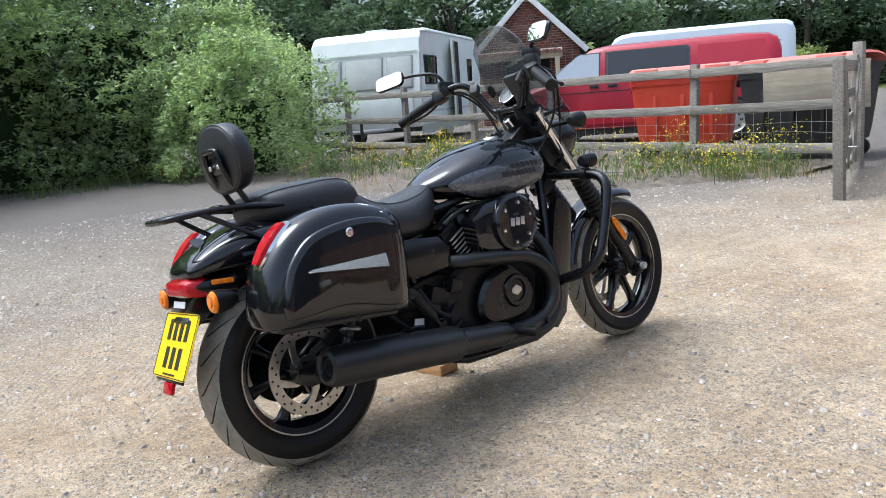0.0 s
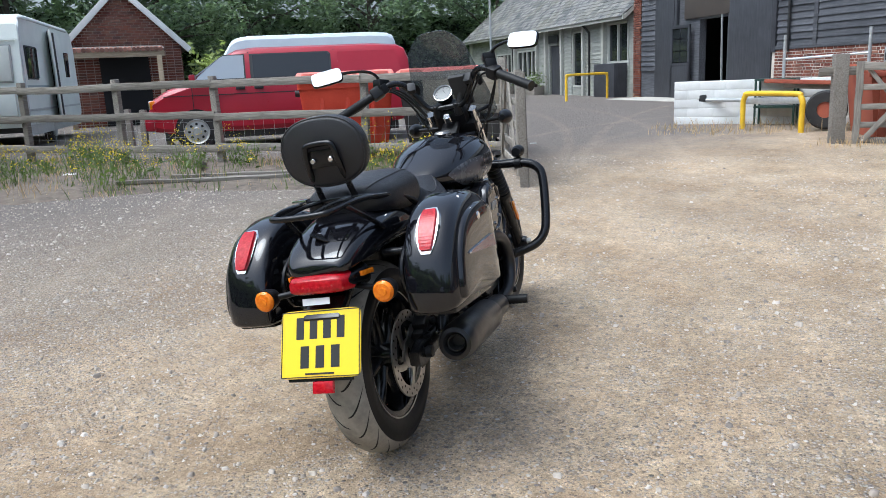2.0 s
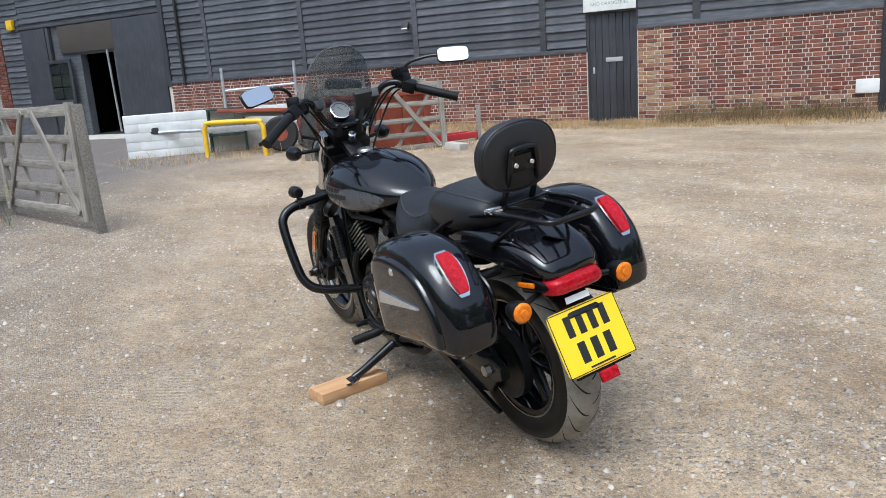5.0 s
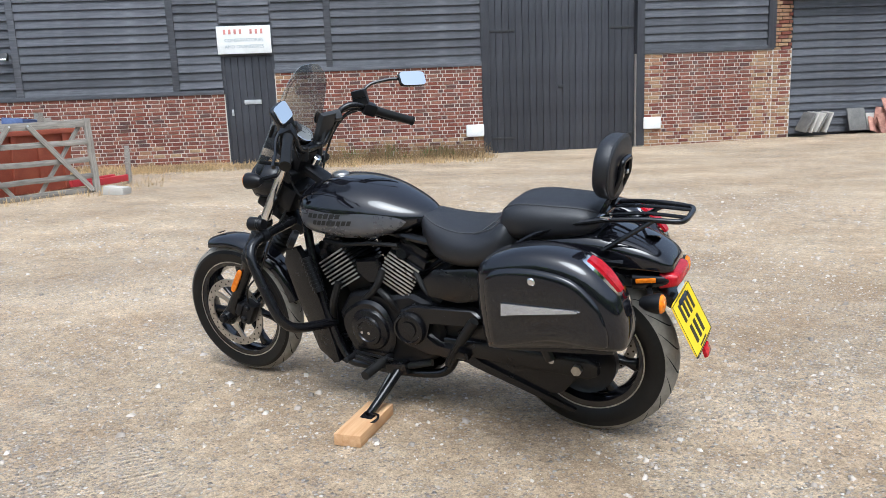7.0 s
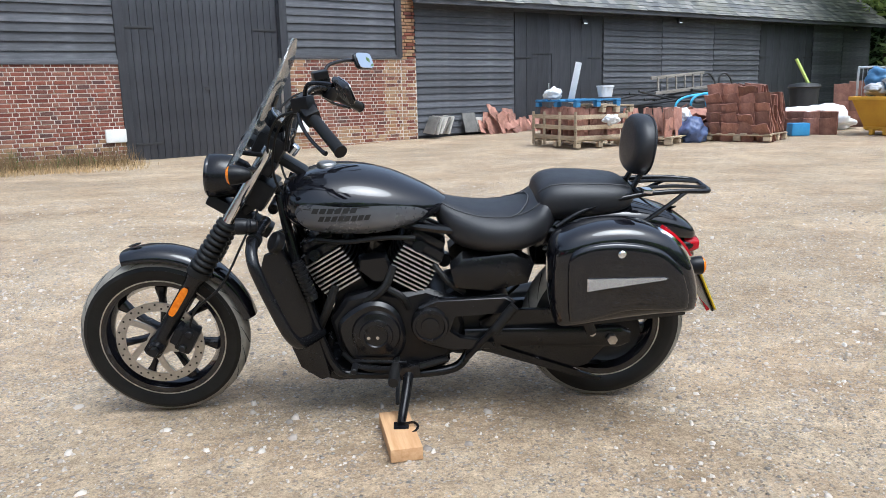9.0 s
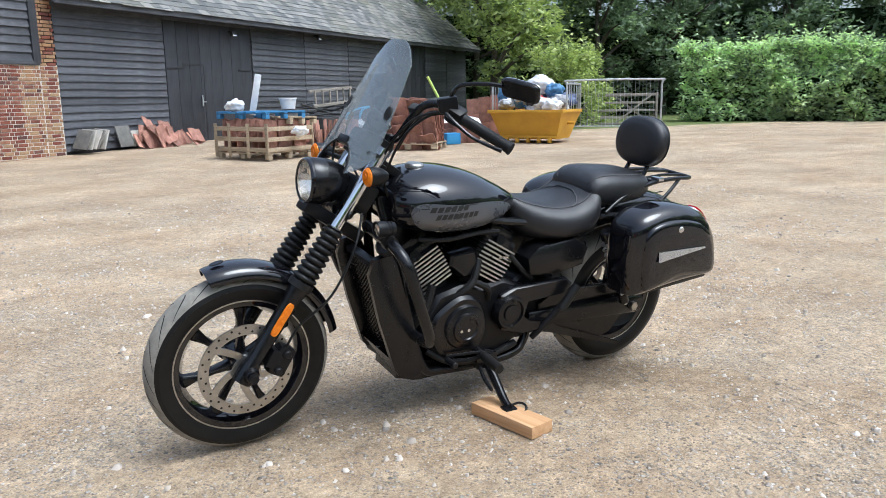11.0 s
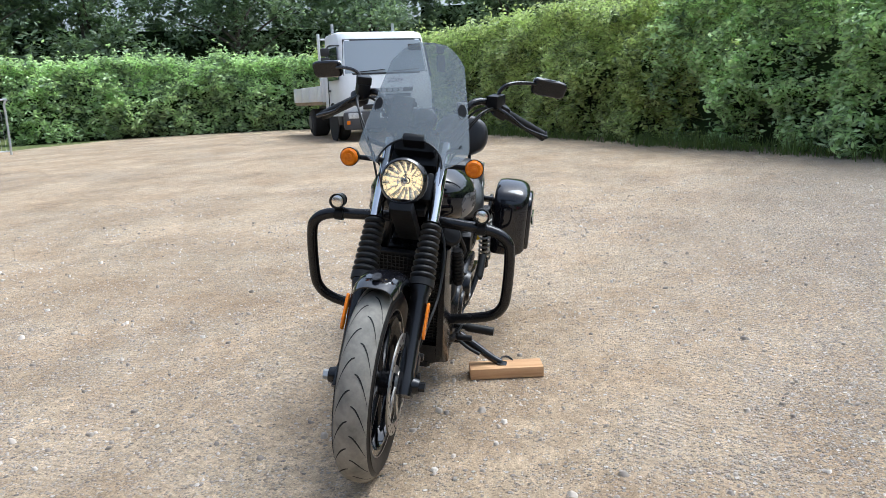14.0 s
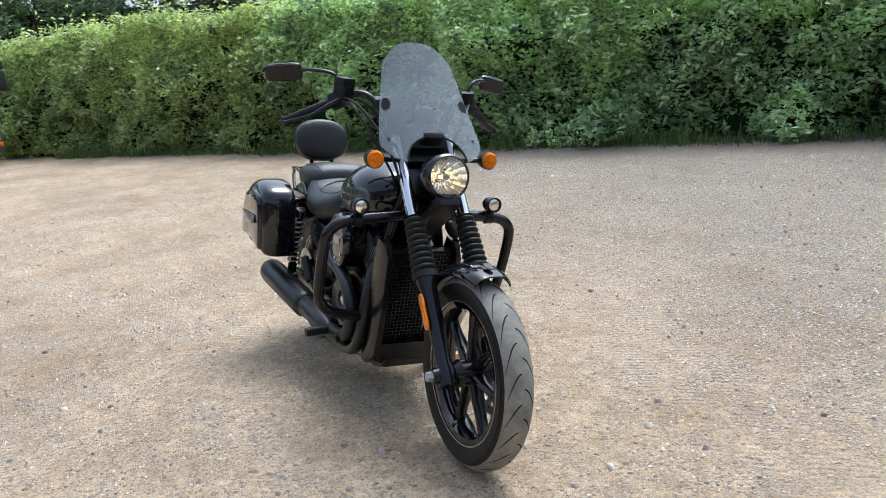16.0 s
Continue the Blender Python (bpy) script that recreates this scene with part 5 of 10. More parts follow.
CABLES = [
    [(0.965, 0.25, 1.09), (1.02, 0.205, 1.08), (1.08, 0.15, 1.0), (1.10, 0.09, 0.85), (1.02, 0.06, 0.72)],
    [(0.975, 0.24, 1.1), (1.06, 0.19, 1.07), (1.11, 0.12, 0.97), (1.12, 0.06, 0.86)],
    [(0.965, -0.25, 1.09), (1.06, -0.225, 1.06), (1.12, -0.17, 0.95), (1.1, -0.09, 0.82), (1.0, -0.07, 0.72)],
    [(0.975, -0.245, 1.1), (1.09, -0.22, 1.07), (1.17, -0.15, 0.95), (1.2, -0.1, 0.8)],
    [(0.955, -0.25, 1.085), (1.0, -0.19, 1.09), (1.035, -0.14, 1.045), (1.06, -0.09, 0.96)],
    [(0.955, 0.25, 1.085), (1.0, 0.19, 1.09), (1.035, 0.14, 1.045), (1.06, 0.09, 0.96)],
    [(1.16, 0.06, 0.78), (1.22, 0.13, 0.66), (1.3, 0.14, 0.52), (1.4, 0.125, 0.43), (1.44, 0.10, 0.34)],
]
for c in CABLES:
    bp("cable", tube(bmesh.new(), c, 0.0042, 6), RUBBER)
G = at(1.085, 0.012, 1.04, 0, -50) @ Matrix.Scale(0.88, 4)
gauge = bp("speedometer", lathe(bmesh.new(), [(0, -0.045), (0.035, -0.04), (0.046, -0.01), (0.047, 0.008), (0.043, 0.010), (0.042, 0.004), (0, 0.004)], 32, G), SATIN, "round speedometer")
bp("dial", lathe(bmesh.new(), [(0, 0.0048), (0.041, 0.0048)], 32, G), DIAL, "grey dial face", gauge)
bp("bezel", lathe(bmesh.new(), [(0.042, 0.004), (0.047, 0.006), (0.0475, 0.011), (0.043, 0.012)], 32, G, closed=True), CHROME, "", gauge)
bm = bmesh.new()
for k in range(9):
    a = radians(-130 + 32.5 * k)
    box(bm, (0.007, 0.002, 0.001), G @ at(0.033 * math.cos(a), 0.033 * math.sin(a), 0.0056, 0, 0, math.degrees(a)))
box(bm, (0.03, 0.0025, 0.001), G @ at(0.01, -0.004, 0.0062, 0, 0, 215))
bp("dial_marks", bm, LETTER_BLACK, "", gauge)
phone = bp("phone_holder", box(bmesh.new(), (0.026, 0.076, 0.135), at(1.05, -0.078, 1.045, 0, -30, -8), 0.01), DARK_PLASTIC, "black phone holder clamped to the bar")
bp("arm", rod(bmesh.new(), (1.05, -0.075, 1.05), (1.062, -0.06, 0.985), 0.012), DARK_PLASTIC, "", phone)
for s in (1, -1):
    M = at(1.02, 0.125 * s, 1.085, 0, -60, 20 * s)
    bp("clamp", box(bmesh.new(), (0.04, 0.035, 0.03), M, 0.008), DARK_PLASTIC)
bp("ignition_lock", lathe(bmesh.new(), [(0, 0.0), (0.017, 0.0), (0.017, 0.03), (0.012, 0.034), (0, 0.034)], 18, at(1.06, 0.0, 0.925, 0, -40)), CHROME)
bm = bmesh.new()
box(bm, (0.1, 0.14, 0.09), at(1.12, 0, 0.955, 0, -30), 0.02)
box(bm, (0.06, 0.2, 0.05), at(1.13, 0, 0.9, 0, -34), 0.012)
box(bm, (0.09, 0.16, 0.1), at(1.17, 0, 0.81, 0, -34), 0.015)
bp("headstock_cover", bm, MATT)

# ---- fuel tank ----
def ring(x, w, top, bot, n=36, up=2.3, dn=3.0, shift=0.0):
    """A closed section across the bike; its fullest width sits at 45% of its height."""
    mid = bot + (top - bot) * 0.42
    out = []
    for k in range(n):
        a = 2 * math.pi * k / n
        c, s = math.cos(a), math.sin(a)
        p = up if s > 0 else dn
        y = w * math.copysign(abs(c) ** (2 / p), c)
        z = mid + (top - mid if s > 0 else mid - bot) * math.copysign(abs(s) ** (2 / p), s)
        out.append((x + shift * (z - mid), y, z))
    return out


def smooth_rings(rows, steps, **kw):
    """Interpolates rows of numbers and turns each into a section."""
    V = [Vector(r[:4]) if len(r) == 4 else Vector(r) for r in rows]
    return [ring(*p, **kw) for p in spline4(rows, steps)]


def spline4(rows, steps):
    out = []
    n = len(rows)
    for i in range(n - 1):
        a, b, c, d = (rows[max(0, min(n - 1, i + k))] for k in (-1, 0, 1, 2))
        for s in range(steps):
            t = s / steps
            out.append([0.5 * ((2 * q) + (r - p) * t + (2 * p - 5 * q + 4 * r - w) * t * t + (3 * q - p - 3 * r + w) * t ** 3) for p, q, r, w in zip(a, b, c, d)])
    out.append(list(rows[-1]))
    return out


TANK = [(1.088, 0.075, 0.825, 0.745), (1.068, 0.125, 0.848, 0.712), (1.02, 0.165, 0.868, 0.690), (0.94, 0.186, 0.884, 0.676), (0.84, 0.184, 0.880, 0.668), (0.74, 0.165, 0.856, 0.674), (0.65, 0.128, 0.817, 0.695), (0.585, 0.083, 0.783, 0.716), (0.55, 0.04, 0.76, 0.73)]
bm = bmesh.new()
rings = smooth_rings(TANK, 8, n=72)
loft(bm, rings)
tank = bp("fuel_tank", bm, GLOSS, "gloss black fuel tank with charcoal side panels", sharp=60)
bp("filler_cap", lathe(bmesh.new(), [(0, 0.010), (0.024, 0.010), (0.030, 0.007), (0.033, 0.001), (0.033, -0.01)], 28, at(0.945, 0, 0.884, 0, -2)), STEEL, "chrome fuel filler cap", tank)


TANK_ROWS = spline4(TANK, 8)


def tank_side(x, z):
    """The y of the tank's flank at (x, z), from its sections."""
    k = next((i for i, q in enumerate(TANK_ROWS) if q[0] <= x), len(TANK_ROWS) - 1)
    a, b = TANK_ROWS[max(0, k - 1)], TANK_ROWS[k]
    t = 0 if a[0] == b[0] else (x - a[0]) / (b[0] - a[0])
    _, w, top, bot = (p + (q - p) * t for p, q in zip(a, b))
    mid = bot + (top - bot) * 0.42
    t = (z - mid) / (top - mid if z > mid else mid - bot)
    p = 2.3 if z > mid else 3.0
    return w * max(0.0, 1 - abs(t) ** p) ** (1 / p)


# charcoal panels: rounded before, tapering to the rear
for s in (1, -1):
    bm = bmesh.new()
    cols = []
    for i in range(41):
        u = -1 + 2 * i / 40
        x = 0.826 + 0.212 * u
        half = 0.053 * (1 - abs(u) ** (5 if u > 0 else 2.2)) ** (0.5 if u > 0 else 0.75) + 0.0004
        mid = 0.744 - 0.012 * (1 - u * u) + 0.02 * max(0, u) ** 2
        cols.append([bm.verts.new((x, s * (tank_side(x, mid + half * v) + 0.0012), mid + half * v)) for v in [-1 + j / 6 for j in range(13)]])
    for p, q in zip(cols, cols[1:]):
        for j in range(12):
            bm.faces.new((p[j], p[j + 1], q[j + 1], q[j]))
    bp("side_panel", bm, TANK_GREY, "satin charcoal panel on the tank's flank", tank, 180)


def flat_bar(s, xa, xb, za, zb):
    """A slanted black bar that follows the tank's flank."""
    bm = bmesh.new()
    cols = []
    for i in range(4):
        x = xa + (xb - xa) * i / 3
        cols.append([bm.verts.new((x - (zz - za) * 0.5, s * (tank_side(x - (zz - za) * 0.5, zz) + 0.0024), zz)) for zz in (za, (za + zb) / 2, zb)])
    for p, q in zip(cols, cols[1:]):
        for j in (0, 1):
            bm.faces.new((p[j], p[j + 1], q[j + 1], q[j]))
    bp("mark_bar", bm, LETTER_BLACK, "", tank)


for s in (1, -1):
    for row, (x0, x1, n) in enumerate(((0.985, 0.84, 6), (0.965, 0.80, 8))):
        z = 0.776 - 0.025 * row
        for k in range(n):
            flat_bar(s, x0 + (x1 - x0) * (k + 0.08) / n, x0 + (x1 - x0) * (k + 0.86) / n, z - 0.0085, z + 0.0085)
    flat_bar(s, 1.01, 0.985, 0.7785, 0.7815), flat_bar(s, 0.84, 0.80, 0.7815, 0.7845)

# ---- seats, backrest, rack ----
RIDER = [(0.588, 0.05, 0.768, 0.70), (0.565, 0.085, 0.766, 0.65), (0.515, 0.126, 0.75, 0.605), (0.44, 0.160, 0.735, 0.588), (0.36, 0.174, 0.733, 0.588), (0.29, 0.172, 0.75, 0.598), (0.235, 0.158, 0.788, 0.62), (0.20, 0.12, 0.80, 0.67)]
PILLION = [(0.258, 0.095, 0.778, 0.725), (0.245, 0.125, 0.806, 0.70), (0.21, 0.140, 0.828, 0.69), (0.15, 0.146, 0.834, 0.688), (0.07, 0.142, 0.829, 0.692), (0.0, 0.132, 0.822, 0.705), (-0.045, 0.114, 0.81, 0.72), (-0.066, 0.08, 0.79, 0.735)]
for name, rows, lab in (("rider_seat", RIDER, "dished black rider seat"), ("pillion_seat", PILLION, "black padded pillion seat")):
    bm = bmesh.new()
    up = 2.7 if name == "rider_seat" else 3.2
    loft(bm, smooth_rings(rows, 5, up=up, dn=2.3))
    seat = bp(name, bm, LEATHER, lab, sharp=70)
    rws = spline4(rows, 4)
    for s in (1, -1):
        seam = []
        for x, w, top, bot in rws[2:-2]:
            mid = bot + (top - bot) * 0.42
            a = radians(52)
            seam.append((x, s * (w * math.cos(a) ** (2 / up) + 0.0005), mid + (top - mid) * math.sin(a) ** (2 / up) + 0.0005))
        bp("seam", tube(bmesh.new(), seam, 0.0022, 5, smooth=False), STITCH, "", seat)
    if name == "rider_seat":
        arc = []
        for k in range(17):
            a = radians(-80 + 160 * k / 16)
            x, y = 0.30 + 0.085 * math.cos(a) * -1 + 0.06, 0.13 * math.sin(a)
            r = min(rws, key=lambda q: abs(q[0] - x))
            mid = r[3] + (r[2] - r[3]) * 0.42
            zz = mid + (r[2] - mid) * max(0, 1 - (abs(y) / r[1]) ** up) ** (1 / up)
            arc.append((x, y, zz + 0.0015))
        bp("seam", tube(bmesh.new(), arc, 0.0025, 5, smooth=False), STITCH, "", seat)
bm = bmesh.new()
for s in (1, -1):
    rings = [[(x, s * (0.152 + dy), z) for x, z in ((0.27, 0.565), (0.29, 0.50), (0.42, 0.475), (0.53, 0.49), (0.545, 0.55), (0.5, 0.59), (0.34, 0.605))] for dy in (-0.08, -0.01, 0.0)]
    rings.append([(0.4 + (x - 0.4) * 0.9, s * 0.158, 0.54 + (z - 0.54) * 0.88) for x, _, z in rings[-1]])
    loft(bm, rings)
bp("side_cover", bm, SATIN, "satin black side cover below the seat")

BR = at(-0.092, 0, 0.925, 0, -97, 0)
bm = bmesh.new()
rings = []
for h, k in ((-0.028, 0.9), (-0.024, 0.97), (-0.012, 1.0), (0.006, 1.0), (0.020, 0.96), (0.030, 0.86), (0.036, 0.6)):
    rings.append([BR @ Vector((x * k, y * k, -h)) for x, y in ellipse(0.098, 0.128, 44, 2.35)])
loft(bm, rings)
pad = bp("backrest", bm, LEATHER, "oval black padded backrest", sharp=70)
rim_pts = [BR @ Vector((x * 0.985, y * 0.985, 0.022)) for x, y in ellipse(0.098, 0.128, 44, 2.35)]
bp("piping", tube(bmesh.new(), rim_pts, 0.003, 6, closed=True, smooth=False), LEATHER, "", pad)
bm = bmesh.new()
tube(bm, [(-0.062, 0.052, 0.775), (-0.088, 0.05, 0.82), (-0.125, 0.048, 0.89), (-0.134, 0.043, 0.932), (-0.136, 0.03, 0.946), (-0.136, -0.03, 0.946), (-0.134, -0.043, 0.932), (-0.125, -0.048, 0.89), (-0.088, -0.05, 0.82), (-0.062, -0.052, 0.775)], 0.009, 10)
box(bm, (0.008, 0.09, 0.05), at(-0.122, 0, 0.905, 0, -8), 0.003)
sissy = bp("backrest_bar", bm, SATIN, "black tubular backrest support")
for s in (1, -1):
    bp("bolt", rod(bmesh.new(), (-0.125, 0.027 * s, 0.902), (-0.134, 0.027 * s, 0.901), 0.008, n=12, bevel=0.002), CHROME, "bright domed bolt", sissy)
bm = bmesh.new()
tube(bm, [(-0.045, 0.112, 0.775), (-0.11, 0.108, 0.782), (-0.21, 0.098, 0.784), (-0.30, 0.085, 0.778), (-0.322, 0.06, 0.776), (-0.325, 0, 0.775), (-0.322, -0.06, 0.776), (-0.30, -0.085, 0.778), (-0.21, -0.098, 0.784), (-0.11, -0.108, 0.782), (-0.045, -0.112, 0.775)], 0.0085, 10)
for y in (-0.04, 0.04):
    tube(bm, [(-0.08, y * 1.2, 0.782), (-0.2, y, 0.787), (-0.32, y, 0.779)], 0.006, 8)
for s in (1, -1):
    tube(bm, [(-0.07, 0.11 * s, 0.778), (0.02, 0.125 * s, 0.765), (0.12, 0.14 * s, 0.735), (0.20, 0.15 * s, 0.69)], 0.0095, 10)
    tube(bm, [(-0.235, 0.095 * s, 0.78), (-0.17, 0.115 * s, 0.74), (-0.09, 0.13 * s, 0.69)], 0.0075, 8)
box(bm, (0.02, 0.21, 0.012), at(-0.075, 0, 0.783), 0.003)
bp("luggage_rack", bm, SATIN, "black tubular luggage rack")
bp("clamp", box(bmesh.new(), (0.03, 0.045, 0.014), at(-0.1, 0.105, 0.792), 0.003), CHROME)

# ---- tail ----
def tail():
    bm = bmesh.new()
    rows = [(0.26, 0.11, 0.70, 0.60), (0.16, 0.125, 0.735, 0.62), (0.05, 0.130, 0.748, 0.63), (-0.06, 0.128, 0.742, 0.63), (-0.15, 0.120, 0.722, 0.622), (-0.22, 0.108, 0.695, 0.618), (-0.268, 0.092, 0.664, 0.612), (-0.288, 0.07, 0.64, 0.614)]
    loft(bm, smooth_rings(rows, 4, up=2.9, dn=6.0))
    f = bp("rear_fender", bm, GLOSS, "gloss black rear mudguard", sharp=60)
    bp("fender_badge", slab(bmesh.new(), ellipse(0.035, 0.02, 24, 3), 0.003, at(-0.215, 0, 0.699, 0, -24, 90)), SATIN, "embossed oval badge", f)
    bm = bmesh.new()
    rings = [ring(x, w, t, b, up=3, dn=3) for x, w, t, b in ((-0.17, 0.10, 0.625, 0.545), (-0.25, 0.095, 0.618, 0.56), (-0.285, 0.085, 0.612, 0.572))]
    loft(bm, rings)
    under = bp("tail_tray", bm, SATIN)
    bm = bmesh.new()
    rings = [ring(x, w, t, b, up=4, dn=4) for x, w, t, b in ((-0.25, 0.09, 0.618, 0.556), (-0.285, 0.086, 0.616, 0.562), (-0.302, 0.078, 0.61, 0.568), (-0.308, 0.06, 0.604, 0.574))]
    loft(bm, rings)
    lamp = bp("tail_lamp", bm, RED_LENS, "wide red tail lamp")
    bm = bmesh.new()
    for k in range(8):
        lathe(bm, [(0, 0.002), (0.005, 0.0015), (0.006, 0)], 10, at(-0.3075, -0.049 + 0.014 * k, 0.583, 0, -90))
    bp("lamp_cell", bm, RED_LENS, "", lamp)
    for s in (1, -1):
        bp("side_marker", box(bmesh.new(), (0.06, 0.008, 0.014), at(-0.215, 0.112 * s, 0.596, 0, 4, 8 * s), 0.003), ORANGE_LENS, "small amber side marker")
    # number plate carrier, plate and reflector
    pitch = -65.0
    c = Vector((-0.335, 0.004, 0.443))
    M = Matrix.Translation(c) @ at(0, 0, 0, 0, pitch, 0)
    bm = box(bmesh.new(), (0.185, 0.19, 0.008), M @ at(-0.005, 0, -0.012), 0.003)
    box(bm, (0.16, 0.11, 0.035), at(-0.235, 0, 0.535, 0, -35), 0.008)
    carrier = bp("plate_carrier", bm, SATIN)
    pl = bp("number_plate", slab(bmesh.new(), ellipse(0.09, 0.118, 40, 14), 0.004, M @ at(0, 0, -0.008), bevel=0.001), PLATE_YELLOW, "yellow plate with two rows of black bars")
    bm = bmesh.new()
    for hx, hy in ((0.086, 0.114),):
        for sx in (1, -1):
            box(bm, (0.0025, 2 * hy, 0.001), M @ at(sx * hx, 0, -0.0035)), box(bm, (2 * hx, 0.0025, 0.001), M @ at(0, sx * hy, -0.0035))
    bp("plate_border", bm, LETTER_BLACK, "", pl)
    for n, x, wid in ((4, 0.042, 0.16), (3, -0.034, 0.135)):
        for k in range(n):
            bp("plate_bar", box(bmesh.new(), (0.058, wid / n * 0.56, 0.001), M @ at(x, -wid / 2 + wid * (k + 0.5) / n, -0.0035)), LETTER_BLACK, "", pl)
    bp("plate_bar", box(bmesh.new(), (0.005, 0.085, 0.001), M @ at(-0.078, 0, -0.0035)), LETTER_BLACK, "", pl)
    bp("rear_reflector", box(bmesh.new(), (0.012, 0.06, 0.032), at(-0.372, -0.004, 0.335, 0, 20), 0.003), RED_LENS, "red rectangular reflector")
    bp("sticker", box(bmesh.new(), (0.002, 0.08, 0.018), at(-0.297, 0.01, 0.546, 0, 15)), WHITE_BAG, "small white label")


tail()

# ---- saddlebags ----
SIDE = spline([(0.232, 0, 0.445), (0.246, 0, 0.56), (0.24, 0, 0.675), (0.19, 0, 0.724), (0.08, 0, 0.749), (-0.03, 0, 0.742), (-0.12, 0, 0.704), (-0.185, 0, 0.628), (-0.212, 0, 0.545), (-0.216, 0, 0.486), (-0.196, 0, 0.460), (-0.08, 0, 0.448), (0.08, 0, 0.432), (0.205, 0, 0.421)], 5, True)
SC = Vector((0.015, 0, 0.585))


def saddlebag(s):
    def fy(y):
        """The bags differ a little in how far they stand out."""
        return (0.212 + (y - 0.198) * 0.88) if s > 0 else (0.205 + (y - 0.198) * 0.82)
    def ringat(y, inset):
        out = []
        for p in SIDE:
            v = p - SC
            q = SC + v * max(0.05, (v.length - inset) / v.length)
            out.append((q.x, s * fy(y), q.z))
        return out
    bm = bmesh.new()
    loft(bm, [ringat(y, i) for y, i in ((0.198, 0.03), (0.203, 0.012), (0.215, 0.003), (0.245, 0.0), (0.30, 0.0), (0.335, 0.004), (0.358, 0.016), (0.372, 0.035), (0.379, 0.06))])
    bag = bp("saddlebag", bm, GLOSS, "gloss black hard saddlebag", sharp=50)
    lid = bmesh.new()
    loft(lid, [ringat(y, i) for y, i in ((0.366, 0.045), (0.383, 0.047), (0.390, 0.052), (0.393, 0.07), (0.395, 0.11))])
    bp("lid", lid, GLOSS, "domed outer lid", bag, 50)
    bp("base_strip", box(bmesh.new(), (0.36, 0.12, 0.024), at(0.0, s * fy(0.28), 0.447, 0, 4.6), 0.01), SATIN, "", bag)
    bp("lock", lathe(bmesh.new(), [(0, 0.006), (0.009, 0.006), (0.0125, 0.003), (0.0125, -0.004)], 20, at(0.043, s * fy(0.39), 0.672, -90 * s)), CHROME, "round chrome lock", bag)
    # tapering chrome flash
    pts = [(0.145, 0.598), (0.145, 0.560), (0.10, 0.566), (-0.095, 0.589), (-0.1, 0.593), (-0.09, 0.5965)]
    M = Matrix.Translation((0, s * fy(0.394), 0.58)) @ at(0, 0, 0, 11 * s) @ Matrix.Translation((0, -s * fy(0.394), -0.58)) @ Matrix(((1, 0, 0, 0), (0, 0, s, s * fy(0.394)), (0, 1, 0, 0), (0, 0, 0, 1)))
    bp("flash", slab(bmesh.new(), pts, 0.010, M, bevel=0.005), SILVER, "tapered chrome flash", bag)
    # lamp on the rear shoulder
    def shoulder(k, off):
        i = 25 + k * 15
        j = int(i)
        p = SIDE[j % len(SIDE)].lerp(SIDE[(j + 1) % len(SIDE)], i - j)
        v = (p - SC).normalized()
        return p + v * off
    def lamp(w, off0, off1, name, mat, lab, cut=0.0):
        bm = bmesh.new()
        rings = []
        K = 14
        for i in range(K + 1):
            u = cut + (1 - 2 * cut) * i / K
            half = w * max(0.1, math.sin(math.pi * (0.06 + 0.88 * u))) ** 0.45 * (1.0 - 0.2 * u)
            a, b = shoulder(0.2 + 0.5 * u, off0), shoulder(0.2 + 0.5 * u, off1)
            y = fy(0.287)
            rings.append([(a.x, s * (y - half), a.z), (b.x, s * (y - half * 0.8), b.z), (b.x, s * y, b.z), (b.x, s * (y + half * 0.8), b.z), (a.x, s * (y + half), a.z)])
        loft(bm, rings)
        bp(name, bm, mat, lab, bag, 60)
    lamp(0.043, -0.012, 0.005, "lamp_bezel", CHROME, "pale chrome lamp surround")
    lamp(0.032, -0.008, 0.013, "lamp_lens", RED_LENS, "long red lamp lens", 0.09)
    bm = bmesh.new()
    for x, z in ((0.13, 0.66), (-0.1, 0.62)):
        rod(bm, (x, s * 0.12, z), (x, s * 0.2, z), 0.012, n=10)
    tube(bm, [(0.16, 0.19 * s, 0.62), (0.02, 0.185 * s, 0.66), (-0.14, 0.185 * s, 0.6), (-0.12, 0.185 * s, 0.5), (0.1, 0.19 * s, 0.47)], 0.008, 8)
    bp("bag_bracket", bm, SATIN, "", bag)


saddlebag(1), saddlebag(-1)

# ---- engine ----
def smooth_outline(pts, steps=5):
    return [(p.x, p.y) for p in spline([(x, y, 0) for x, y in pts], steps, True)]


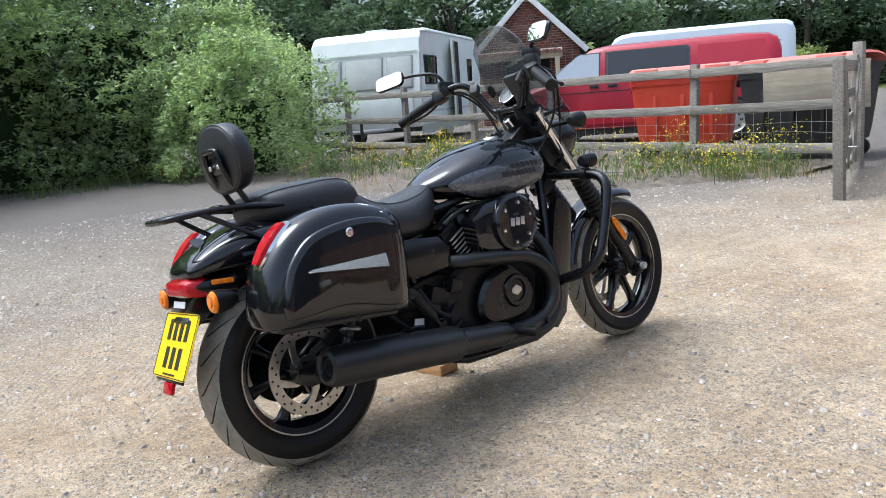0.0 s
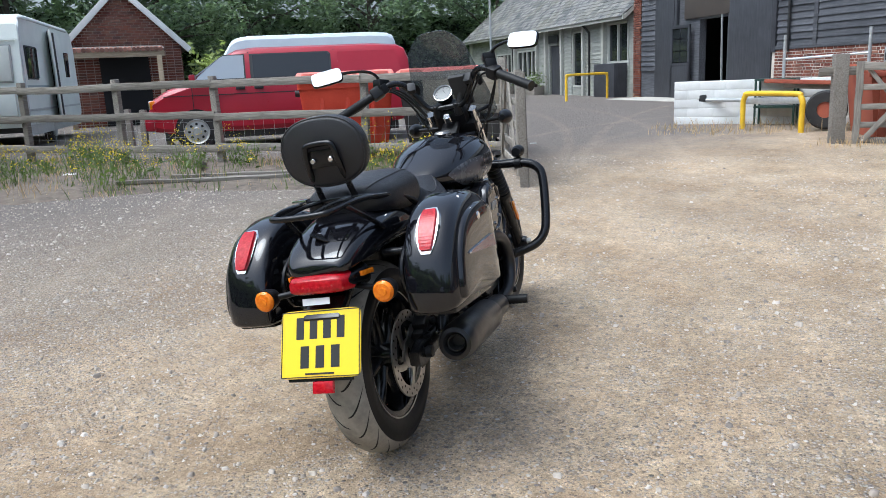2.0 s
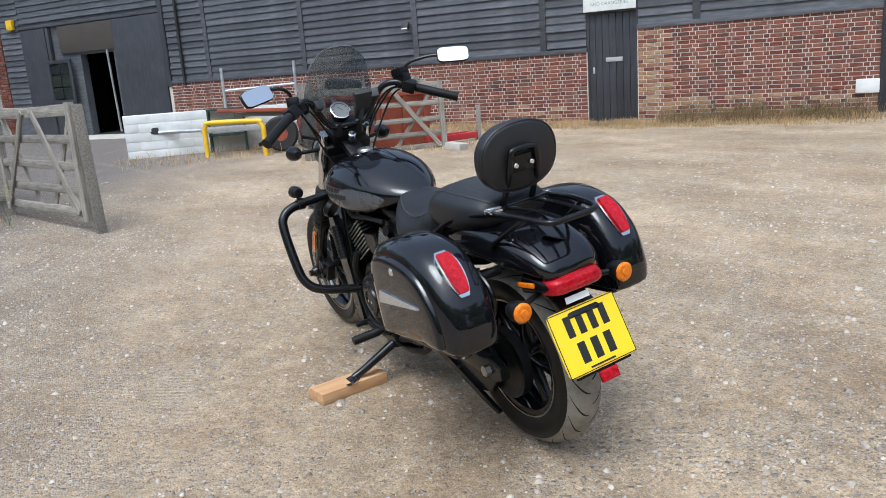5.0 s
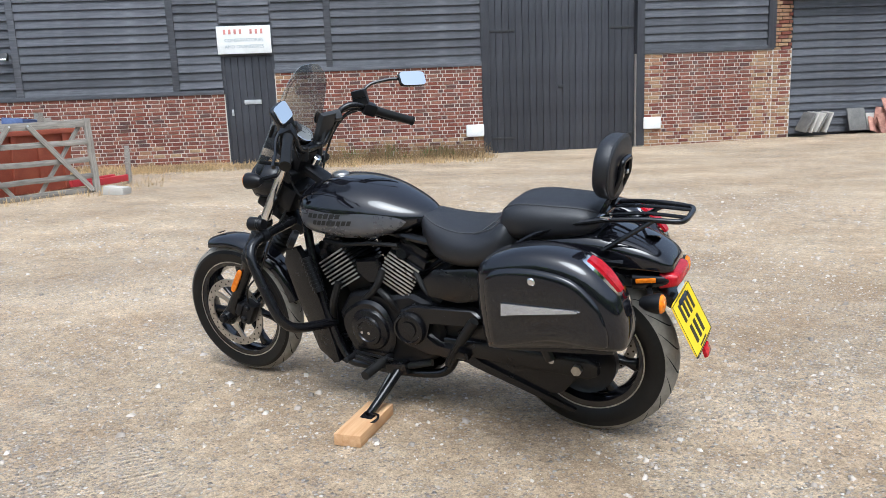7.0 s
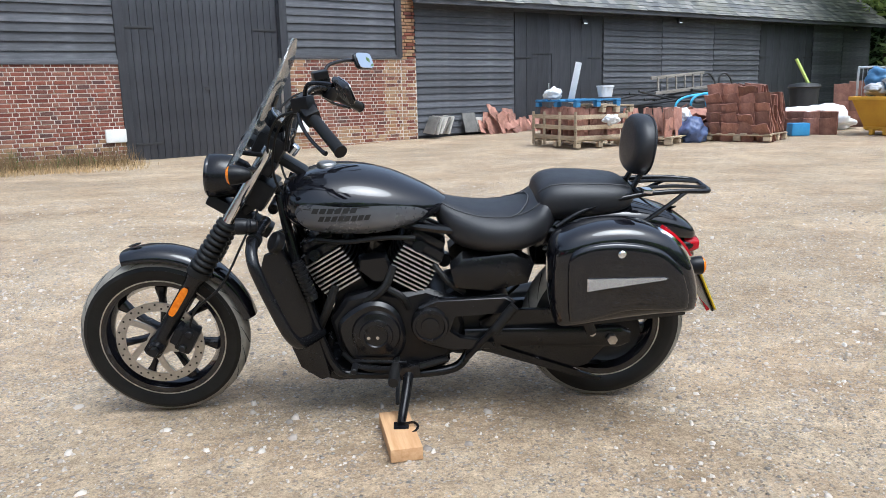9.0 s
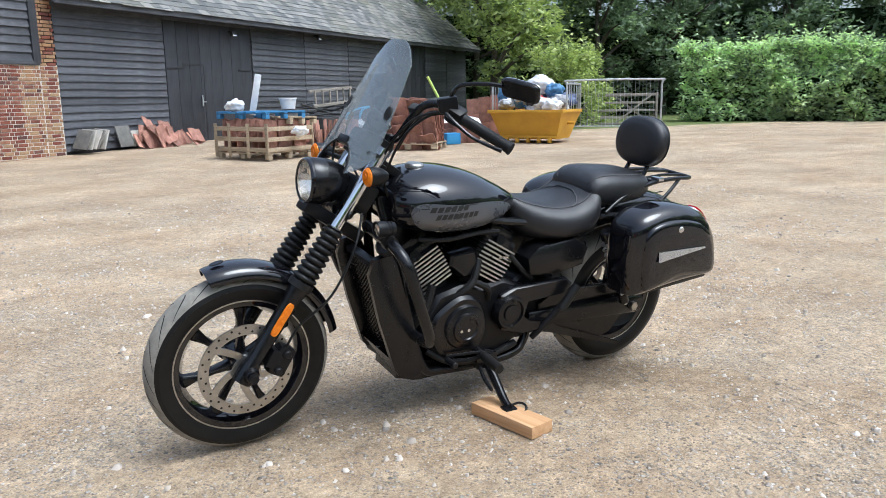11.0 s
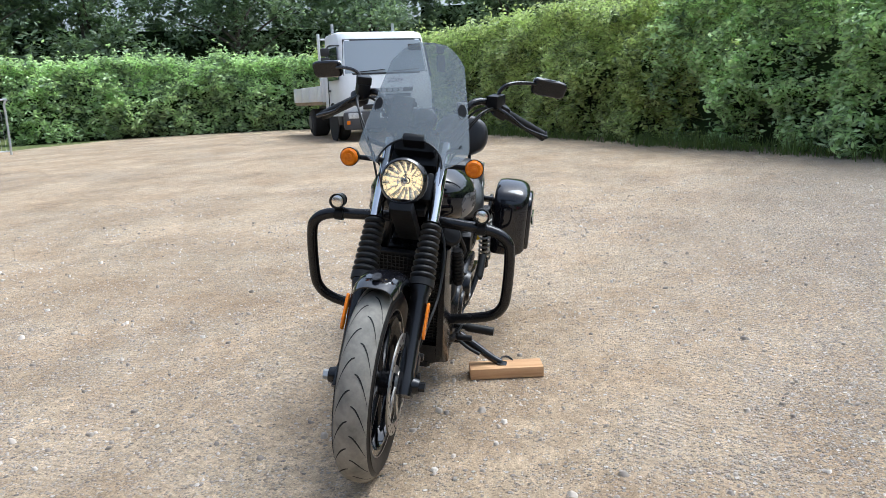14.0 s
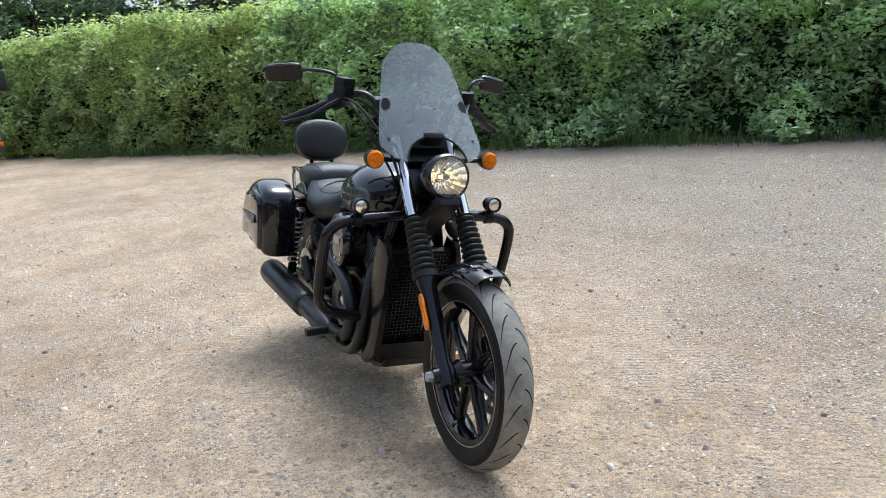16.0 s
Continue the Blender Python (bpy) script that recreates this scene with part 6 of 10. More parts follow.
def cylinder(name, base, tilt, label):
    """A finned barrel and head; tilt leans it ahead of upright, in degrees."""
    M = at(base[0], 0, base[1], 0, tilt)
    bm = box(bmesh.new(), (0.125, 0.135, 0.22), M @ at(0, 0, 0.10), 0.03)
    root = bp(name, bm, MATT, label)
    for k in range(9):
        h = 0.078 + 0.0152 * k
        l, w = 0.172 - 0.003 * abs(k - 4), 0.224
        bm = slab(bmesh.new(), ellipse(l / 2, w / 2, 28, 5.0), 0.0065, M @ at(0, 0, h))
        f = bp("fin", bm, MATT, "", root)
        for s in (1, -1):
            bp("fin_edge", box(bmesh.new(), (l * 0.84, 0.004, 0.0062), M @ at(0, s * (w / 2 + 0.0005), h + 0.0033), 0.001), FIN_EDGE, "bright machined fin edge", f)
    bm = bmesh.new()
    box(bm, (0.15, 0.19, 0.055), M @ at(0, 0, 0.212), 0.016)
    box(bm, (0.125, 0.165, 0.045), M @ at(0, 0, 0.248), 0.02)
    for s in (1, -1):
        rod(bm, M @ Vector((0.02, s * 0.08, 0.215)), M @ Vector((0.02, s * 0.115, 0.225)), 0.02, n=12)
        for x in (-0.045, 0.045):
            rod(bm, M @ Vector((x, s * 0.065, 0.265)), M @ Vector((x, s * 0.065, 0.275)), 0.008, n=6)
    bp("cylinder_head", bm, SATIN, "", root)
    return root


front_cyl = cylinder("front_cylinder", (0.862, 0.42), 30, "finned black front cylinder with bright fin edges")
rear_cyl = cylinder("rear_cylinder", (0.742, 0.42), -30, "finned black rear cylinder with bright fin edges")

bm = bmesh.new()
case = [(0.955, 0.37), (0.93, 0.26), (0.87, 0.20), (0.62, 0.19), (0.53, 0.24), (0.50, 0.34), (0.53, 0.44), (0.62, 0.475), (0.72, 0.46), (0.80, 0.475), (0.90, 0.45)]
XZ = Matrix(((1, 0, 0, 0), (0, 0, 1, 0), (0, 1, 0, 0), (0, 0, 0, 1)))
slab(bm, case, 0.25, Matrix.Translation((0, -0.125, 0)) @ XZ, bevel=0.015)
bp("crankcase", bm, MATT, "satin black crankcase")
bm = bmesh.new()
lathe(bm, [(0.105, 0.0), (0.105, 0.02), (0.094, 0.036), (0.07, 0.042), (0.066, 0.05), (0.05, 0.052), (0.046, 0.047), (0, 0.046)], 40, at(0.80, 0.122, 0.332, -90) @ Matrix.Diagonal((0.82, 0.82, 1, 1)))
slab(bm, smooth_outline([(0.90, 0.40), (0.93, 0.35), (0.91, 0.27), (0.86, 0.22), (0.75, 0.22), (0.70, 0.30), (0.73, 0.41), (0.81, 0.445)]), 0.03, Matrix.Translation((0, 0.118, 0)) @ XZ, bevel=0.012)
stator = bp("stator_cover", bm, SATIN, "round black engine side cover")
for k in range(2):
    bp("bolt", rod(bmesh.new(), (0.795 + 0.03 * k, 0.16, 0.325), (0.795 + 0.03 * k, 0.171, 0.325), 0.006, n=8), CHROME, "", stator)
bm = bmesh.new()
lathe(bm, [(0.074, 0.0), (0.074, 0.03), (0.068, 0.042), (0.058, 0.044), (0.055, 0.036), (0.036, 0.036), (0.034, 0.042), (0, 0.043)], 36, at(0.618, 0.135, 0.362, -90) @ Matrix.Diagonal((0.86, 0.86, 1, 1)))
slab(bm, [(0.665, 0.35), (0.655, 0.425), (0.60, 0.45), (0.36, 0.455), (0.33, 0.43), (0.36, 0.40), (0.54, 0.395), (0.56, 0.33), (0.52, 0.30), (0.40, 0.285), (0.40, 0.262), (0.56, 0.262), (0.64, 0.29)], 0.035, Matrix.Translation((0, 0.125, 0)) @ XZ, bevel=0.008)
bp("belt_cover", bm, SATIN, "satin black drive belt cover")
bm = bmesh.new()
lathe(bm, [(0.077, 0.0), (0.077, 0.022), (0.066, 0.034), (0.05, 0.034), (0.047, 0.028), (0, 0.03)], 36, at(0.795, -0.14, 0.352, 90) @ Matrix.Diagonal((0.8, 0.8, 1, 1)))
slab(bm, smooth_outline([(0.885, 0.36), (0.875, 0.29), (0.82, 0.255), (0.69, 0.255), (0.63, 0.29), (0.635, 0.36), (0.69, 0.42), (0.80, 0.438)]), 0.04, Matrix.Translation((0, -0.165, 0)) @ XZ, bevel=0.014)
clutch = bp("clutch_cover", bm, SATIN, "black clutch cover")
bp("emblem", slab(bmesh.new(), [(-0.022, -0.006), (0, -0.018), (0.022, -0.006), (0.022, 0.006), (0, 0.018), (-0.022, 0.006)], 0.003, at(0.795, -0.169, 0.352, 90)), FIN_EDGE, "plain shield-shaped emblem", clutch)
# air cleaner drum
bm = bmesh.new()
AC = at(0.815, -0.135, 0.585, 90)
lathe(bm, [(0.0, -0.02), (0.085, -0.02), (0.098, 0.0), (0.102, 0.05), (0.098, 0.066), (0.088, 0.072), (0.083, 0.066), (0, 0.068)], 44, AC)
rings = [[(x, y, z) for x, z in ((0.80, 0.675), (0.70, 0.665), (0.64, 0.62), (0.65, 0.53), (0.73, 0.495), (0.82, 0.49))] for y in (-0.115, -0.165, -0.178)]
rings.append([(0.74 + (x - 0.74) * 0.82, -0.186, 0.585 + (z - 0.585) * 0.8) for x, _, z in rings[-1]])
loft(bm, rings)
air = bp("air_cleaner", bm, GLOSS, "round gloss black air cleaner")
for k in range(6):
    a = math.pi / 3 * k + 0.3
    bp("bolt", lathe(bmesh.new(), [(0, 0.073), (0.0065, 0.072), (0.0065, 0.064)], 10, AC @ at(0.068 * math.cos(a), 0.068 * math.sin(a), 0)), CHROME, "", air)
bm = bmesh.new()
for k, w in enumerate((0.018, 0.018, 0.018)):
    box(bm, (w, 0.028, 0.003), AC @ at(-0.022 + 0.024 * k, 0.002, 0.069, 0, 0, -12), 0.001)
bp("emblem", bm, FIN_EDGE, "three plain bright bars", air)
# intake cover and hoses on the left side
bm = slab(bmesh.new(), [(0.755, 0.60), (0.85, 0.59), (0.855, 0.55), (0.80, 0.50), (0.755, 0.505), (0.74, 0.55)], 0.06, Matrix.Translation((0, 0.06, 0)) @ XZ, bevel=0.01)
bp("intake_cover", bm, SATIN)
HOSES = [([(0.86, 0.1, 0.42), (0.80, 0.13, 0.46), (0.76, 0.13, 0.50), (0.735, 0.11, 0.56)], 0.014), ([(1.0, 0.1, 0.33), (0.96, 0.14, 0.42), (0.93, 0.13, 0.5)], 0.015), ([(0.69, 0.12, 0.41), (0.71, 0.14, 0.46), (0.77, 0.12, 0.49)], 0.012), ([(0.98, 0.11, 0.66), (0.88, 0.13, 0.655), (0.76, 0.13, 0.665), (0.66, 0.11, 0.655)], 0.009),
         ([(0.98, -0.11, 0.66), (0.86, -0.12, 0.672), (0.66, -0.12, 0.66), (0.56, -0.12, 0.62)], 0.008), ([(0.56, -0.12, 0.36), (0.50, -0.15, 0.33), (0.44, -0.15, 0.37), (0.40, -0.14, 0.44)], 0.008), ([(0.58, -0.12, 0.30), (0.47, -0.16, 0.28), (0.36, -0.15, 0.31), (0.28, -0.14, 0.38)], 0.007),
         ([(0.5, 0.12, 0.46), (0.55, 0.13, 0.5), (0.6, 0.11, 0.56)], 0.01), ([(0.92, 0.10, 0.24), (0.84, 0.14, 0.2), (0.7, 0.14, 0.19), (0.56, 0.13, 0.22)], 0.013)]
for pts, r in HOSES:
    bp("hose", tube(bmesh.new(), pts, r, 8), RUBBER)
for x, y, z, sx, sy, sz in ((0.49, -0.11, 0.40, 0.09, 0.05, 0.06), (0.44, -0.12, 0.34, 0.05, 0.05, 0.09), (0.55, -0.13, 0.42, 0.05, 0.04, 0.05), (0.35, -0.11, 0.42, 0.1, 0.06, 0.08), (0.93, -0.1, 0.44, 0.06, 0.06, 0.06)):
    bp("starter_part", box(bmesh.new(), (sx, sy, sz), at(x, y, z, 12, 17, 9), 0.01), MATT)
bm = box(bmesh.new(), (0.035, 0.004, 0.02), at(0.36, -0.172, 0.345, 5, 10))
bp("sticker", bm, WHITE_BAG)

# ---- frame ----
bm = bmesh.new()
for s in (1, -1):
    tube(bm, [(1.10, 0.05 * s, 0.80), (1.06, 0.1 * s, 0.60), (1.01, 0.125 * s, 0.38), (0.95, 0.125 * s, 0.2), (0.86, 0.12 * s, 0.165), (0.6, 0.12 * s, 0.165), (0.50, 0.10 * s, 0.2), (0.46, 0.08 * s, 0.34), (0.42, 0.08 * s, 0.48), (0.36, 0.10 * s, 0.62)], 0.017, 10)
    tube(bm, [(1.08, 0.04 * s, 0.84), (0.8, 0.07 * s, 0.72), (0.5, 0.1 * s, 0.67), (0.2, 0.12 * s, 0.67), (-0.15, 0.11 * s, 0.65)], 0.015, 8)
bp("frame", bm, SATIN, "black tubular frame")
# black filler added to close a see-through gap behind the crankcase
bp("gearbox_case", slab(bmesh.new(), smooth_outline([(0.56, 0.24), (0.57, 0.44), (0.48, 0.47), (0.38, 0.44), (0.33, 0.36), (0.37, 0.26), (0.46, 0.22)]), 0.2, Matrix.Translation((0, -0.1, 0)) @ XZ, bevel=0.012), MATT)
# radiator with mesh and shroud
RAD = at(1.075, 0.0, 0.415, 0, 16)
bm = bmesh.new()
for s in (1, -1):
    rings = []
    for z, d, w, x in ((-0.26, 0.02, 0.05, -0.02), (-0.2, 0.045, 0.045, 0.0), (0.0, 0.055, 0.036, 0.0), (0.17, 0.05, 0.032, 0.0), (0.215, 0.03, 0.03, -0.01)):
        rings.append([RAD @ Vector((x + ex * d, s * (0.128 + ey * w * 0.5), z)) for ex, ey in ((1, -0.6), (1, 0.5), (0.4, 1), (-1, 1), (-1, -1), (0.6, -1))])
    loft(bm, rings)
rings = [[RAD @ Vector((0.045 + dx, y * k, -0.19 + z)) for y, z, dx in ((-0.13, 0.03, 0), (0.13, 0.03, 0), (0.125, -0.045, -0.012), (0.08, -0.082, -0.04), (-0.08, -0.082, -0.04), (-0.125, -0.045, -0.012))] for k in (1,)]
rings.append([(p.x - 0.09, p.y, p.z) for p in rings[0]])
loft(bm, rings)
shroud = bp("radiator_shroud", bm, SATIN, "satin black radiator shroud")
bp("radiator", box(bmesh.new(), (0.03, 0.235, 0.36), RAD @ at(0.0, 0, 0.005), 0.004), MATT, "black radiator core", shroud)
bm = bmesh.new()
for k in range(26):
    box(bm, (0.004, 0.232, 0.0025), RAD @ at(0.019, 0, -0.165 + 0.0135 * k))
for k in range(17):
    box(bm, (0.004, 0.0022, 0.35), RAD @ at(0.021, -0.112 + 0.014 * k, 0.005))
bp("mesh_guard", bm, SATIN, "fine black mesh", shroud)
bm = rod(bmesh.new(), (1.045, 0.155, 0.60), (1.0, 0.165, 0.47), 0.018, n=12)
for k in range(9):
    rod(bm, Vector((1.043, 0.156, 0.595)).lerp(Vector((1.002, 0.165, 0.475)), k / 9), Vector((1.043, 0.156, 0.595)).lerp(Vector((1.002, 0.165, 0.475)), (k + 0.5) / 9), 0.022, n=12)
bp("coil", bm, MATT)
bp("horn", lathe(bmesh.new(), [(0, 0.0), (0.036, 0.0), (0.038, 0.02), (0.03, 0.028), (0, 0.03)], 20, at(1.10, 0.13, 0.655, 0, 60, 30)), MATT)
bp("belly_pan", slab(bmesh.new(), [(1.03, 0.15), (0.95, 0.125), (0.6, 0.135), (0.55, 0.19), (0.9, 0.2), (1.02, 0.22)], 0.18, Matrix.Translation((0, -0.09, 0)) @ XZ, bevel=0.01), SATIN)

# ---- crash bars with spot lamps ----
for s in (1, -1):
    bm = bmesh.new()
    tube(bm, [(1.15, 0.07 * s, 0.715), (1.155, 0.16 * s, 0.71), (1.155, 0.27 * s, 0.702), (1.148, 0.325 * s, 0.675), (1.13, 0.343 * s, 0.62), (1.075, 0.343 * s, 0.47), (1.05, 0.33 * s, 0.41), (1.03, 0.29 * s, 0.372), (1.01, 0.2 * s, 0.345), (0.99, 0.11 * s, 0.325)], 0.0185, 14)
    bar = bp("crash_bar", bm, SATIN, "satin black tubular crash bar")
    M = at(1.185, 0.242 * s, 0.752, 0, 90)
    lamp = bp("spot_lamp", lathe(bmesh.new(), [(0, -0.045), (0.018, -0.043), (0.023, -0.03), (0.021, -0.026), (0.024, -0.02), (0.022, -0.016), (0.025, -0.008), (0.026, 0.018), (0.023, 0.018)], 24, M), MATT, "small round black spot lamp on the crash bar")
    bp("lens", lathe(bmesh.new(), [(0.023, 0.012), (0.018, 0.015), (0, 0.016)], 20, M), REFLECTOR, "clear ribbed lens", lamp)
    bp("clamp", lathe(bmesh.new(), [(0.0185, -0.014), (0.0235, -0.014), (0.0235, 0.014), (0.0185, 0.014)], 16, at(1.155, 0.242 * s, 0.705, 90), closed=True), MATT, "", lamp)
    bp("neck", rod(bmesh.new(), (1.158, 0.242 * s, 0.72), (1.175, 0.242 * s, 0.745), 0.008), MATT, "", lamp)

# ---- exhaust ----
bm = bmesh.new()
tube(bm, [(0.56, -0.09, 0.50), (0.56, -0.14, 0.495), (0.66, -0.172, 0.487), (0.80, -0.185, 0.47), (0.90, -0.19, 0.432), (0.955, -0.19, 0.36), (0.94, -0.19, 0.28), (0.87, -0.19, 0.235), (0.75, -0.19, 0.222), (0.62, -0.195, 0.23)], 0.0245, 14)
tube(bm, [(0.93, -0.08, 0.53), (0.985, -0.12, 0.50), (1.01, -0.15, 0.40), (0.995, -0.165, 0.28), (0.93, -0.17, 0.2), (0.8, -0.175, 0.185), (0.66, -0.185, 0.2)], 0.022, 12)
pipe = bp("exhaust_pipe", bm, EXHAUST, "matt black exhaust pipes")
m, l = aim((0.72, -0.195, 0.222), (-0.035, -0.258, 0.318))
bm = lathe(bmesh.new(), [(0.024, 0.0), (0.036, 0.03), (0.041, 0.06), (0.043, 0.26), (0.05, 0.265), (0.056, 0.28), (0.058, l - 0.06), (0.055, l - 0.02), (0.048, l), (0.036, l + 0.004), (0.030, l - 0.004), (0.028, l - 0.05), (0.0, l - 0.05)], 36, m)
muff = bp("silencer", bm, EXHAUST, "long matt black silencer")
bp("end_ring", lathe(bmesh.new(), [(0.016, l - 0.04), (0.022, l - 0.012), (0.026, l - 0.012), (0.026, l - 0.045)], 24, m), GROOVE, "", muff)
bp("bolt", rod(bmesh.new(), m @ Vector((0, 0.0, l - 0.1)) + Vector((0, -0.05, 0.01)), m @ Vector((0, 0, l - 0.1)) + Vector((0, -0.056, 0.011)), 0.005, n=8), CHROME, "", muff)

# ---- swing arm, shocks, belt ----
for s in (1, -1):
    bm = bmesh.new()
    rings = [[(x, s * (y + ey * 0.016), z + ez * h) for ey, ez in ((-1, -0.8), (-0.7, -1), (0.7, -1), (1, -0.8), (1, 0.8), (0.7, 1), (-0.7, 1), (-1, 0.8))] for x, y, z, h in ((0.50, 0.115, 0.295, 0.03), (0.35, 0.12, 0.295, 0.032), (0.12, 0.135, 0.292, 0.034), (-0.03, 0.137, 0.288, 0.036), (-0.065, 0.137, 0.288, 0.02))]
    loft(bm, rings)
    arm = bp("swing_arm", bm, SATIN, "satin black swing arm")
    bp("axle_nut", rod(bmesh.new(), (0, s * 0.14, AX_R[1]), (0, s * 0.172, AX_R[1]), 0.018, n=6), STEEL if s > 0 else MATT, "", arm)
    # shock absorber with coil spring
    a, b = Vector((0.215, 0.178 * s, 0.63)), Vector((0.075, 0.185 * s, 0.325))
    bm = rod(bmesh.new(), a, b, 0.013, n=12)
    rod(bm, a, a.lerp(b, 0.12), 0.024, n=14, bevel=0.004), rod(bm, a.lerp(b, 0.86), b, 0.02, n=14, bevel=0.004)
    shock = bp("shock_absorber", bm, SATIN, "black coil-over rear shock absorber")
    m, l = aim(a.lerp(b, 0.1), a.lerp(b, 0.84))
    coil = [m @ Vector((0.026 * math.cos(t * 0.55), 0.026 * math.sin(t * 0.55), l * t / 110)) for t in range(111)]
    bp("spring", tube(bmesh.new(), coil, 0.0048, 6, smooth=False), STEEL, "", shock)
    bp("bolt", rod(bmesh.new(), (b.x, s * 0.165, b.z), (b.x, s * 0.195, b.z), 0.011, n=10, bevel=0.002), CHROME, "", shock)
bm = slab(bmesh.new(), [(0.40, 0.275), (0.45, 0.265), (0.40, 0.232), (0.1, 0.13), (0.03, 0.112), (0.02, 0.122), (0.10, 0.152), (0.36, 0.25)], 0.014, Matrix.Translation((0, 0.118, 0)) @ XZ, bevel=0.003)
bp("belt_guard", bm, SATIN, "black lower belt guard")
bm = slab(bmesh.new(), [(0.45, 0.35), (0.38, 0.39), (0.12, 0.385), (0.04, 0.36), (0.0, 0.25), (0.07, 0.17), (0.12, 0.157), (0.44, 0.235)], 0.02, Matrix.Translation((0, 0.098, 0)) @ XZ, bevel=0.004)
guard = bp("belt_side_plate", bm, SATIN)
for k in range(4):
    bp("bolt", rod(bmesh.new(), (0.09 + 0.08 * k, 0.117, 0.255 + 0.008 * k), (0.09 + 0.08 * k, 0.123, 0.255 + 0.008 * k), 0.005, n=8), CHROME, "", guard)
bp("belt_pulley", lathe(bmesh.new(), [(0.02, -0.012), (0.105, -0.012), (0.112, -0.016), (0.112, 0.016), (0.105, 0.012), (0.09, 0.004), (0.03, 0.006), (0.02, 0.012)], 40, at(0, 0.085, AX_R[1], -90), closed=True), MATT, "", rear_wheel)

# ---- foot controls and side stand ----
for s in (1, -1):
    fwd = bmesh.new()
    rod(fwd, (0.735, 0.13 * s, 0.228), (0.738, 0.19 * s, 0.226), 0.011, n=10)
    peg = bp("foot_peg", fwd, MATT, "black rubber foot peg")
    prof = [(0, 0), (0.015, 0)] + [(0.0165 + (0.002 if k % 2 else 0), 0.006 + 0.1 * k / 14) for k in range(15)] + [(0.017, 0.112), (0, 0.112)]
    m, _ = aim((0.738, 0.185 * s, 0.226), (0.744, 0.30 * s, 0.222))
    bp("rubber", lathe(bmesh.new(), prof, 14, m), RUBBER, "", peg)
    lever = bmesh.new()
    tube(lever, [(0.73, 0.15 * s, 0.2), (0.80, 0.165 * s, 0.205), (0.875, 0.175 * s, 0.225)], 0.008, 8)
    rod(lever, (0.875, 0.165 * s, 0.225), (0.877, 0.225 * s, 0.228), 0.0115, n=10, bevel=0.003)
    bp("gear_lever" if s > 0 else "brake_pedal", lever, MATT)
    pm = bmesh.new()
    tube(pm, [(0.49, 0.14 * s, 0.23), (0.45, 0.165 * s, 0.29), (0.39, 0.185 * s, 0.37)], 0.012, 8)
    prof = [(0, 0), (0.015, 0)] + [(0.0165 + (0.002 if k % 2 else 0), 0.006 + 0.1 * k / 14) for k in range(15)] + [(0.017, 0.112), (0, 0.112)]
    m, _ = aim((0.405, 0.19 * s, 0.345), (0.325, 0.195 * s, 0.455))
    peg = bp("pillion_peg", pm, MATT, "folded black pillion peg")
    bp("rubber", lathe(bmesh.new(), prof, 14, m), RUBBER, "", peg)
bm = bmesh.new()
box(bm, (0.09, 0.05, 0.05), at(0.70, 0.14, 0.185, 0, 10), 0.01)
tube(bm, [(0.695, 0.15, 0.18), (0.705, 0.22, 0.145), (0.718, 0.30, 0.105), (0.722, 0.338, 0.092)], lambda t: 0.018 - 0.004 * t, 10)
box(bm, (0.05, 0.06, 0.008), at(0.722, 0.352, 0.087, -7), 0.003)
stand = bp("side_stand", bm, SATIN, "black side stand swung out on a wood block")
bp("stand_loop", tube(bmesh.new(), [(0.71, 0.335, 0.094), (0.68, 0.34, 0.1), (0.668, 0.365, 0.098), (0.69, 0.385, 0.088), (0.735, 0.38, 0.086)], 0.0045, 6), SATIN, "", stand)
bp("stand_spring", tube(bmesh.new(), [(0.73, 0.16, 0.165), (0.735, 0.2, 0.14), (0.735, 0.25, 0.118)], 0.007, 8), MATT, "", stand)
bp("shift_rod", rod(bmesh.new(), (0.88, 0.165, 0.24), (0.70, 0.17, 0.23), 0.005, n=8), MATT)

# ---- the wood under the stand ----
block = finish(box(bmesh.new(), (0.10, 0.29, 0.042), None, 0.003), BLOCK_WOOD, "wood_block")
block.matrix_basis = at(0.706, 0.345, 0.021, 0, 0, 13)
tagged(block, "short fresh-sawn pine block under the side stand", "wood block")

# ---- fence, gate post and open gate ----
def plank_mesh(l, h, d, seed):
    bm = bmesh.new()
    rng = random.Random(seed)
    n = 6
    rings = []
    for k in range(n + 1):
        x, w = -l / 2 + l * k / n, rng.uniform(-0.006, 0.006)
        rings.append([(x, ey * d / 2, w + ez * h / 2) for ey, ez in ((-1, -0.85), (-0.8, -1), (0.8, -1), (1, -0.85), (1, 0.85), (0.8, 1), (-0.8, 1), (-1, 0.85))])
    loft(bm, rings)
    return bm


def between(p, q, z0=None, z1=None):
    """The pose half way from p to q whose x axis runs from one to the other."""
    p, q = Vector(p), Vector(q)
    d = q - p
    return Matrix.Translation((p + q) / 2) @ d.to_track_quat("X", "Z").to_matrix().to_4x4(), d.length


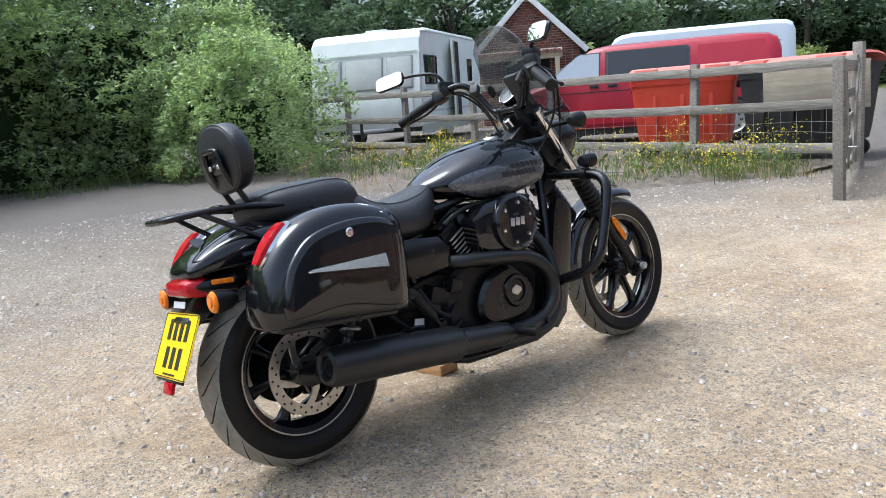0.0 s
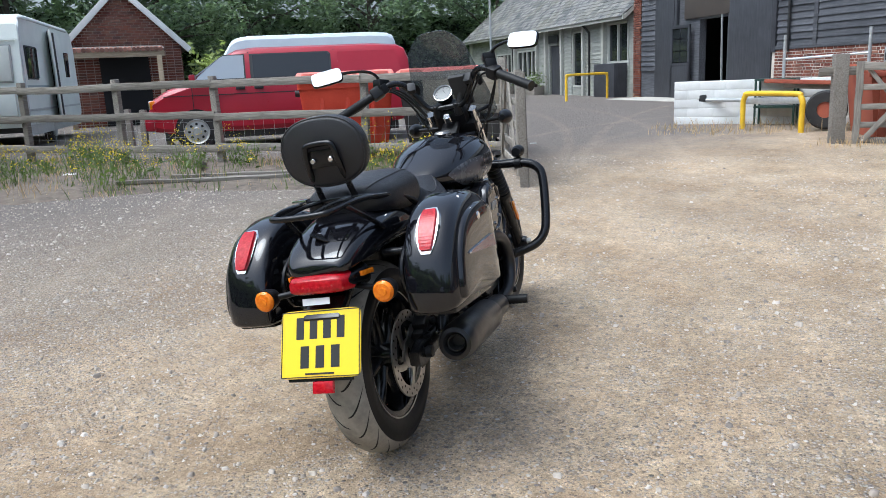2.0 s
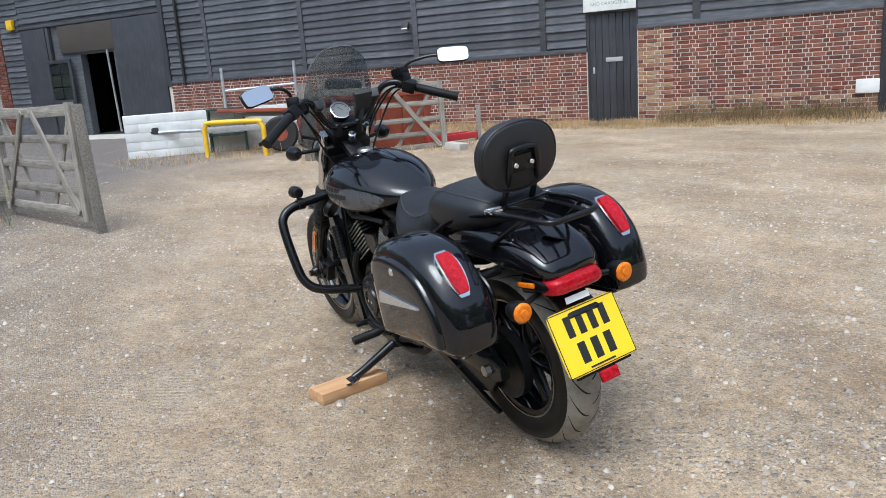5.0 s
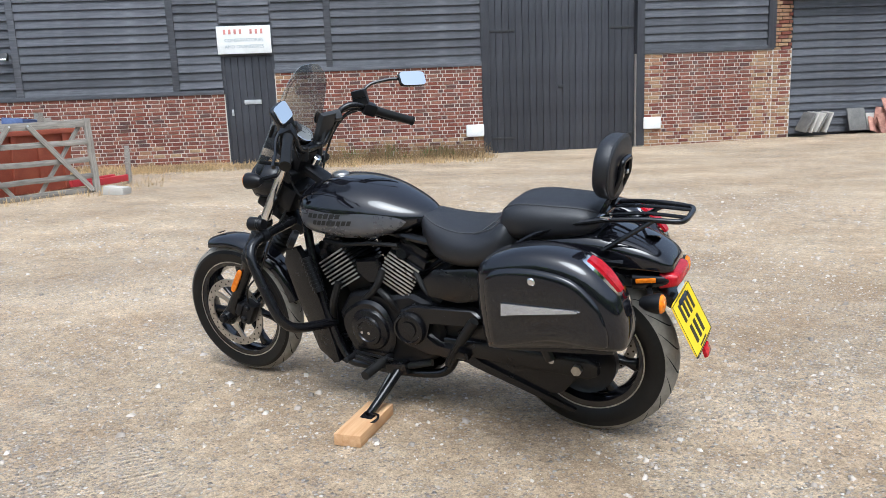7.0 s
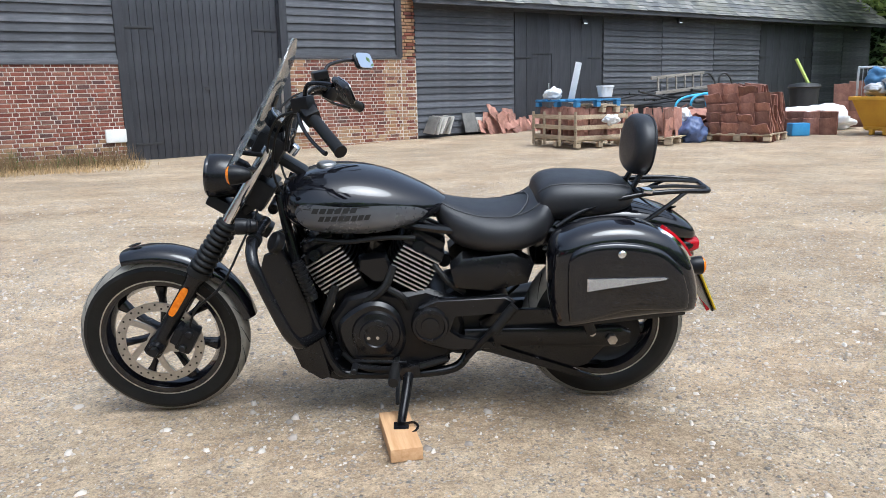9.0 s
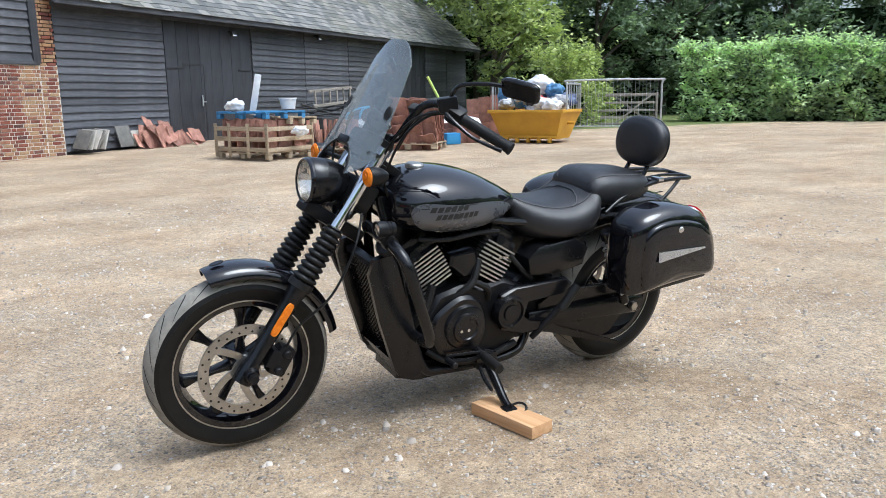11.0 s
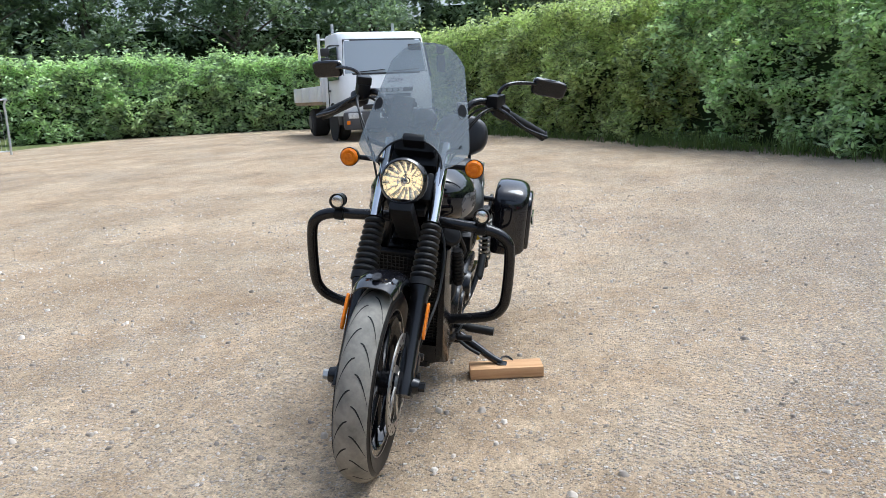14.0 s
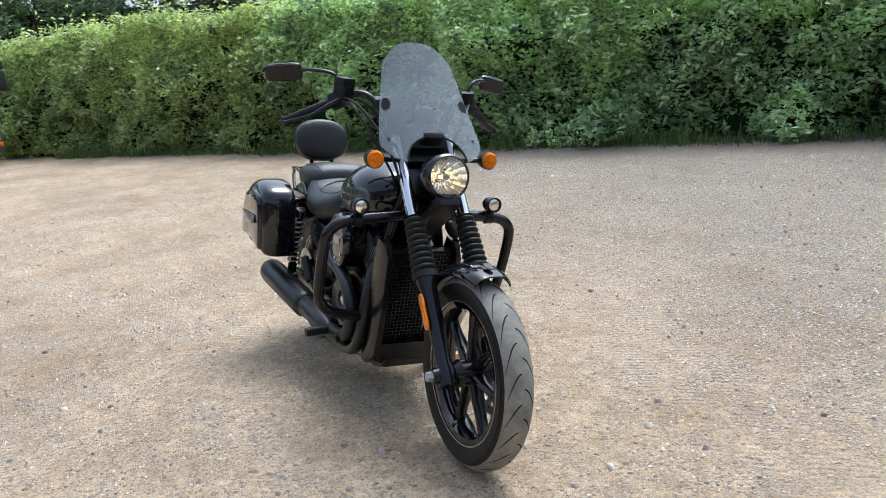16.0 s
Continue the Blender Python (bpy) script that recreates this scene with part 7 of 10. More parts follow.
def fence():
    ob = thing("fence", "weathered grey post-and-rail timber fence with wire netting", "fence")
    A, B = Vector((7.3, 1.75, 0)), Vector((6.5, 12.2, 0))
    def at_y(y):
        k = (y - A.y) / (B.y - A.y)
        p = A.lerp(B, k)
        return Vector((p.x, y, rise(p.x, y)))
    ys = [1.75, 3.61, 5.83, 7.45, 9.15, 10.9, 12.3]
    for k, y in enumerate(ys):
        p = at_y(y)
        h = (1.26 if k == 0 else 1.22) + random.uniform(-0.03, 0.03)
        s = 0.09 if k == 0 else 0.085
        bm = box(bmesh.new(), (s, s * 1.1, h + 0.2), at(p.x + 0.06, p.y, p.z + h / 2 - 0.1, random.uniform(-1, 1), random.uniform(-1.5, 1.5), 4), 0.008)
        part("post", bm, FENCE_WOOD, ob)
    for a, b in zip(ys, ys[1:]):
        for j, z in enumerate((1.1, 0.67, 0.22)):
            p, q = at_y(a), at_y(b)
            m, l = between((p.x, p.y, p.z + z + random.uniform(-0.02, 0.02)), (q.x, q.y, q.z + z + random.uniform(-0.02, 0.02)))
            part("rail", plank_mesh(l + 0.02, 0.105, 0.04, int(a * 10) + j), FENCE_WOOD, ob).matrix_basis = m @ at(0, 0.0, 0)
    # wire netting between the lower rails
    bm = bmesh.new()
    p, q = at_y(1.8), at_y(9.1)
    for z in (0.15, 0.38, 0.5, 0.62):
        pts = [(at_y(1.8 + 7.3 * k / 14).x + 0.05, 1.8 + 7.3 * k / 14, rise(7, 4) + z + random.uniform(-0.03, 0.02)) for k in range(15)]
        tube(bm, pts, 0.0022, 4, steps=2)
    y = 1.9
    while y < 9.0:
        c = at_y(y)
        tube(bm, [(c.x + 0.05, y, c.z + 0.05), (c.x + 0.05, y + random.uniform(-0.02, 0.02), c.z + 0.65)], 0.0018, 4, smooth=False)
        y += 0.16
    part("wire_netting", bm, GALV, ob)
    # the open end: a stout leaning post
    post = thing("gate_post", "stout leaning grey timber gate post", "post", at(5.36, 0.97, 0.0))
    part("post", box(bmesh.new(), (0.075, 0.085, 1.32), at(0, 0, 0.45, -1.5, 1.0, 8), 0.01), FENCE_WOOD, post)
    part("staple", rod(bmesh.new(), (0, -0.07, 0.42), (0.02, -0.13, 0.42), 0.006), GALV, post)


fence()


def field_gate(name, label, p, q, height, base, bars=5, mat=None, lean=0.0, group=""):
    """A barred field gate from p to q with crossed braces."""
    mat = mat or FENCE_WOOD
    m, l = between((p[0], p[1], 0), (q[0], q[1], 0))
    ob = thing(name, label, "gate", m @ at(0, 0, 0, lean), group)
    for k in range(bars):
        z = base + (height - base) * (k / (bars - 1)) ** 1.12
        part("bar", plank_mesh(l, 0.075 if k < bars - 1 else 0.1, 0.03, 70 + k), mat, ob).matrix_basis = at(0, 0, z)
    for s in (-1, 1):
        part("stile", plank_mesh(height - base + 0.14, 0.085, 0.06, 90 + s), mat, ob).matrix_basis = at(s * (l / 2 - 0.04), 0, (height + base) / 2, 0, 90)
    for s in (-1, 1):
        mm, bl = between((s * l * 0.44, -0.032, base), (s * l * 0.06, -0.032, height))
        part("brace", plank_mesh(bl, 0.07, 0.025, 95 + s), mat, ob).matrix_basis = mm
        mm, bl = between((s * l * 0.08, 0.032, base), (s * l * 0.44, 0.032, height))
        part("brace", plank_mesh(bl, 0.055, 0.02, 97 + s), mat, ob).matrix_basis = mm
        for z in (base, height):
            part("bolt", rod(bmesh.new(), (s * l * (0.44 if z == base else 0.06), -0.05, z), (s * l * (0.44 if z == base else 0.06), -0.036, z), 0.014, n=8), GALV, ob)
    return ob


field_gate("field_gate", "weathered timber gate standing open between two posts", (7.22, 1.72), (5.46, 1.03), 1.06, 0.16)
field_gate("field_gate", "grey timber gate propped in front of a rusty skip", (9.17, -2.36), (8.95, -4.3), 0.98, 0.06, lean=-3)
post = thing("gate_post", "square grey timber post beside the propped gate", "post", at(9.22, -2.18, 0.03))
part("post", box(bmesh.new(), (0.17, 0.17, 1.3), at(0, 0, 0.47, 0, 1, 10), 0.012), FENCE_WOOD, post)
part("rail", plank_mesh(0.5, 0.11, 0.05, 5), FENCE_WOOD, post).matrix_basis = at(0.0, 0.0, 0.9, 0, 0, 95)


# ---- rusty skip with clutter behind the propped gate ----
def rusty_skip():
    ob = thing("rubbish_skip", "rusty red steel skip full of scrap", "skip", at(10.3, -3.45, rise(10, -3), 0, 0, -84))
    bm = bmesh.new()
    rings = [[(x * k, y * k, z) for x, y in ((-0.95, -0.7), (0.95, -0.7), (0.95, 0.7), (-0.95, 0.7))] for z, k in ((0.0, 0.9), (0.84, 1.0), (0.84, 0.97), (0.1, 0.88))]
    loft(bm, rings)
    part("body", bm, RUST_RED, ob)
    for k in range(5):
        part("rib", box(bmesh.new(), (0.07, 0.04, 0.8), at(-0.8 + 0.4 * k, -0.685, 0.42, 4)), RUST_RED, ob)
    for y in (-0.71, 0.71):
        part("rim", box(bmesh.new(), (1.98, 0.07, 0.07), at(0, y, 0.84), 0.01), RUST_RED, ob)
    t = thing("tyre", "worn black car tyre lying on the scrap", "tyre", at(10.15, -3.1, 1.08, 6, -4))
    part("carcass", lathe(bmesh.new(), [(0.17, -0.07), (0.23, -0.09), (0.29, -0.06), (0.3, 0), (0.29, 0.06), (0.23, 0.09), (0.17, 0.07)], 32), TYRE_FAR, t)
    for k, (x, y, z, c, sx, sy, sz) in enumerate(((10.3, -3.5, 0.98, WHITE_BAG, 0.8, 0.6, 0.03), (10.2, -4.0, 1.0, BLUE_BAG, 0.35, 0.3, 0.16), (10.4, -2.7, 0.95, RUST_RED, 0.4, 0.5, 0.06))):
        s = thing("scrap", "scrap panel lying on the rusty skip", "scrap", at(x, y, z, 4, -5, 20 * k))
        part("panel", box(bmesh.new(), (sx, sy, sz), None, 0.012), c, s)
    b = thing("radiator_panel", "pale slatted metal panel standing on the skip", "panel", at(10.95, -3.35, 1.12, 0, 0, -84))
    for k in range(7):
        part("slat", box(bmesh.new(), (0.85, 0.02, 0.02), at(0, 0, -0.14 + 0.034 * k)), GALV, b)
    for x in (-0.43, 0.43):
        part("frame", box(bmesh.new(), (0.03, 0.03, 0.27), at(x, 0, -0.03)), GALV, b)
    for k, (z, y0, y1) in enumerate(((0.98, -3.3, -4.95), (0.74, -4.2, -4.9), (0.45, -4.25, -4.95))):
        pl = thing("timber", "weathered grey board leaning behind the rusty skip", "timber", between((11.15, y0, z), (10.95, y1, z + 0.03))[0])
        part("board", plank_mesh(y0 - y1, 0.11, 0.04, 300 + k), FENCE_WOOD, pl)
    pp = thing("stake", "grey timber upright behind the rusty skip", "post", at(10.93, -4.72, 0.0))
    part("stake", box(bmesh.new(), (0.1, 0.1, 1.2), at(0, 0, 0.55, 2, 0, 8), 0.01), FENCE_WOOD, pp)
    w = thing("tow_dolly", "low red metal frame lying in the grass", "metal frame", at(9.55, -4.75, rise(9.5, -4.7), 0, 0, -75))
    bm = box(bmesh.new(), (0.9, 0.07, 0.1), at(0, -0.15, 0.08), 0.01)
    box(bm, (0.9, 0.07, 0.1), at(0, 0.15, 0.08), 0.01), box(bm, (0.07, 0.35, 0.06), at(0.4, 0, 0.08), 0.01)
    part("frame", bm, worn("bright_red_paint", (0.40, 0.02, 0.03), (0.5, 0.04, 0.05), 5, (0.4, 0.6)), w)
    s = thing("stone", "pale square stone block on the gravel", "stone", at(8.35, -4.15, 0.06, 3, -5, 20))
    part("block", box(bmesh.new(), (0.32, 0.2, 0.14), None, 0.03), CONCRETE, s)
    p = thing("stake", "short grey wooden stake", "post", at(9.5, -5.2, 0.1))
    part("stake", box(bmesh.new(), (0.06, 0.06, 0.6), at(0, 0, 0.2, 4, 3), 0.006), FENCE_WOOD, p)


rusty_skip()


# ---- yellow hoop barriers, block wall, trailer ----
def hoop(p, q, h, label):
    ob = thing("hoop_barrier", label, "barrier", None, "yellow hoop barriers")
    p, q = Vector((*p, rise(*p))), Vector((*q, rise(*q)))
    d = (q - p).normalized()
    up = Vector((0, 0, h))
    c = 0.13
    pts = [p - up * 0.2, p + up * 0.5, p + up - Vector((0, 0, c)), p + up + d * c * 0.3 - Vector((0, 0, c * 0.3)), p + up + d * c, q + up - d * c, q + up - d * c * 0.3 - Vector((0, 0, c * 0.3)), q + up - Vector((0, 0, c)), q + up * 0.5, q - up * 0.2]
    part("hoop", tube(bmesh.new(), pts, 0.042, 12, steps=4), YELLOW, ob)


hoop((11.4, -1.04), (10.72, -1.86), 0.56, "bright yellow steel hoop barrier by the trailer")
hoop((23.1, 4.3), (24.7, 3.25), 0.82, "bright yellow steel hoop barrier by the barn entrance")


def block_wall():
    ob = thing("garden_wall", "low white-painted block wall", "wall")
    a, b = Vector((12.62, 0.1, 0.05)), Vector((12.1, -2.9, 0.05))
    m, l = between(a, b)
    ob.matrix_basis = m
    rng = random.Random(3)
    for r in range(5):
        x = -l / 2 - (0.2 if r % 2 else 0)
        while x < l / 2 - 0.02:
            x0, x1 = max(-l / 2, x), min(l / 2, x + 0.44)
            part("block", box(bmesh.new(), (x1 - x0 - 0.008, 0.2, 0.148), at((x0 + x1) / 2, rng.uniform(-0.003, 0.003), 0.06 + 0.155 * r), 0.008), WHITE_PAINT, ob)
            x += 0.44
    part("mortar", box(bmesh.new(), (l - 0.02, 0.184, 0.76), at(0, 0, 0.37)), WHITE_PAINT, ob)


block_wall()


def trailer():
    ob = thing("trailer", "galvanised flat trailer with upright side posts", "trailer", at(11.75, -2.15, rise(12, -2), 0, 0, 248))
    bm = bmesh.new()
    for y in (-0.55, 0.55):
        box(bm, (2.4, 0.06, 0.1), at(0.2, y, 0.42), 0.008)
    for x in (-0.95, -0.3, 0.4, 1.3):
        box(bm, (0.06, 1.1, 0.07), at(x, 0, 0.42), 0.008)
    part("chassis", bm, GALV, ob)
    part("drawbar", tube(bmesh.new(), [(-1.0, 0.3, 0.42), (-1.6, 0.05, 0.42), (-1.9, 0, 0.42)], 0.035, 8), GALV, ob)
    part("drawbar", tube(bmesh.new(), [(-1.0, -0.3, 0.42), (-1.6, -0.05, 0.42), (-1.9, 0, 0.42)], 0.035, 8), GALV, ob)
    part("coupling", box(bmesh.new(), (0.22, 0.08, 0.12), at(-1.95, 0, 0.45), 0.02), DARK_PLASTIC, ob)
    part("jockey_wheel", lathe(bmesh.new(), [(0.03, -0.03), (0.09, -0.03), (0.1, 0), (0.09, 0.03), (0.03, 0.03)], 20, at(-1.6, 0.14, 0.1, 90), closed=True), TYRE_FAR, ob)
    for s in (-1, 1):
        w = part("wheel", lathe(bmesh.new(), [(0.12, -0.07), (0.26, -0.075), (0.29, -0.04), (0.29, 0.04), (0.26, 0.075), (0.12, 0.07)], 28, at(0.35, s * 0.72, 0.29, 90), closed=True), TYRE_FAR, ob)
        part("hub", lathe(bmesh.new(), [(0, -0.05), (0.13, -0.05), (0.13, 0.05), (0, 0.05)], 20, at(0.35, s * 0.72, 0.29, 90)), RUST_RED, w)
    for x, y, h in ((-0.75, 0.55, 1.45), (0.55, 0.55, 1.5)):
        part("upright", rod(bmesh.new(), (x, y, 0.4), (x, y, h), 0.028, n=10), GALV, ob)
    part("rail", rod(bmesh.new(), (-0.75, 0.55, 1.05), (0.55, 0.55, 1.1), 0.02, n=8), GALV, ob)
    for k, (x, y, z, s, c) in enumerate(((0.3, 0.0, 0.6, (1.6, 0.3, 0.08), FENCE_WOOD), (0.1, -0.2, 0.68, (1.7, 0.12, 0.06), RUST_RED), (0.75, 0.3, 0.62, (0.3, 0.15, 0.3), PALLET_WOOD))):
        t = thing("timber", "offcut of timber lying on the trailer", "timber", ob.matrix_basis @ at(x, y, z, 0, 3, 4 * k))
        part("board", box(bmesh.new(), s, None, 0.008), c, t)
    g = thing("metal_stand", "dark green steel stand before the white wall", "stand", at(12.05, -1.55, rise(12, -1.5), 0, 0, 256))
    bm = bmesh.new()
    for x in (-0.3, 0.3):
        for y in (-0.15, 0.15):
            rod(bm, (x, y, 0), (x, y, 0.75), 0.018, n=6)
    for z in (0.3, 0.74):
        box(bm, (0.64, 0.34, 0.03), at(0, 0, z))
    part("frame", bm, worn("dark_green_paint", (0.012, 0.04, 0.03), (0.025, 0.06, 0.045), 6, (0.4, 0.6)), g)


trailer()

# ---- caravan ----
CARAVAN_FRAME = worn("grey_window_rubber", (0.30, 0.31, 0.30), (0.42, 0.43, 0.42), 8, (0.5, 0.6))


def caravan():
    ob = thing("caravan", "white touring caravan with its side door open", "caravan", at(8.5, 11.05, rise(8.7, 11.7), 0, 0, 36.1))
    W, Lc = 2.45, 5.3
    prof = [(0.10, 0.42), (0.0, 0.62), (0.03, 1.2), (0.14, 1.9), (0.24, 2.26), (0.42, 2.42), (0.8, 2.47), (Lc - 0.5, 2.47), (Lc - 0.15, 2.36), (Lc, 2.0), (Lc, 0.55), (Lc - 0.1, 0.42)]
    bm = bmesh.new()
    rings = [[(0.12 + (x - 0.12) * k if x < 1 else x - (1 - k), y, 1.45 + (z - 1.45) * k) for x, z in prof] for y, k in ((0.0, 0.955), (0.03, 0.985), (0.09, 1.0), (W - 0.09, 1.0), (W - 0.03, 0.985), (W, 0.955))]
    loft(bm, rings)
    part("body", bm, CARAVAN_WHITE, ob, sharp=30)
    part("awning_rail", tube(bmesh.new(), [(0.12, 0.0, 0.6), (0.17, -0.005, 1.9), (0.3, -0.005, 2.3), (0.8, -0.005, 2.38), (Lc - 0.6, -0.005, 2.38)], 0.018, 6), GALV, ob)
    part("roof_vent", box(bmesh.new(), (0.5, 0.5, 0.1), at(1.4, 1.3, 2.5), 0.03), CARAVAN_WHITE, ob)
    for k, (y0, y1) in enumerate(((0.14, 0.72), (0.8, 1.66), (1.74, 2.3))):
        w = part("window", box(bmesh.new(), (0.035, y1 - y0, 0.68), at(0.078, (y0 + y1) / 2, 1.56, 0, 9.5), 0.02), CARAVAN_FRAME, ob)
        part("blind", box(bmesh.new(), (0.012, y1 - y0 - 0.06, 0.62), at(0.052, (y0 + y1) / 2, 1.56, 0, 9.5), 0.004), CURTAIN, w, "pale drawn blind behind the glass")
    part("trim", box(bmesh.new(), (0.03, W - 0.1, 0.03), at(0.13, W / 2, 1.98, 0, 9)), CARAVAN_WHITE, ob)
    part("front_panel", box(bmesh.new(), (0.05, W - 0.3, 0.45), at(-0.005, W / 2, 0.86, 0, 2), 0.03), CARAVAN_WHITE, ob)
    side = part("window", box(bmesh.new(), (0.85, 0.03, 0.62), at(0.85, -0.002, 1.58, 2), 0.03), DARK_PLASTIC, ob)
    part("pane", box(bmesh.new(), (0.8, 0.012, 0.56), at(0.85, -0.02, 1.58, 2), 0.02), WINDOW, side)
    part("stripe", box(bmesh.new(), (1.7, 0.008, 0.1), at(1.15, -0.004, 1.12)), LETTER_GREY, ob)
    part("stripe", box(bmesh.new(), (5.0, 0.008, 0.04), at(2.6, -0.004, 0.72)), GALV, ob)
    # the open door's dark inside is painted on as a near-black panel
    part("doorway", box(bmesh.new(), (0.62, 0.02, 1.75), at(2.9, 0.0, 1.4)), INSIDE_SHADE, ob)
    door = part("door", box(bmesh.new(), (0.62, 0.04, 1.75), at(2.28, -0.11, 1.4, 0, 0, 14), 0.015), CARAVAN_WHITE, ob)
    part("lining", box(bmesh.new(), (0.05, 0.07, 1.75), at(2.60, -0.05, 1.4, 0, 0, 14)), PALLET_WOOD, door, "pale brown door lining")
    part("window", box(bmesh.new(), (0.45, 0.03, 0.55), at(4.2, 0.0, 1.62, 2), 0.02), WINDOW, ob)
    part("skirt", box(bmesh.new(), (5.0, 0.03, 0.2), at(2.6, 0.03, 0.36)), GALV, ob)
    part("underside", box(bmesh.new(), (5.0, 2.2, 0.12), at(2.7, W / 2, 0.38)), DARK_PLASTIC, ob)
    for y in (0.12, W - 0.12):
        w = part("wheel", lathe(bmesh.new(), [(0, -0.08), (0.27, -0.08), (0.3, -0.05), (0.3, 0.05), (0.27, 0.08), (0, 0.08)], 24, at(2.2, y, 0.3, 90)), TYRE_FAR, ob)
        part("hub", lathe(bmesh.new(), [(0, 0), (0.17, 0), (0.17, 0.02), (0, 0.04)], 20, at(2.2, y - 0.08, 0.3, 90)), GALV, w)
    part("drawbar", tube(bmesh.new(), [(0.1, 0.7, 0.4), (-0.7, 1.22, 0.4), (-1.1, 1.22, 0.4)], 0.04, 8), GALV, ob)
    part("drawbar", tube(bmesh.new(), [(0.1, 1.75, 0.4), (-0.7, 1.22, 0.4)], 0.04, 8), GALV, ob)
    part("jockey_wheel", rod(bmesh.new(), (-0.75, 1.05, 0.0), (-0.75, 1.05, 0.6), 0.035, n=8), DARK_PLASTIC, ob)
    part("gas_locker_lamp", box(bmesh.new(), (0.03, 0.16, 0.08), at(0.0, 0.25, 0.55), 0.01), RED_LENS, ob)


caravan()


# ---- vans ----
def van(name, label, m, mat, length, height, width, wb, rear_over, windows=True):
    """A panel van: x ahead from the rear axle, y 0 is its near side, body towards -y."""
    ob = thing(name, label, "van", m)
    x0, x1, W, sill, belt = -rear_over, length - rear_over, width, 0.30, 1.12
    lean = 0.15
    shoulder = height - 0.10

    def flank(z):
        return -lean * max(0.0, z - belt) / (shoulder - belt)

    def section(x, roof, inset=0.0, foot=sill):
        hi = roof - min(0.10, 0.3 * (roof - foot))
        half = [(0.05, foot), (0.0, foot + 0.08), (0.0, min(belt, hi - 0.05)), (-flank(hi), hi), (-flank(hi) + 0.06, roof - 0.035), (-flank(hi) + 0.2, roof - 0.004), (W / 2, roof)]
        near = [(x, -y - inset, z) for y, z in half]
        return near + [(x, -W - p[1], p[2]) for p in near[-2::-1]]
    rows = [(x0, 1.0, 0.10, 0.55), (x0 + 0.015, height - 0.22, 0.05, 0.46), (x0 + 0.07, height - 0.09, 0.02, 0.40), (x0 + 0.2, height - 0.03, 0.0, 0.34), (x0 + 0.6, height, 0.0, sill), (1.0, height, 0.0, sill), (x1 - 1.75, height, 0.0, sill), (x1 - 1.5, height - 0.035, 0.0, sill), (x1 - 1.36, height - 0.10, 0.01, sill), (x1 - 0.78, 1.15, 0.02, sill), (x1 - 0.35, 1.02, 0.04, sill), (x1 - 0.1, 0.88, 0.10, 0.34), (x1 - 0.02, 0.76, 0.18, 0.38), (x1, 0.66, 0.24, 0.44)]
    bm = bmesh.new()
    loft(bm, [section(x, r, i, f) for x, r, i, f in rows])
    part("body", bm, mat, ob, sharp=28)

    def panel(pts, off, thick, material, nm, parent=None, lab=""):
        bm = bmesh.new()
        q = [bm.verts.new((x, flank(z) + off, z)) for x, z in pts] + [bm.verts.new((x, flank(z) + off - thick, z)) for x, z in pts]
        n = len(pts)
        bm.faces.new(q[:n]), bm.faces.new(q[n:][::-1])
        for i in range(n):
            bm.faces.new((q[i], q[(i + 1) % n], q[n + (i + 1) % n], q[n + i]))
        return part(nm, bm, material, parent or ob, lab)
    z0, z1 = 1.16, shoulder - 0.03
    if windows:
        for pts, glass_mat, nm in (([(wb - 0.06, z0), (wb - 0.10, z0 + 0.05), (wb - 0.46, z1 - 0.03), (wb - 0.52, z1), (wb - 0.84, z1), (wb - 0.84, z0)], SKY_DUST_GLASS, "cab_window"), ([(1.93, z0), (1.93, z1), (0.70, z1), (0.66, z1 - 0.04), (0.66, z0 + 0.04), (0.70, z0)], WINDOW, "side_window")):
            cx, cz = sum(p[0] for p in pts) / len(pts), sum(p[1] for p in pts) / len(pts)
            seal = panel([(cx + (x - cx) * 1.06, cz + (z - cz) * 1.09) for x, z in pts], 0.005, 0.02, DARK_PLASTIC, nm)
            panel(pts, 0.009, 0.01, glass_mat, "pane", seal)
        rear = panel([(0.52, z0), (0.52, z1), (-0.46, z1), (-0.56, z0)], 0.006, 0.012, mat, "blank_panel", None, "pressed blank side panel")
        bm = bmesh.new()
        wx0, wx1 = x1 - 0.82, x1 - 1.34
        q = [bm.verts.new(p) for p in ((wx0 + 0.03, -0.12, 1.18), (wx0 + 0.03, -W + 0.12, 1.18), (wx1 + 0.03, -W + 0.24, height - 0.12), (wx1 + 0.03, -0.24, height - 0.12))]
        bm.faces.new(q)
        part("windscreen", bmesh_thick(bm, 0.02), SKY_DUST_GLASS, ob)
        part("mirror", box(bmesh.new(), (0.1, 0.18, 0.17), at(wb - 0.02, 0.12, 1.16), 0.03), mat, ob)
        for x, h in ((wb - 0.92, 1.22), (wb + 0.02, 0.72), (0.58, 1.22), (2.0, 1.22)):
            panel([(x - 0.006, 0.36), (x + 0.006, 0.36), (x + 0.006, 0.36 + h), (x - 0.006, 0.36 + h)][: 4], 0.003, 0.01, DARK_PLASTIC, "door_seam")
        # the flank's crease is only a thin dark strip painted for its shade
        panel([(x0 + 0.2, 0.90), (x1 - 0.3, 0.90), (x1 - 0.3, 0.915), (x0 + 0.2, 0.915)], 0.003, 0.008, DARK_PLASTIC, "crease_line")
        for x in (2.16, 1.86):
            part("handle", box(bmesh.new(), (0.15, 0.03, 0.05), at(x, 0.01, 1.0), 0.01), DARK_PLASTIC, ob)
        part("bumper", box(bmesh.new(), (0.2, W - 0.16, 0.24), at(x1 - 0.04, -W / 2, 0.47), 0.07), mat, ob)
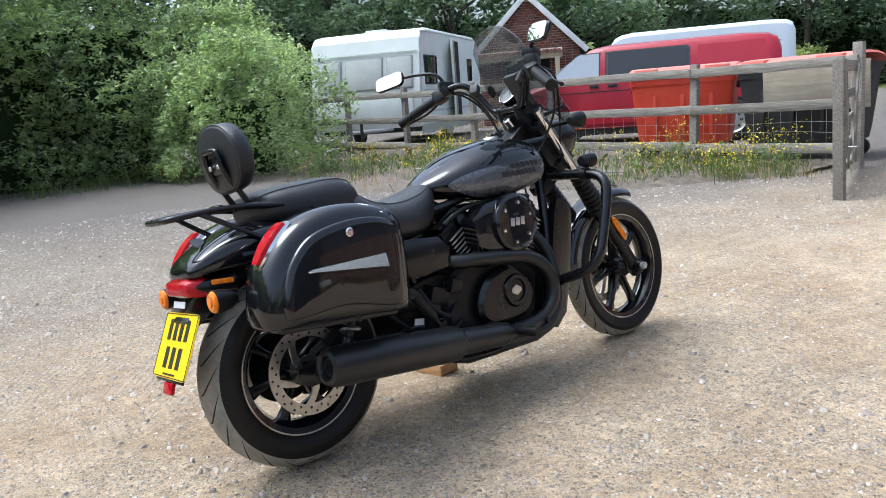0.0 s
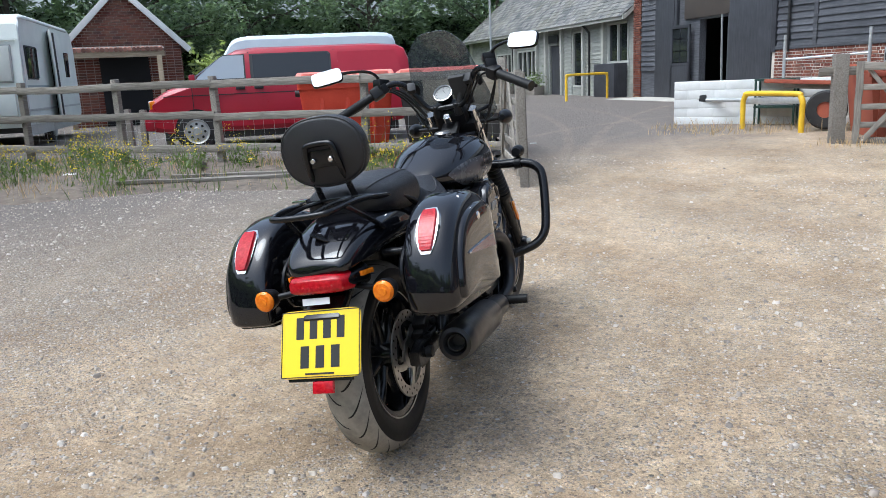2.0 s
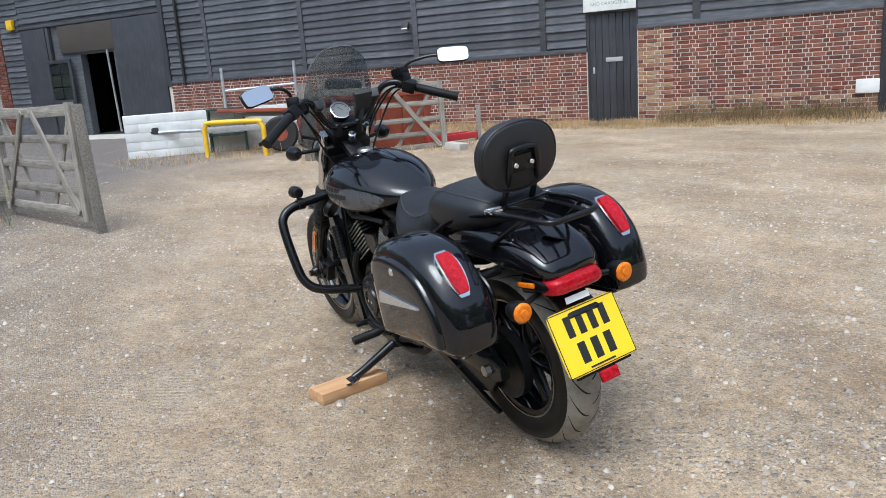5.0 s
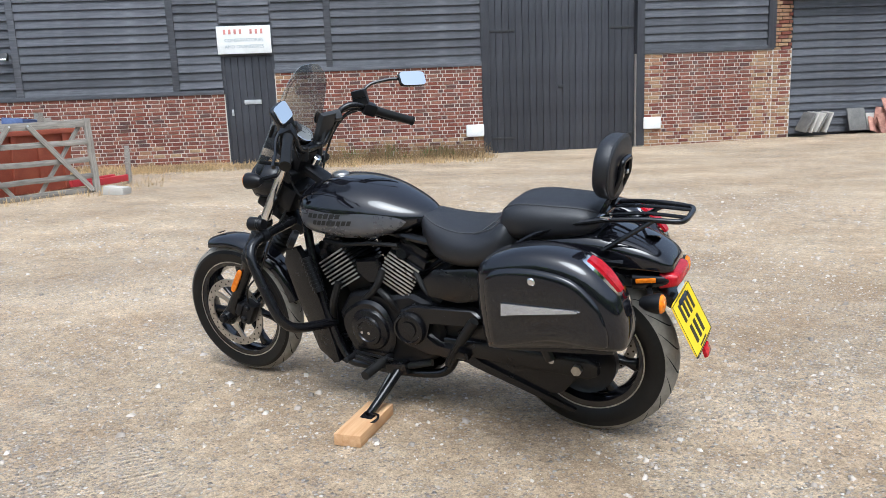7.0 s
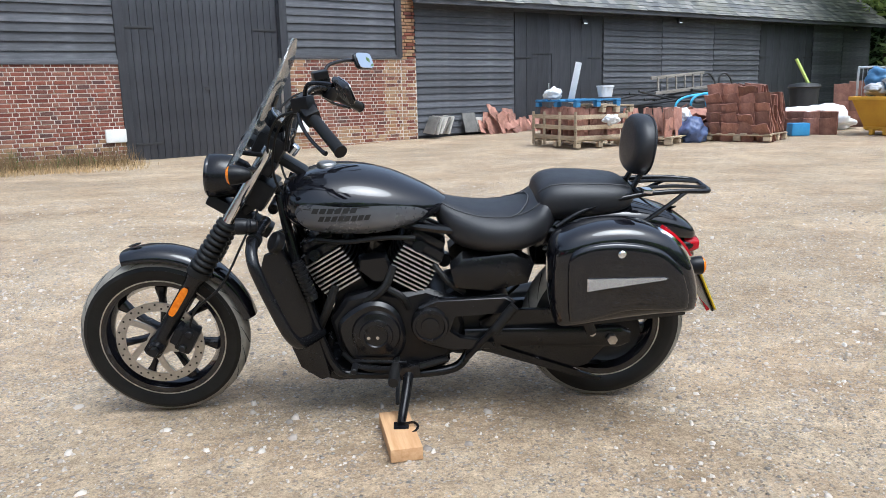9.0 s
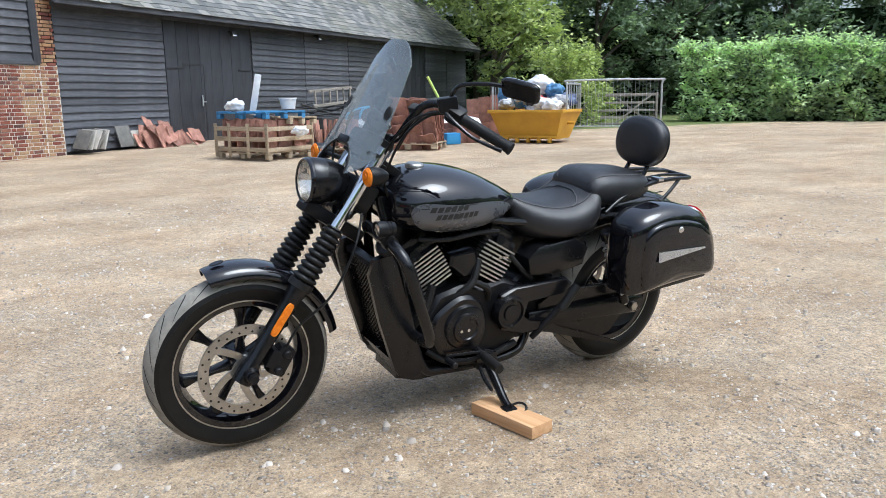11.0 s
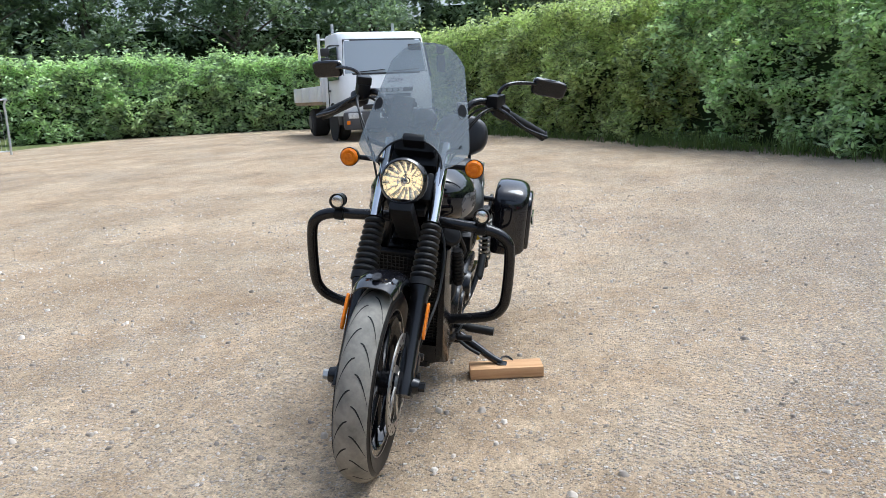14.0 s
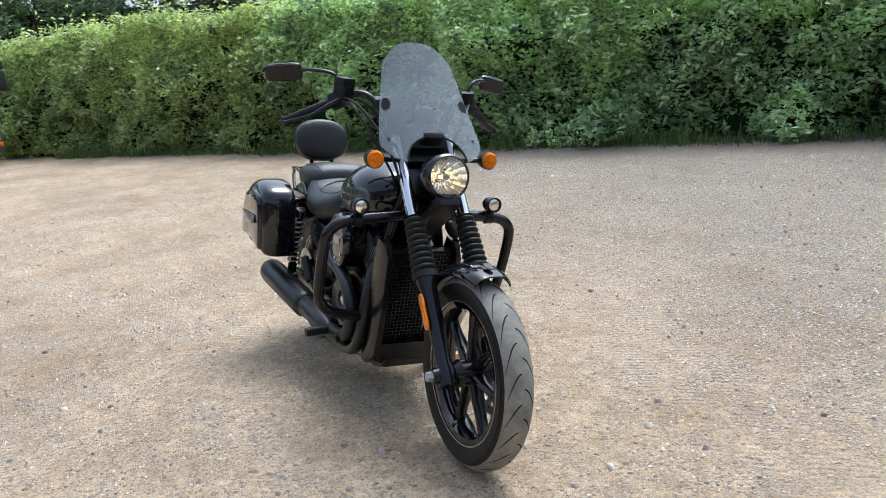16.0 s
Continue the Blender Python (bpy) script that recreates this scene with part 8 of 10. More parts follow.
        part("headlamp", box(bmesh.new(), (0.1, 0.28, 0.15), at(x1 - 0.07, -0.33, 0.78), 0.03), REFLECTOR, ob)
        part("indicator", box(bmesh.new(), (0.1, 0.09, 0.14), at(x1 - 0.1, -0.15, 0.78), 0.03), ORANGE_LENS, ob)
        part("tail_lamp", box(bmesh.new(), (0.05, 0.1, 0.45), at(x0 + 0.05, -0.06, 0.95), 0.02), RED_LENS, ob)
    else:
        # upper crease, its shade laid on as a dark strip
        panel([(x0 + 0.3, 1.62), (x1 - 2.0, 1.62), (x1 - 2.0, 1.64), (x0 + 0.3, 1.64)], 0.004, 0.01, DARK_PLASTIC, "crease_line")
    part("sill", box(bmesh.new(), (length - 0.5, W - 0.2, 0.14), at((x0 + x1) / 2, -W / 2, sill - 0.04)), DARK_PLASTIC, ob)
    for x in (0.0, wb):
        # the shade inside each arch is a flat dark disc laid on the body
        part("wheel_arch_shade", lathe(bmesh.new(), [(0.0, 0.0), (0.35, 0.0), (0.35, 0.012), (0.0, 0.012)], 28, at(x, 0.012, 0.34, 90)), INSIDE_SHADE, ob)
        for y in (-0.06, -W + 0.08):
            w = part("wheel", lathe(bmesh.new(), [(0, -0.1), (0.29, -0.1), (0.325, -0.06), (0.325, 0.06), (0.29, 0.1), (0, 0.1)], 28, at(x, y, 0.325, 90)), TYRE_FAR, ob)
            part("rim", lathe(bmesh.new(), [(0, 0.03), (0.06, 0.03), (0.07, 0.01), (0.17, 0.0), (0.2, 0.025), (0.205, 0.0)], 24, at(x, y + 0.102, 0.325, -90)), GALV, w)
            # small black discs paint the shade in the rim's holes
            for k in range(8):
                a = math.pi / 4 * k
                part("rim_hole_shade", lathe(bmesh.new(), [(0, 0.012), (0.022, 0.012), (0.022, 0.0)], 10, at(x + 0.125 * math.cos(a), y + 0.108, 0.325 + 0.125 * math.sin(a), -90)), INSIDE_SHADE, w)
    return ob


def bmesh_thick(bm, d):
    bmesh.ops.recalc_face_normals(bm, faces=bm.faces)
    r = bmesh.ops.solidify(bm, geom=bm.faces[:], thickness=d)
    return bm


van("van", "red panel van parked behind the fence", at(10.15, 4.95, rise(10.2, 5), 0, 0, 122.4), RED_BODY, 4.42, 1.66, 1.84, 2.92, 0.72)
van("van", "tall pale blue-white van parked behind the red one", at(14.75, 7.65, rise(15, 7), 0, 0, 122.4), worn("pale_blue_white_paint", (0.5, 0.56, 0.62), (0.6, 0.66, 0.71), 2, (0.3, 0.45)), 5.2, 2.1, 1.95, 3.2, 1.1, windows=False)


# ---- wheeled bins ----
def bin_big(label, m, body_mat, lid_mat, open_top=False):
    ob = thing("wheeled_bin", label, "bin", m, "wheeled bins behind the fence")
    W, D, H = 1.28, 0.95, 1.08
    bm = bmesh.new()
    rings = [[(W / 2 + (x - 0.5) * W * k, D / 2 + (y - 0.5) * D * k, z) for x, y in ((0.04, 0), (0.96, 0), (1, 0.04), (1, 0.96), (0.96, 1), (0.04, 1), (0, 0.96), (0, 0.04))] for z, k in ((0.2, 0.86), (0.35, 0.9), (H - 0.1, 1.0), (H - 0.1, 1.03), (H, 1.03))]
    loft(bm, rings)
    part("body", bm, body_mat, ob)
    bm = bmesh.new()
    rings = []
    for k in range(7):
        a = math.pi * k / 6
        y = D / 2 - (D / 2 + 0.05) * math.cos(a)
        z = H + 0.02 + 0.11 * math.sin(a) ** 0.7
        rings.append([(-0.04, y, z - 0.03), (-0.02, y, z), (W + 0.02, y, z), (W + 0.04, y, z - 0.03)])
    loft(bm, rings, True, 0, True)
    lid = part("lid", bm, lid_mat, ob)
    for x in (0.2, W - 0.2):
        part("lid_grip", box(bmesh.new(), (0.30, 0.14, 0.07), at(x, 0.02, H + 0.075), 0.025), lid_mat, lid)
    for x in (0.3, 0.65, 1.0):
        part("rib", box(bmesh.new(), (0.05, 0.03, 0.7), at(x, 0.015, 0.66, -3), 0.01), body_mat, ob)
    for x in (-0.03, W + 0.03):
        part("trunnion", rod(bmesh.new(), (x - 0.05, D / 2, 0.92), (x + 0.05, D / 2, 0.92), 0.045, n=12), DARK_PLASTIC, ob)
    for x in (0.16, W - 0.16):
        for y in (0.14, D - 0.14):
            part("castor", lathe(bmesh.new(), [(0, -0.025), (0.09, -0.025), (0.1, 0), (0.09, 0.025), (0, 0.025)], 18, at(x, y, 0.1, 90)), TYRE_FAR, ob)
            part("fork", box(bmesh.new(), (0.06, 0.07, 0.12), at(x, y, 0.17)), GALV, ob)
    return ob


bin_big("big red plastic wheeled bin with faded lid", at(7.31, 4.64, rise(7.5, 4.8), 0, 0, -62), BIN_RED, BIN_LID)
bin_big("big dark grey wheeled bin with a faded red lid", at(7.72, 3.34, rise(7.7, 3), 0, 0, -86), DARK_PLASTIC, BIN_LID)
sheet = thing("board", "pale grey sheet of board leaning on the dark bin", "board", at(7.52, 2.4, rise(7.5, 2.4), 0, 0, -86))
part("sheet", box(bmesh.new(), (1.15, 0.02, 0.5), at(0.1, 0, 0.86, 4), 0.004), wood("weathered_plywood", (0.30, 0.26, 0.20), (0.46, 0.41, 0.33), (1, 10, 10), 2.0, 0.9, 0.2), sheet)


# ---- brick garage ----
def garage():
    m, l = between((14.7, 16.4, 0), (16.7, 14.3, 0))
    M = Matrix.Translation((14.7, 16.4, 0.1)) @ at(0, 0, 0, 0, 0, math.degrees(math.atan2(-2.1, 2.0)))
    ob = thing("brick_garage", "small red brick garage with a gable and lean-to porch", "garage", M)
    W, H, A = 3.0, 2.25, 3.75
    bm = bmesh.new()
    slab(bm, [(0, 0), (W, 0), (W, H), (W / 2, A - 0.05), (0, H)], 4.2, Matrix(((1, 0, 0, 0), (0, 0, 1, 0.03), (0, 1, 0, 0), (0, 0, 0, 1))))
    part("core", bm, MORTAR, ob)
    verts, faces = [], []
    rng = random.Random(8)
    z, r = 0.0, 0
    while z < A - 0.15:
        half = W / 2 if z < H else (A - z) / (A - H) * W / 2
        x = W / 2 - half
        k = r
        while x < W / 2 + half - 0.03:
            bl = min(0.215, W / 2 + half - x)
            i = len(verts)
            d = rng.uniform(-0.004, 0.004)
            for a, b, c in ((x + 0.008, 0.0 + d, z + 0.008), (x + bl - 0.008, d, z + 0.008), (x + bl - 0.008, d, z + 0.067), (x + 0.008, d, z + 0.067)):
                verts += [(a, b, c), (a, b + 0.03, c)]
            faces += [(i, i + 2, i + 4, i + 6), (i, i + 1, i + 3, i + 2), (i + 2, i + 3, i + 5, i + 4), (i + 4, i + 5, i + 7, i + 6), (i + 6, i + 7, i + 1, i)]
            x += bl
        y = 0.0
        if z < H:
            y = 0.1 * (r % 2)
            while y < 4.1:
                i = len(verts)
                for a, b in ((y + 0.005, z + 0.005), (y + 0.21, z + 0.005), (y + 0.21, z + 0.07), (y + 0.005, z + 0.07)):
                    verts += [(W + 0.028, a + 0.03, b), (W - 0.01, a + 0.03, b)]
                faces += [(i, i + 2, i + 4, i + 6), (i, i + 1, i + 3, i + 2), (i + 2, i + 3, i + 5, i + 4), (i + 4, i + 5, i + 7, i + 6), (i + 6, i + 7, i + 1, i)]
                y += 0.22
        z += 0.075
        r += 1
    tagged(soup("brick", verts, faces, BRICK, ob), kind="stuff")
    ang = math.degrees(math.atan2(A - H, W / 2))
    sl = math.hypot(A - H, W / 2) + 0.35
    for s in (-1, 1):
        part("roof", box(bmesh.new(), (sl, 4.5, 0.09), at(W / 2 + s * (W / 4 + 0.12), 2.1, (A + H) / 2 - 0.04, 0, s * ang), 0.01), SLATE, ob)
        part("barge_board", box(bmesh.new(), (sl, 0.05, 0.16), at(W / 2 + s * (W / 4 + 0.12), -0.18, (A + H) / 2 - 0.08, 0, s * ang), 0.005), WHITE_PAINT, ob)
    # no opening here: a black panel holds the shade of the doorway
    part("doorway", box(bmesh.new(), (1.3, 0.05, 1.9), at(1.45, 0.0, 0.95)), INSIDE_SHADE, ob)
    porch = part("porch_roof", box(bmesh.new(), (2.6, 0.9, 0.06), at(1.2, -0.5, 2.12, 8)), SLATE, ob)
    for k in range(22):
        part("tile", lathe(bmesh.new(), [(0.0, 0), (0.06, 0), (0.06, 0.25), (0, 0.25)], 10, at(0.0 + 0.115 * k, -0.95, 2.07, -82)), CLAY, porch)
    part("beam", box(bmesh.new(), (2.6, 0.12, 0.16), at(1.2, -0.85, 1.95), 0.008), PALLET_WOOD, ob)
    for x in (0.0, 2.35):
        part("porch_post", box(bmesh.new(), (0.13, 0.13, 1.9), at(x, -0.85, 0.95), 0.008), PALLET_WOOD, ob)
    part("gutter", rod(bmesh.new(), (W + 0.14, -0.1, H - 0.05), (W + 0.14, 4.3, H - 0.05), 0.05, n=8), DARK_PLASTIC, ob)


garage()
pole = thing("telegraph_pole", "tall thin grey metal pole beyond the yard", "pole", at(33.0, 9.9, 0.1))
part("pole", rod(bmesh.new(), (0, 0, 0), (0, 0, 8.0), 0.055, 0.04, 10), GALV, pole)

for k, (x, y) in enumerate([(9.0, 8.9), (8.7, 8.1), (9.3, 9.5)]):
    p = thing("stub_post", "short grey wooden stub post by the caravan", "post", at(x, y, rise(x, y)), "stub posts by the caravan")
    part("post", box(bmesh.new(), (0.1, 0.1, 0.75), at(0, 0, 0.3, 3 - 3 * k, 2 * k, 20), 0.008), FENCE_WOOD, p)
for k, (x, y, a) in enumerate([(5.3, 4.75, -62), (5.75, 4.55, -66), (5.5, 4.2, -60)]):
    p = thing("timber", "long grey board lying in the weeds by the fence", "timber", at(x, y, rise(x, y) + 0.05, 0, 1, a))
    part("board", plank_mesh(2.0 - 0.3 * k, 0.04, 0.09, 40 + k), FENCE_WOOD, p)

# ---- sign, wall lamps, alarm box ----
def text(words, size, mat, parent, m, name="lettering"):
    cu = bpy.data.curves.new(name, "FONT")
    cu.body, cu.size, cu.align_x, cu.align_y, cu.extrude = words, size, "CENTER", "CENTER", 0.002
    tmp = new(name, cu)
    me = bpy.data.meshes.new_from_object(tmp.evaluated_get(bpy.context.evaluated_depsgraph_get()))
    bpy.data.objects.remove(tmp)
    me.materials.append(mat)
    ob = new(name, me)
    ob.parent, ob.matrix_basis = parent, m
    return ob


sign = thing("wall_sign", "white painted board sign over the black door", "sign", BARN @ at(0.46, -0.05, 2.37))
part("board", box(bmesh.new(), (1.02, 0.025, 0.52), None, 0.006), WHITE_PAINT, sign)
for k in range(8):
    if k != 4:
        part("name_bar", box(bmesh.new(), (0.045, 0.004, 0.09), at(-0.36 + 0.1 * k, -0.0145, 0.15), 0.001), LETTER_RED, sign, "plain red bar")
text("CONSERVATORIES", 0.088, LETTER_GREY, sign, at(0, -0.0145, -0.01, 90))
text("AND ORANGERIES", 0.088, LETTER_GREY, sign, at(0, -0.0145, -0.13, 90))


def flood(m, label):
    ob = thing("wall_lamp", label, "lamp", m, "outside wall lamps")
    part("bracket", box(bmesh.new(), (0.05, 0.08, 0.05), at(0, 0, 0), 0.008), DARK_PLASTIC, ob)
    part("head", box(bmesh.new(), (0.16, 0.09, 0.12), at(0, -0.1, -0.06, -25), 0.015), DARK_PLASTIC, ob)
    part("lens", box(bmesh.new(), (0.13, 0.012, 0.09), at(0, -0.15, -0.08, -25), 0.004), REFLECTOR, ob)


flood(BARN @ at(-3.95, -0.06, 2.25), "small pale lamp on the barn boards")
flood(BARN @ at(16.75, -0.05, 2.85), "small pale lamp on the shed doors")
flood(BARN @ at(20.6, -0.1, 2.98), "small pale lamp under the shed eave")
flood(BARN @ at(30.6, -0.1, 3.0), "small pale lamp under the shed eave")
bx = thing("alarm_box", "small yellow alarm box on the barn", "alarm box", BARN @ at(-17.0, -0.07, 3.35))
part("case", box(bmesh.new(), (0.26, 0.1, 0.28), None, 0.02), YELLOW, bx)
for u in (5.0, 8.42):
    s = thing("corner_stone", "white-painted stone at the foot of the door jamb", "stone", BARN @ at(u + (-0.12 if u < 6 else 0.12), -0.02, 0.45))
    part("stone", box(bmesh.new(), (0.36, 0.14, 0.24), None, 0.02), WHITE_PAINT, s)
down = thing("drain_pipe", "black drainpipe down the barn boards", "pipe", BARN)
part("pipe", rod(bmesh.new(), (-10.6, -0.06, 1.3), (-10.6, -0.06, 4.8), 0.04, n=10), DARK_PLASTIC, down)
for u in (-21.3, -29.2):
    down = thing("drain_pipe", "dark drainpipe on the pale annexe", "pipe", BARN)
    part("pipe", tube(bmesh.new(), [(u, -0.35, 2.7), (u, -0.1, 2.45), (u, -0.06, 2.2), (u, -0.06, 0.1)], 0.04, 8), DARK_PLASTIC, down)
cab = thing("log_store", "black slatted store against the annexe", "store", BARN @ at(-19.2, -0.3, 0.1))
part("box", box(bmesh.new(), (1.5, 0.5, 1.15), at(0, 0, 0.57), 0.01), BLACK_DOOR, cab)
for k in range(2):
    pl = thing("planter", "wooden planter with a small dry shrub by the annexe", "planter", BARN @ at(-25.6 - 3.6 * k, -0.5, 0.1))
    part("trough", box(bmesh.new(), (1.1, 0.45, 0.4), at(0, 0, 0.2), 0.01, 0, 1.05), FENCE_WOOD, pl)
    rng = np.random.default_rng(40 + k)
    quads("foliage", leaves(rng, rng.normal(0, (0.35, 0.15, 0.2), (500, 3)) + (0, 0, 0.6), 0.06), WEED, pl)


# ---- materials stacked before the shed ----
def tile_mesh():
    bm = bmesh.new()
    rings = []
    for x in np.linspace(-0.15, 0.15, 9):
        z = 0.018 * math.sin((x + 0.15) / 0.3 * 2 * math.pi)
        rings.append([(x, -0.2, z), (x, 0.2, z), (x, 0.2, z + 0.014), (x, -0.2, z + 0.014)])
    loft(bm, rings)
    me = bpy.data.meshes.new("roof_tile")
    bmesh.ops.recalc_face_normals(bm, faces=bm.faces)
    bm.to_mesh(me)
    bm.free()
    me.materials.append(CLAY)
    return me


TILE = tile_mesh()


def tiles(label, m, poses, group="stacks of clay roof tiles"):
    ob = thing("tile_stack", label, "roof tiles", m, group)
    for p in poses:
        t = new("tile", TILE)
        t.parent, t.matrix_basis = ob, p
    return ob


def pallet_parts(ob, mat, w=1.2, d=1.0, z=0.0):
    for k in range(6):
        part("slat", box(bmesh.new(), (0.1, d, 0.02), at(-w / 2 + 0.06 + (w - 0.12) * k / 5, 0, z + 0.13), 0.003), mat, ob)
    for y in (-d / 2 + 0.05, 0, d / 2 - 0.05):
        part("runner", box(bmesh.new(), (w, 0.09, 0.02), at(0, y, z + 0.11), 0.003), mat, ob)
        for x in (-w / 2 + 0.07, 0, w / 2 - 0.07):
            part("block", box(bmesh.new(), (0.13, 0.09, 0.08), at(x, y, z + 0.05), 0.004), mat, ob)


rng = random.Random(21)
PX, PY = -1.66, -11.59
CRATE = at(PX, PY, rise(PX, PY), 0, 0, -63) @ Matrix.Diagonal((0.77, 0.95, 1.0, 1.0))
crate = thing("crate", "slatted wooden crate full of red clay tiles on a pallet", "crate", CRATE)
pallet_parts(crate, PALLET_WOOD, 1.75, 1.1)
for z in (0.18, 0.36, 0.54):
    for y in (-0.56, 0.56):
        part("side_slat", box(bmesh.new(), (1.78, 0.022, 0.075), at(0, y, z), 0.003), PALLET_WOOD, crate)
    for x in (-0.88, 0.88):
        part("end_slat", box(bmesh.new(), (0.022, 1.1, 0.075), at(x, 0, z), 0.003), PALLET_WOOD, crate)
for x in (-0.87, -0.25, 0.4, 0.87):
    for y in (-0.575, 0.575):
        part("upright", box(bmesh.new(), (0.085, 0.022, 0.6), at(x, y, 0.33), 0.003), PALLET_WOOD, crate)
tiles("red clay tiles packed in a wooden crate", crate.matrix_basis, [at(-0.72 + 0.235 * i + rng.uniform(-0.03, 0.03), -0.36 + 0.36 * j, 0.3 + 0.2 * k, 90 + rng.uniform(-15, 15), rng.uniform(-12, 12), 90 + rng.uniform(-12, 12)) for i in range(7) for j in range(3) for k in range(2)])
p = thing("pallet", "blue painted pallet lying on the crate", "pallet", CRATE @ at(0.0, 0.05, 0.70))
pallet_parts(p, BLUE_PAINT, 1.7, 1.0)
p = thing("pallet", "bare wooden pallet lying on the crate", "pallet", CRATE @ at(-0.35, -0.35, 0.6, 1, -1, 6))
pallet_parts(p, PALLET_WOOD, 1.0, 0.8)


def sack(name, label, cat, x, y, z, r, mat, seed, flat=0.7):
    """A crumpled bag."""
    ob = thing(name, label, cat, at(x, y, z))
    bm = bmesh.new()
    bmesh.ops.create_icosphere(bm, subdivisions=4, radius=1.0)
    for v in bm.verts:
        n = noise.fractal(v.co * 1.6 + Vector((seed, 0, 0)), 0.9, 2.2, 5)
        v.co *= r * (1 + 0.38 * n)
        v.co.z *= flat
    part("bag", bm, mat, ob, sharp=180)


sack("plastic_bag", "crumpled white plastic sheet on the blue pallet", "bag", PX + 0.45, PY - 0.15, 1.0, 0.16, WHITE_BAG, 1)
sack("plastic_bag", "crumpled white plastic sheet hanging on the crate", "bag", PX - 0.45, PY + 0.75, 0.55, 0.13, WHITE_BAG, 2)
tub = thing("paint_tub", "white plastic tub on the blue pallet", "tub", at(PX - 0.45, PY + 0.1, 0.93))
part("tub", lathe(bmesh.new(), [(0, 0), (0.12, 0), (0.15, 0.17), (0.16, 0.17), (0.16, 0.2), (0, 0.2)], 20), WHITE_BAG, tub)
brd = thing("board", "white plastic strip standing behind the blue pallet", "board", at(PX + 0.1, PY - 0.35, 0.85, 0, -12, -30))
part("strip", box(bmesh.new(), (0.12, 0.02, 0.75), at(0, 0, 0.35), 0.005), WHITE_BAG, brd)
p = thing("pallet", "bare pallet with a low pile of tiles beside the crate", "pallet", at(-3.0, -11.65, rise(-3, -11.6), 0, 0, -36))
pallet_parts(p, PALLET_WOOD, 1.1, 0.9)
tiles("low pile of red clay tiles on a pallet", p.matrix_basis, [at(-0.4 + 0.2 * i + rng.uniform(-0.02, 0.02), -0.2 + 0.4 * j, 0.26 + 0.18 * k, 90 + rng.uniform(-12, 12), rng.uniform(-8, 8), 90 + rng.uniform(-8, 8)) for i in range(5) for j in range(2) for k in range(2)])
sack("rubble_bag", "dark blue plastic rubble bag beside the pallets", "bag", -3.75, -11.75, 0.24, 0.27, BLUE_BAG, 4, 0.95)
sack("rubble_bag", "pale torn plastic bag on the rubble bag", "bag", -3.6, -11.95, 0.55, 0.18, WHITE_BAG, 5, 0.8)
tiles("loose heap of curved red clay tiles", at(-4.15, -12.75, rise(-4, -13)), [at(rng.gauss(0, 0.38), rng.gauss(0, 0.3), 0.08 + rng.uniform(0, 0.42), rng.uniform(-40, 40), rng.uniform(-35, 35), rng.uniform(0, 180)) for _ in range(52)])
tiles("broad stack of red clay tiles laid in courses", at(-4.75, -11.75, rise(-5, -12), 0, 0, -40), [at(-0.42 + 0.285 * i + rng.uniform(-0.015, 0.015), -0.26 + 0.13 * j + rng.uniform(-0.02, 0.02), 0.15 + 0.165 * k + rng.uniform(-0.02, 0.02), 70 + rng.uniform(-16, 12), rng.uniform(-9, 9), rng.uniform(-16, 16)) for i in range(4) for j in range(6) for k in range(5 if i else 4)])
p = thing("pallet", "bare pallet under the stack of clay tiles", "pallet", at(-4.75, -11.75, rise(-5, -12), 0, 0, -40))
pallet_parts(p, PALLET_WOOD, 1.2, 0.9)
tiles("red tiles stacked on a low pallet by the skip", at(-6.25, -12.9, rise(-6, -13), 0, 0, -32), [at(-0.5 + 0.29 * i, 0.1 * j, 0.12 + 0.13 * k, 70 + rng.uniform(-6, 6), rng.uniform(-5, 5), rng.uniform(-6, 6)) for i in range(4) for j in range(3) for k in range(2)])
lean = tiles("red clay tiles leaning in rows behind the skip", at(-8.5, -14.6, rise(-8, -15), 0, 0, -32), [])
for i in range(5):
    for j in range(4):
        t = new("tile", TILE)
        t.parent, t.matrix_basis = lean, at(-0.6 + 0.3 * i, 0.1 * j, 0.16 + 0.26 * j - 0.05 * i, 70, 0, rng.uniform(-2, 2))
for k, (x, y) in enumerate([(0.0, 0.0)]):
    tiles("heap of red ridge and roof tiles against the shed wall", BARN @ at(13.9, -0.5, 0.1), [at(rng.uniform(-0.7, 0.7), rng.uniform(-0.2, 0.25), 0.1 + 0.5 * max(0, rng.gauss(0.2, 0.3)), rng.uniform(40, 80), rng.uniform(-20, 20), rng.uniform(-25, 25)) for _ in range(26)])
slabs = thing("paving_slabs", "row of grey and buff slabs leaning on the shed wall", "slabs", BARN @ at(11.7, -0.3, 0.14))
for k in range(5):
    part("slab", box(bmesh.new(), (0.035, 0.42, 0.42), at(0.09 * k, -0.02 * k, 0.2, 4, 22 + rng.uniform(-5, 5), rng.uniform(-8, 8)), 0.004), CLAY if k in (5,) else (CONCRETE if k % 3 else SLATE), slabs)
for u, s, c in ((12.9, 0.48, SLATE), (13.25, 0.36, CONCRETE)):
    sl = thing("slate_sheet", "grey slate sheet leaning on the shed wall", "slate", BARN @ at(u, -0.25, 0.12, -18))
    part("sheet", box(bmesh.new(), (s * 0.8, 0.02, s), at(0, 0, s / 2), 0.003), c, sl)
lad = thing("ladder", "short grey wooden ladder lying on stacked scrap", "ladder", BARN @ at(17.7, -2.6, 0.98, 0, -3, 5))
for y in (0, 0.36):
    part("rail", box(bmesh.new(), (2.3, 0.04, 0.08), at(0, y * 0.3, y), 0.005), FENCE_WOOD, lad)
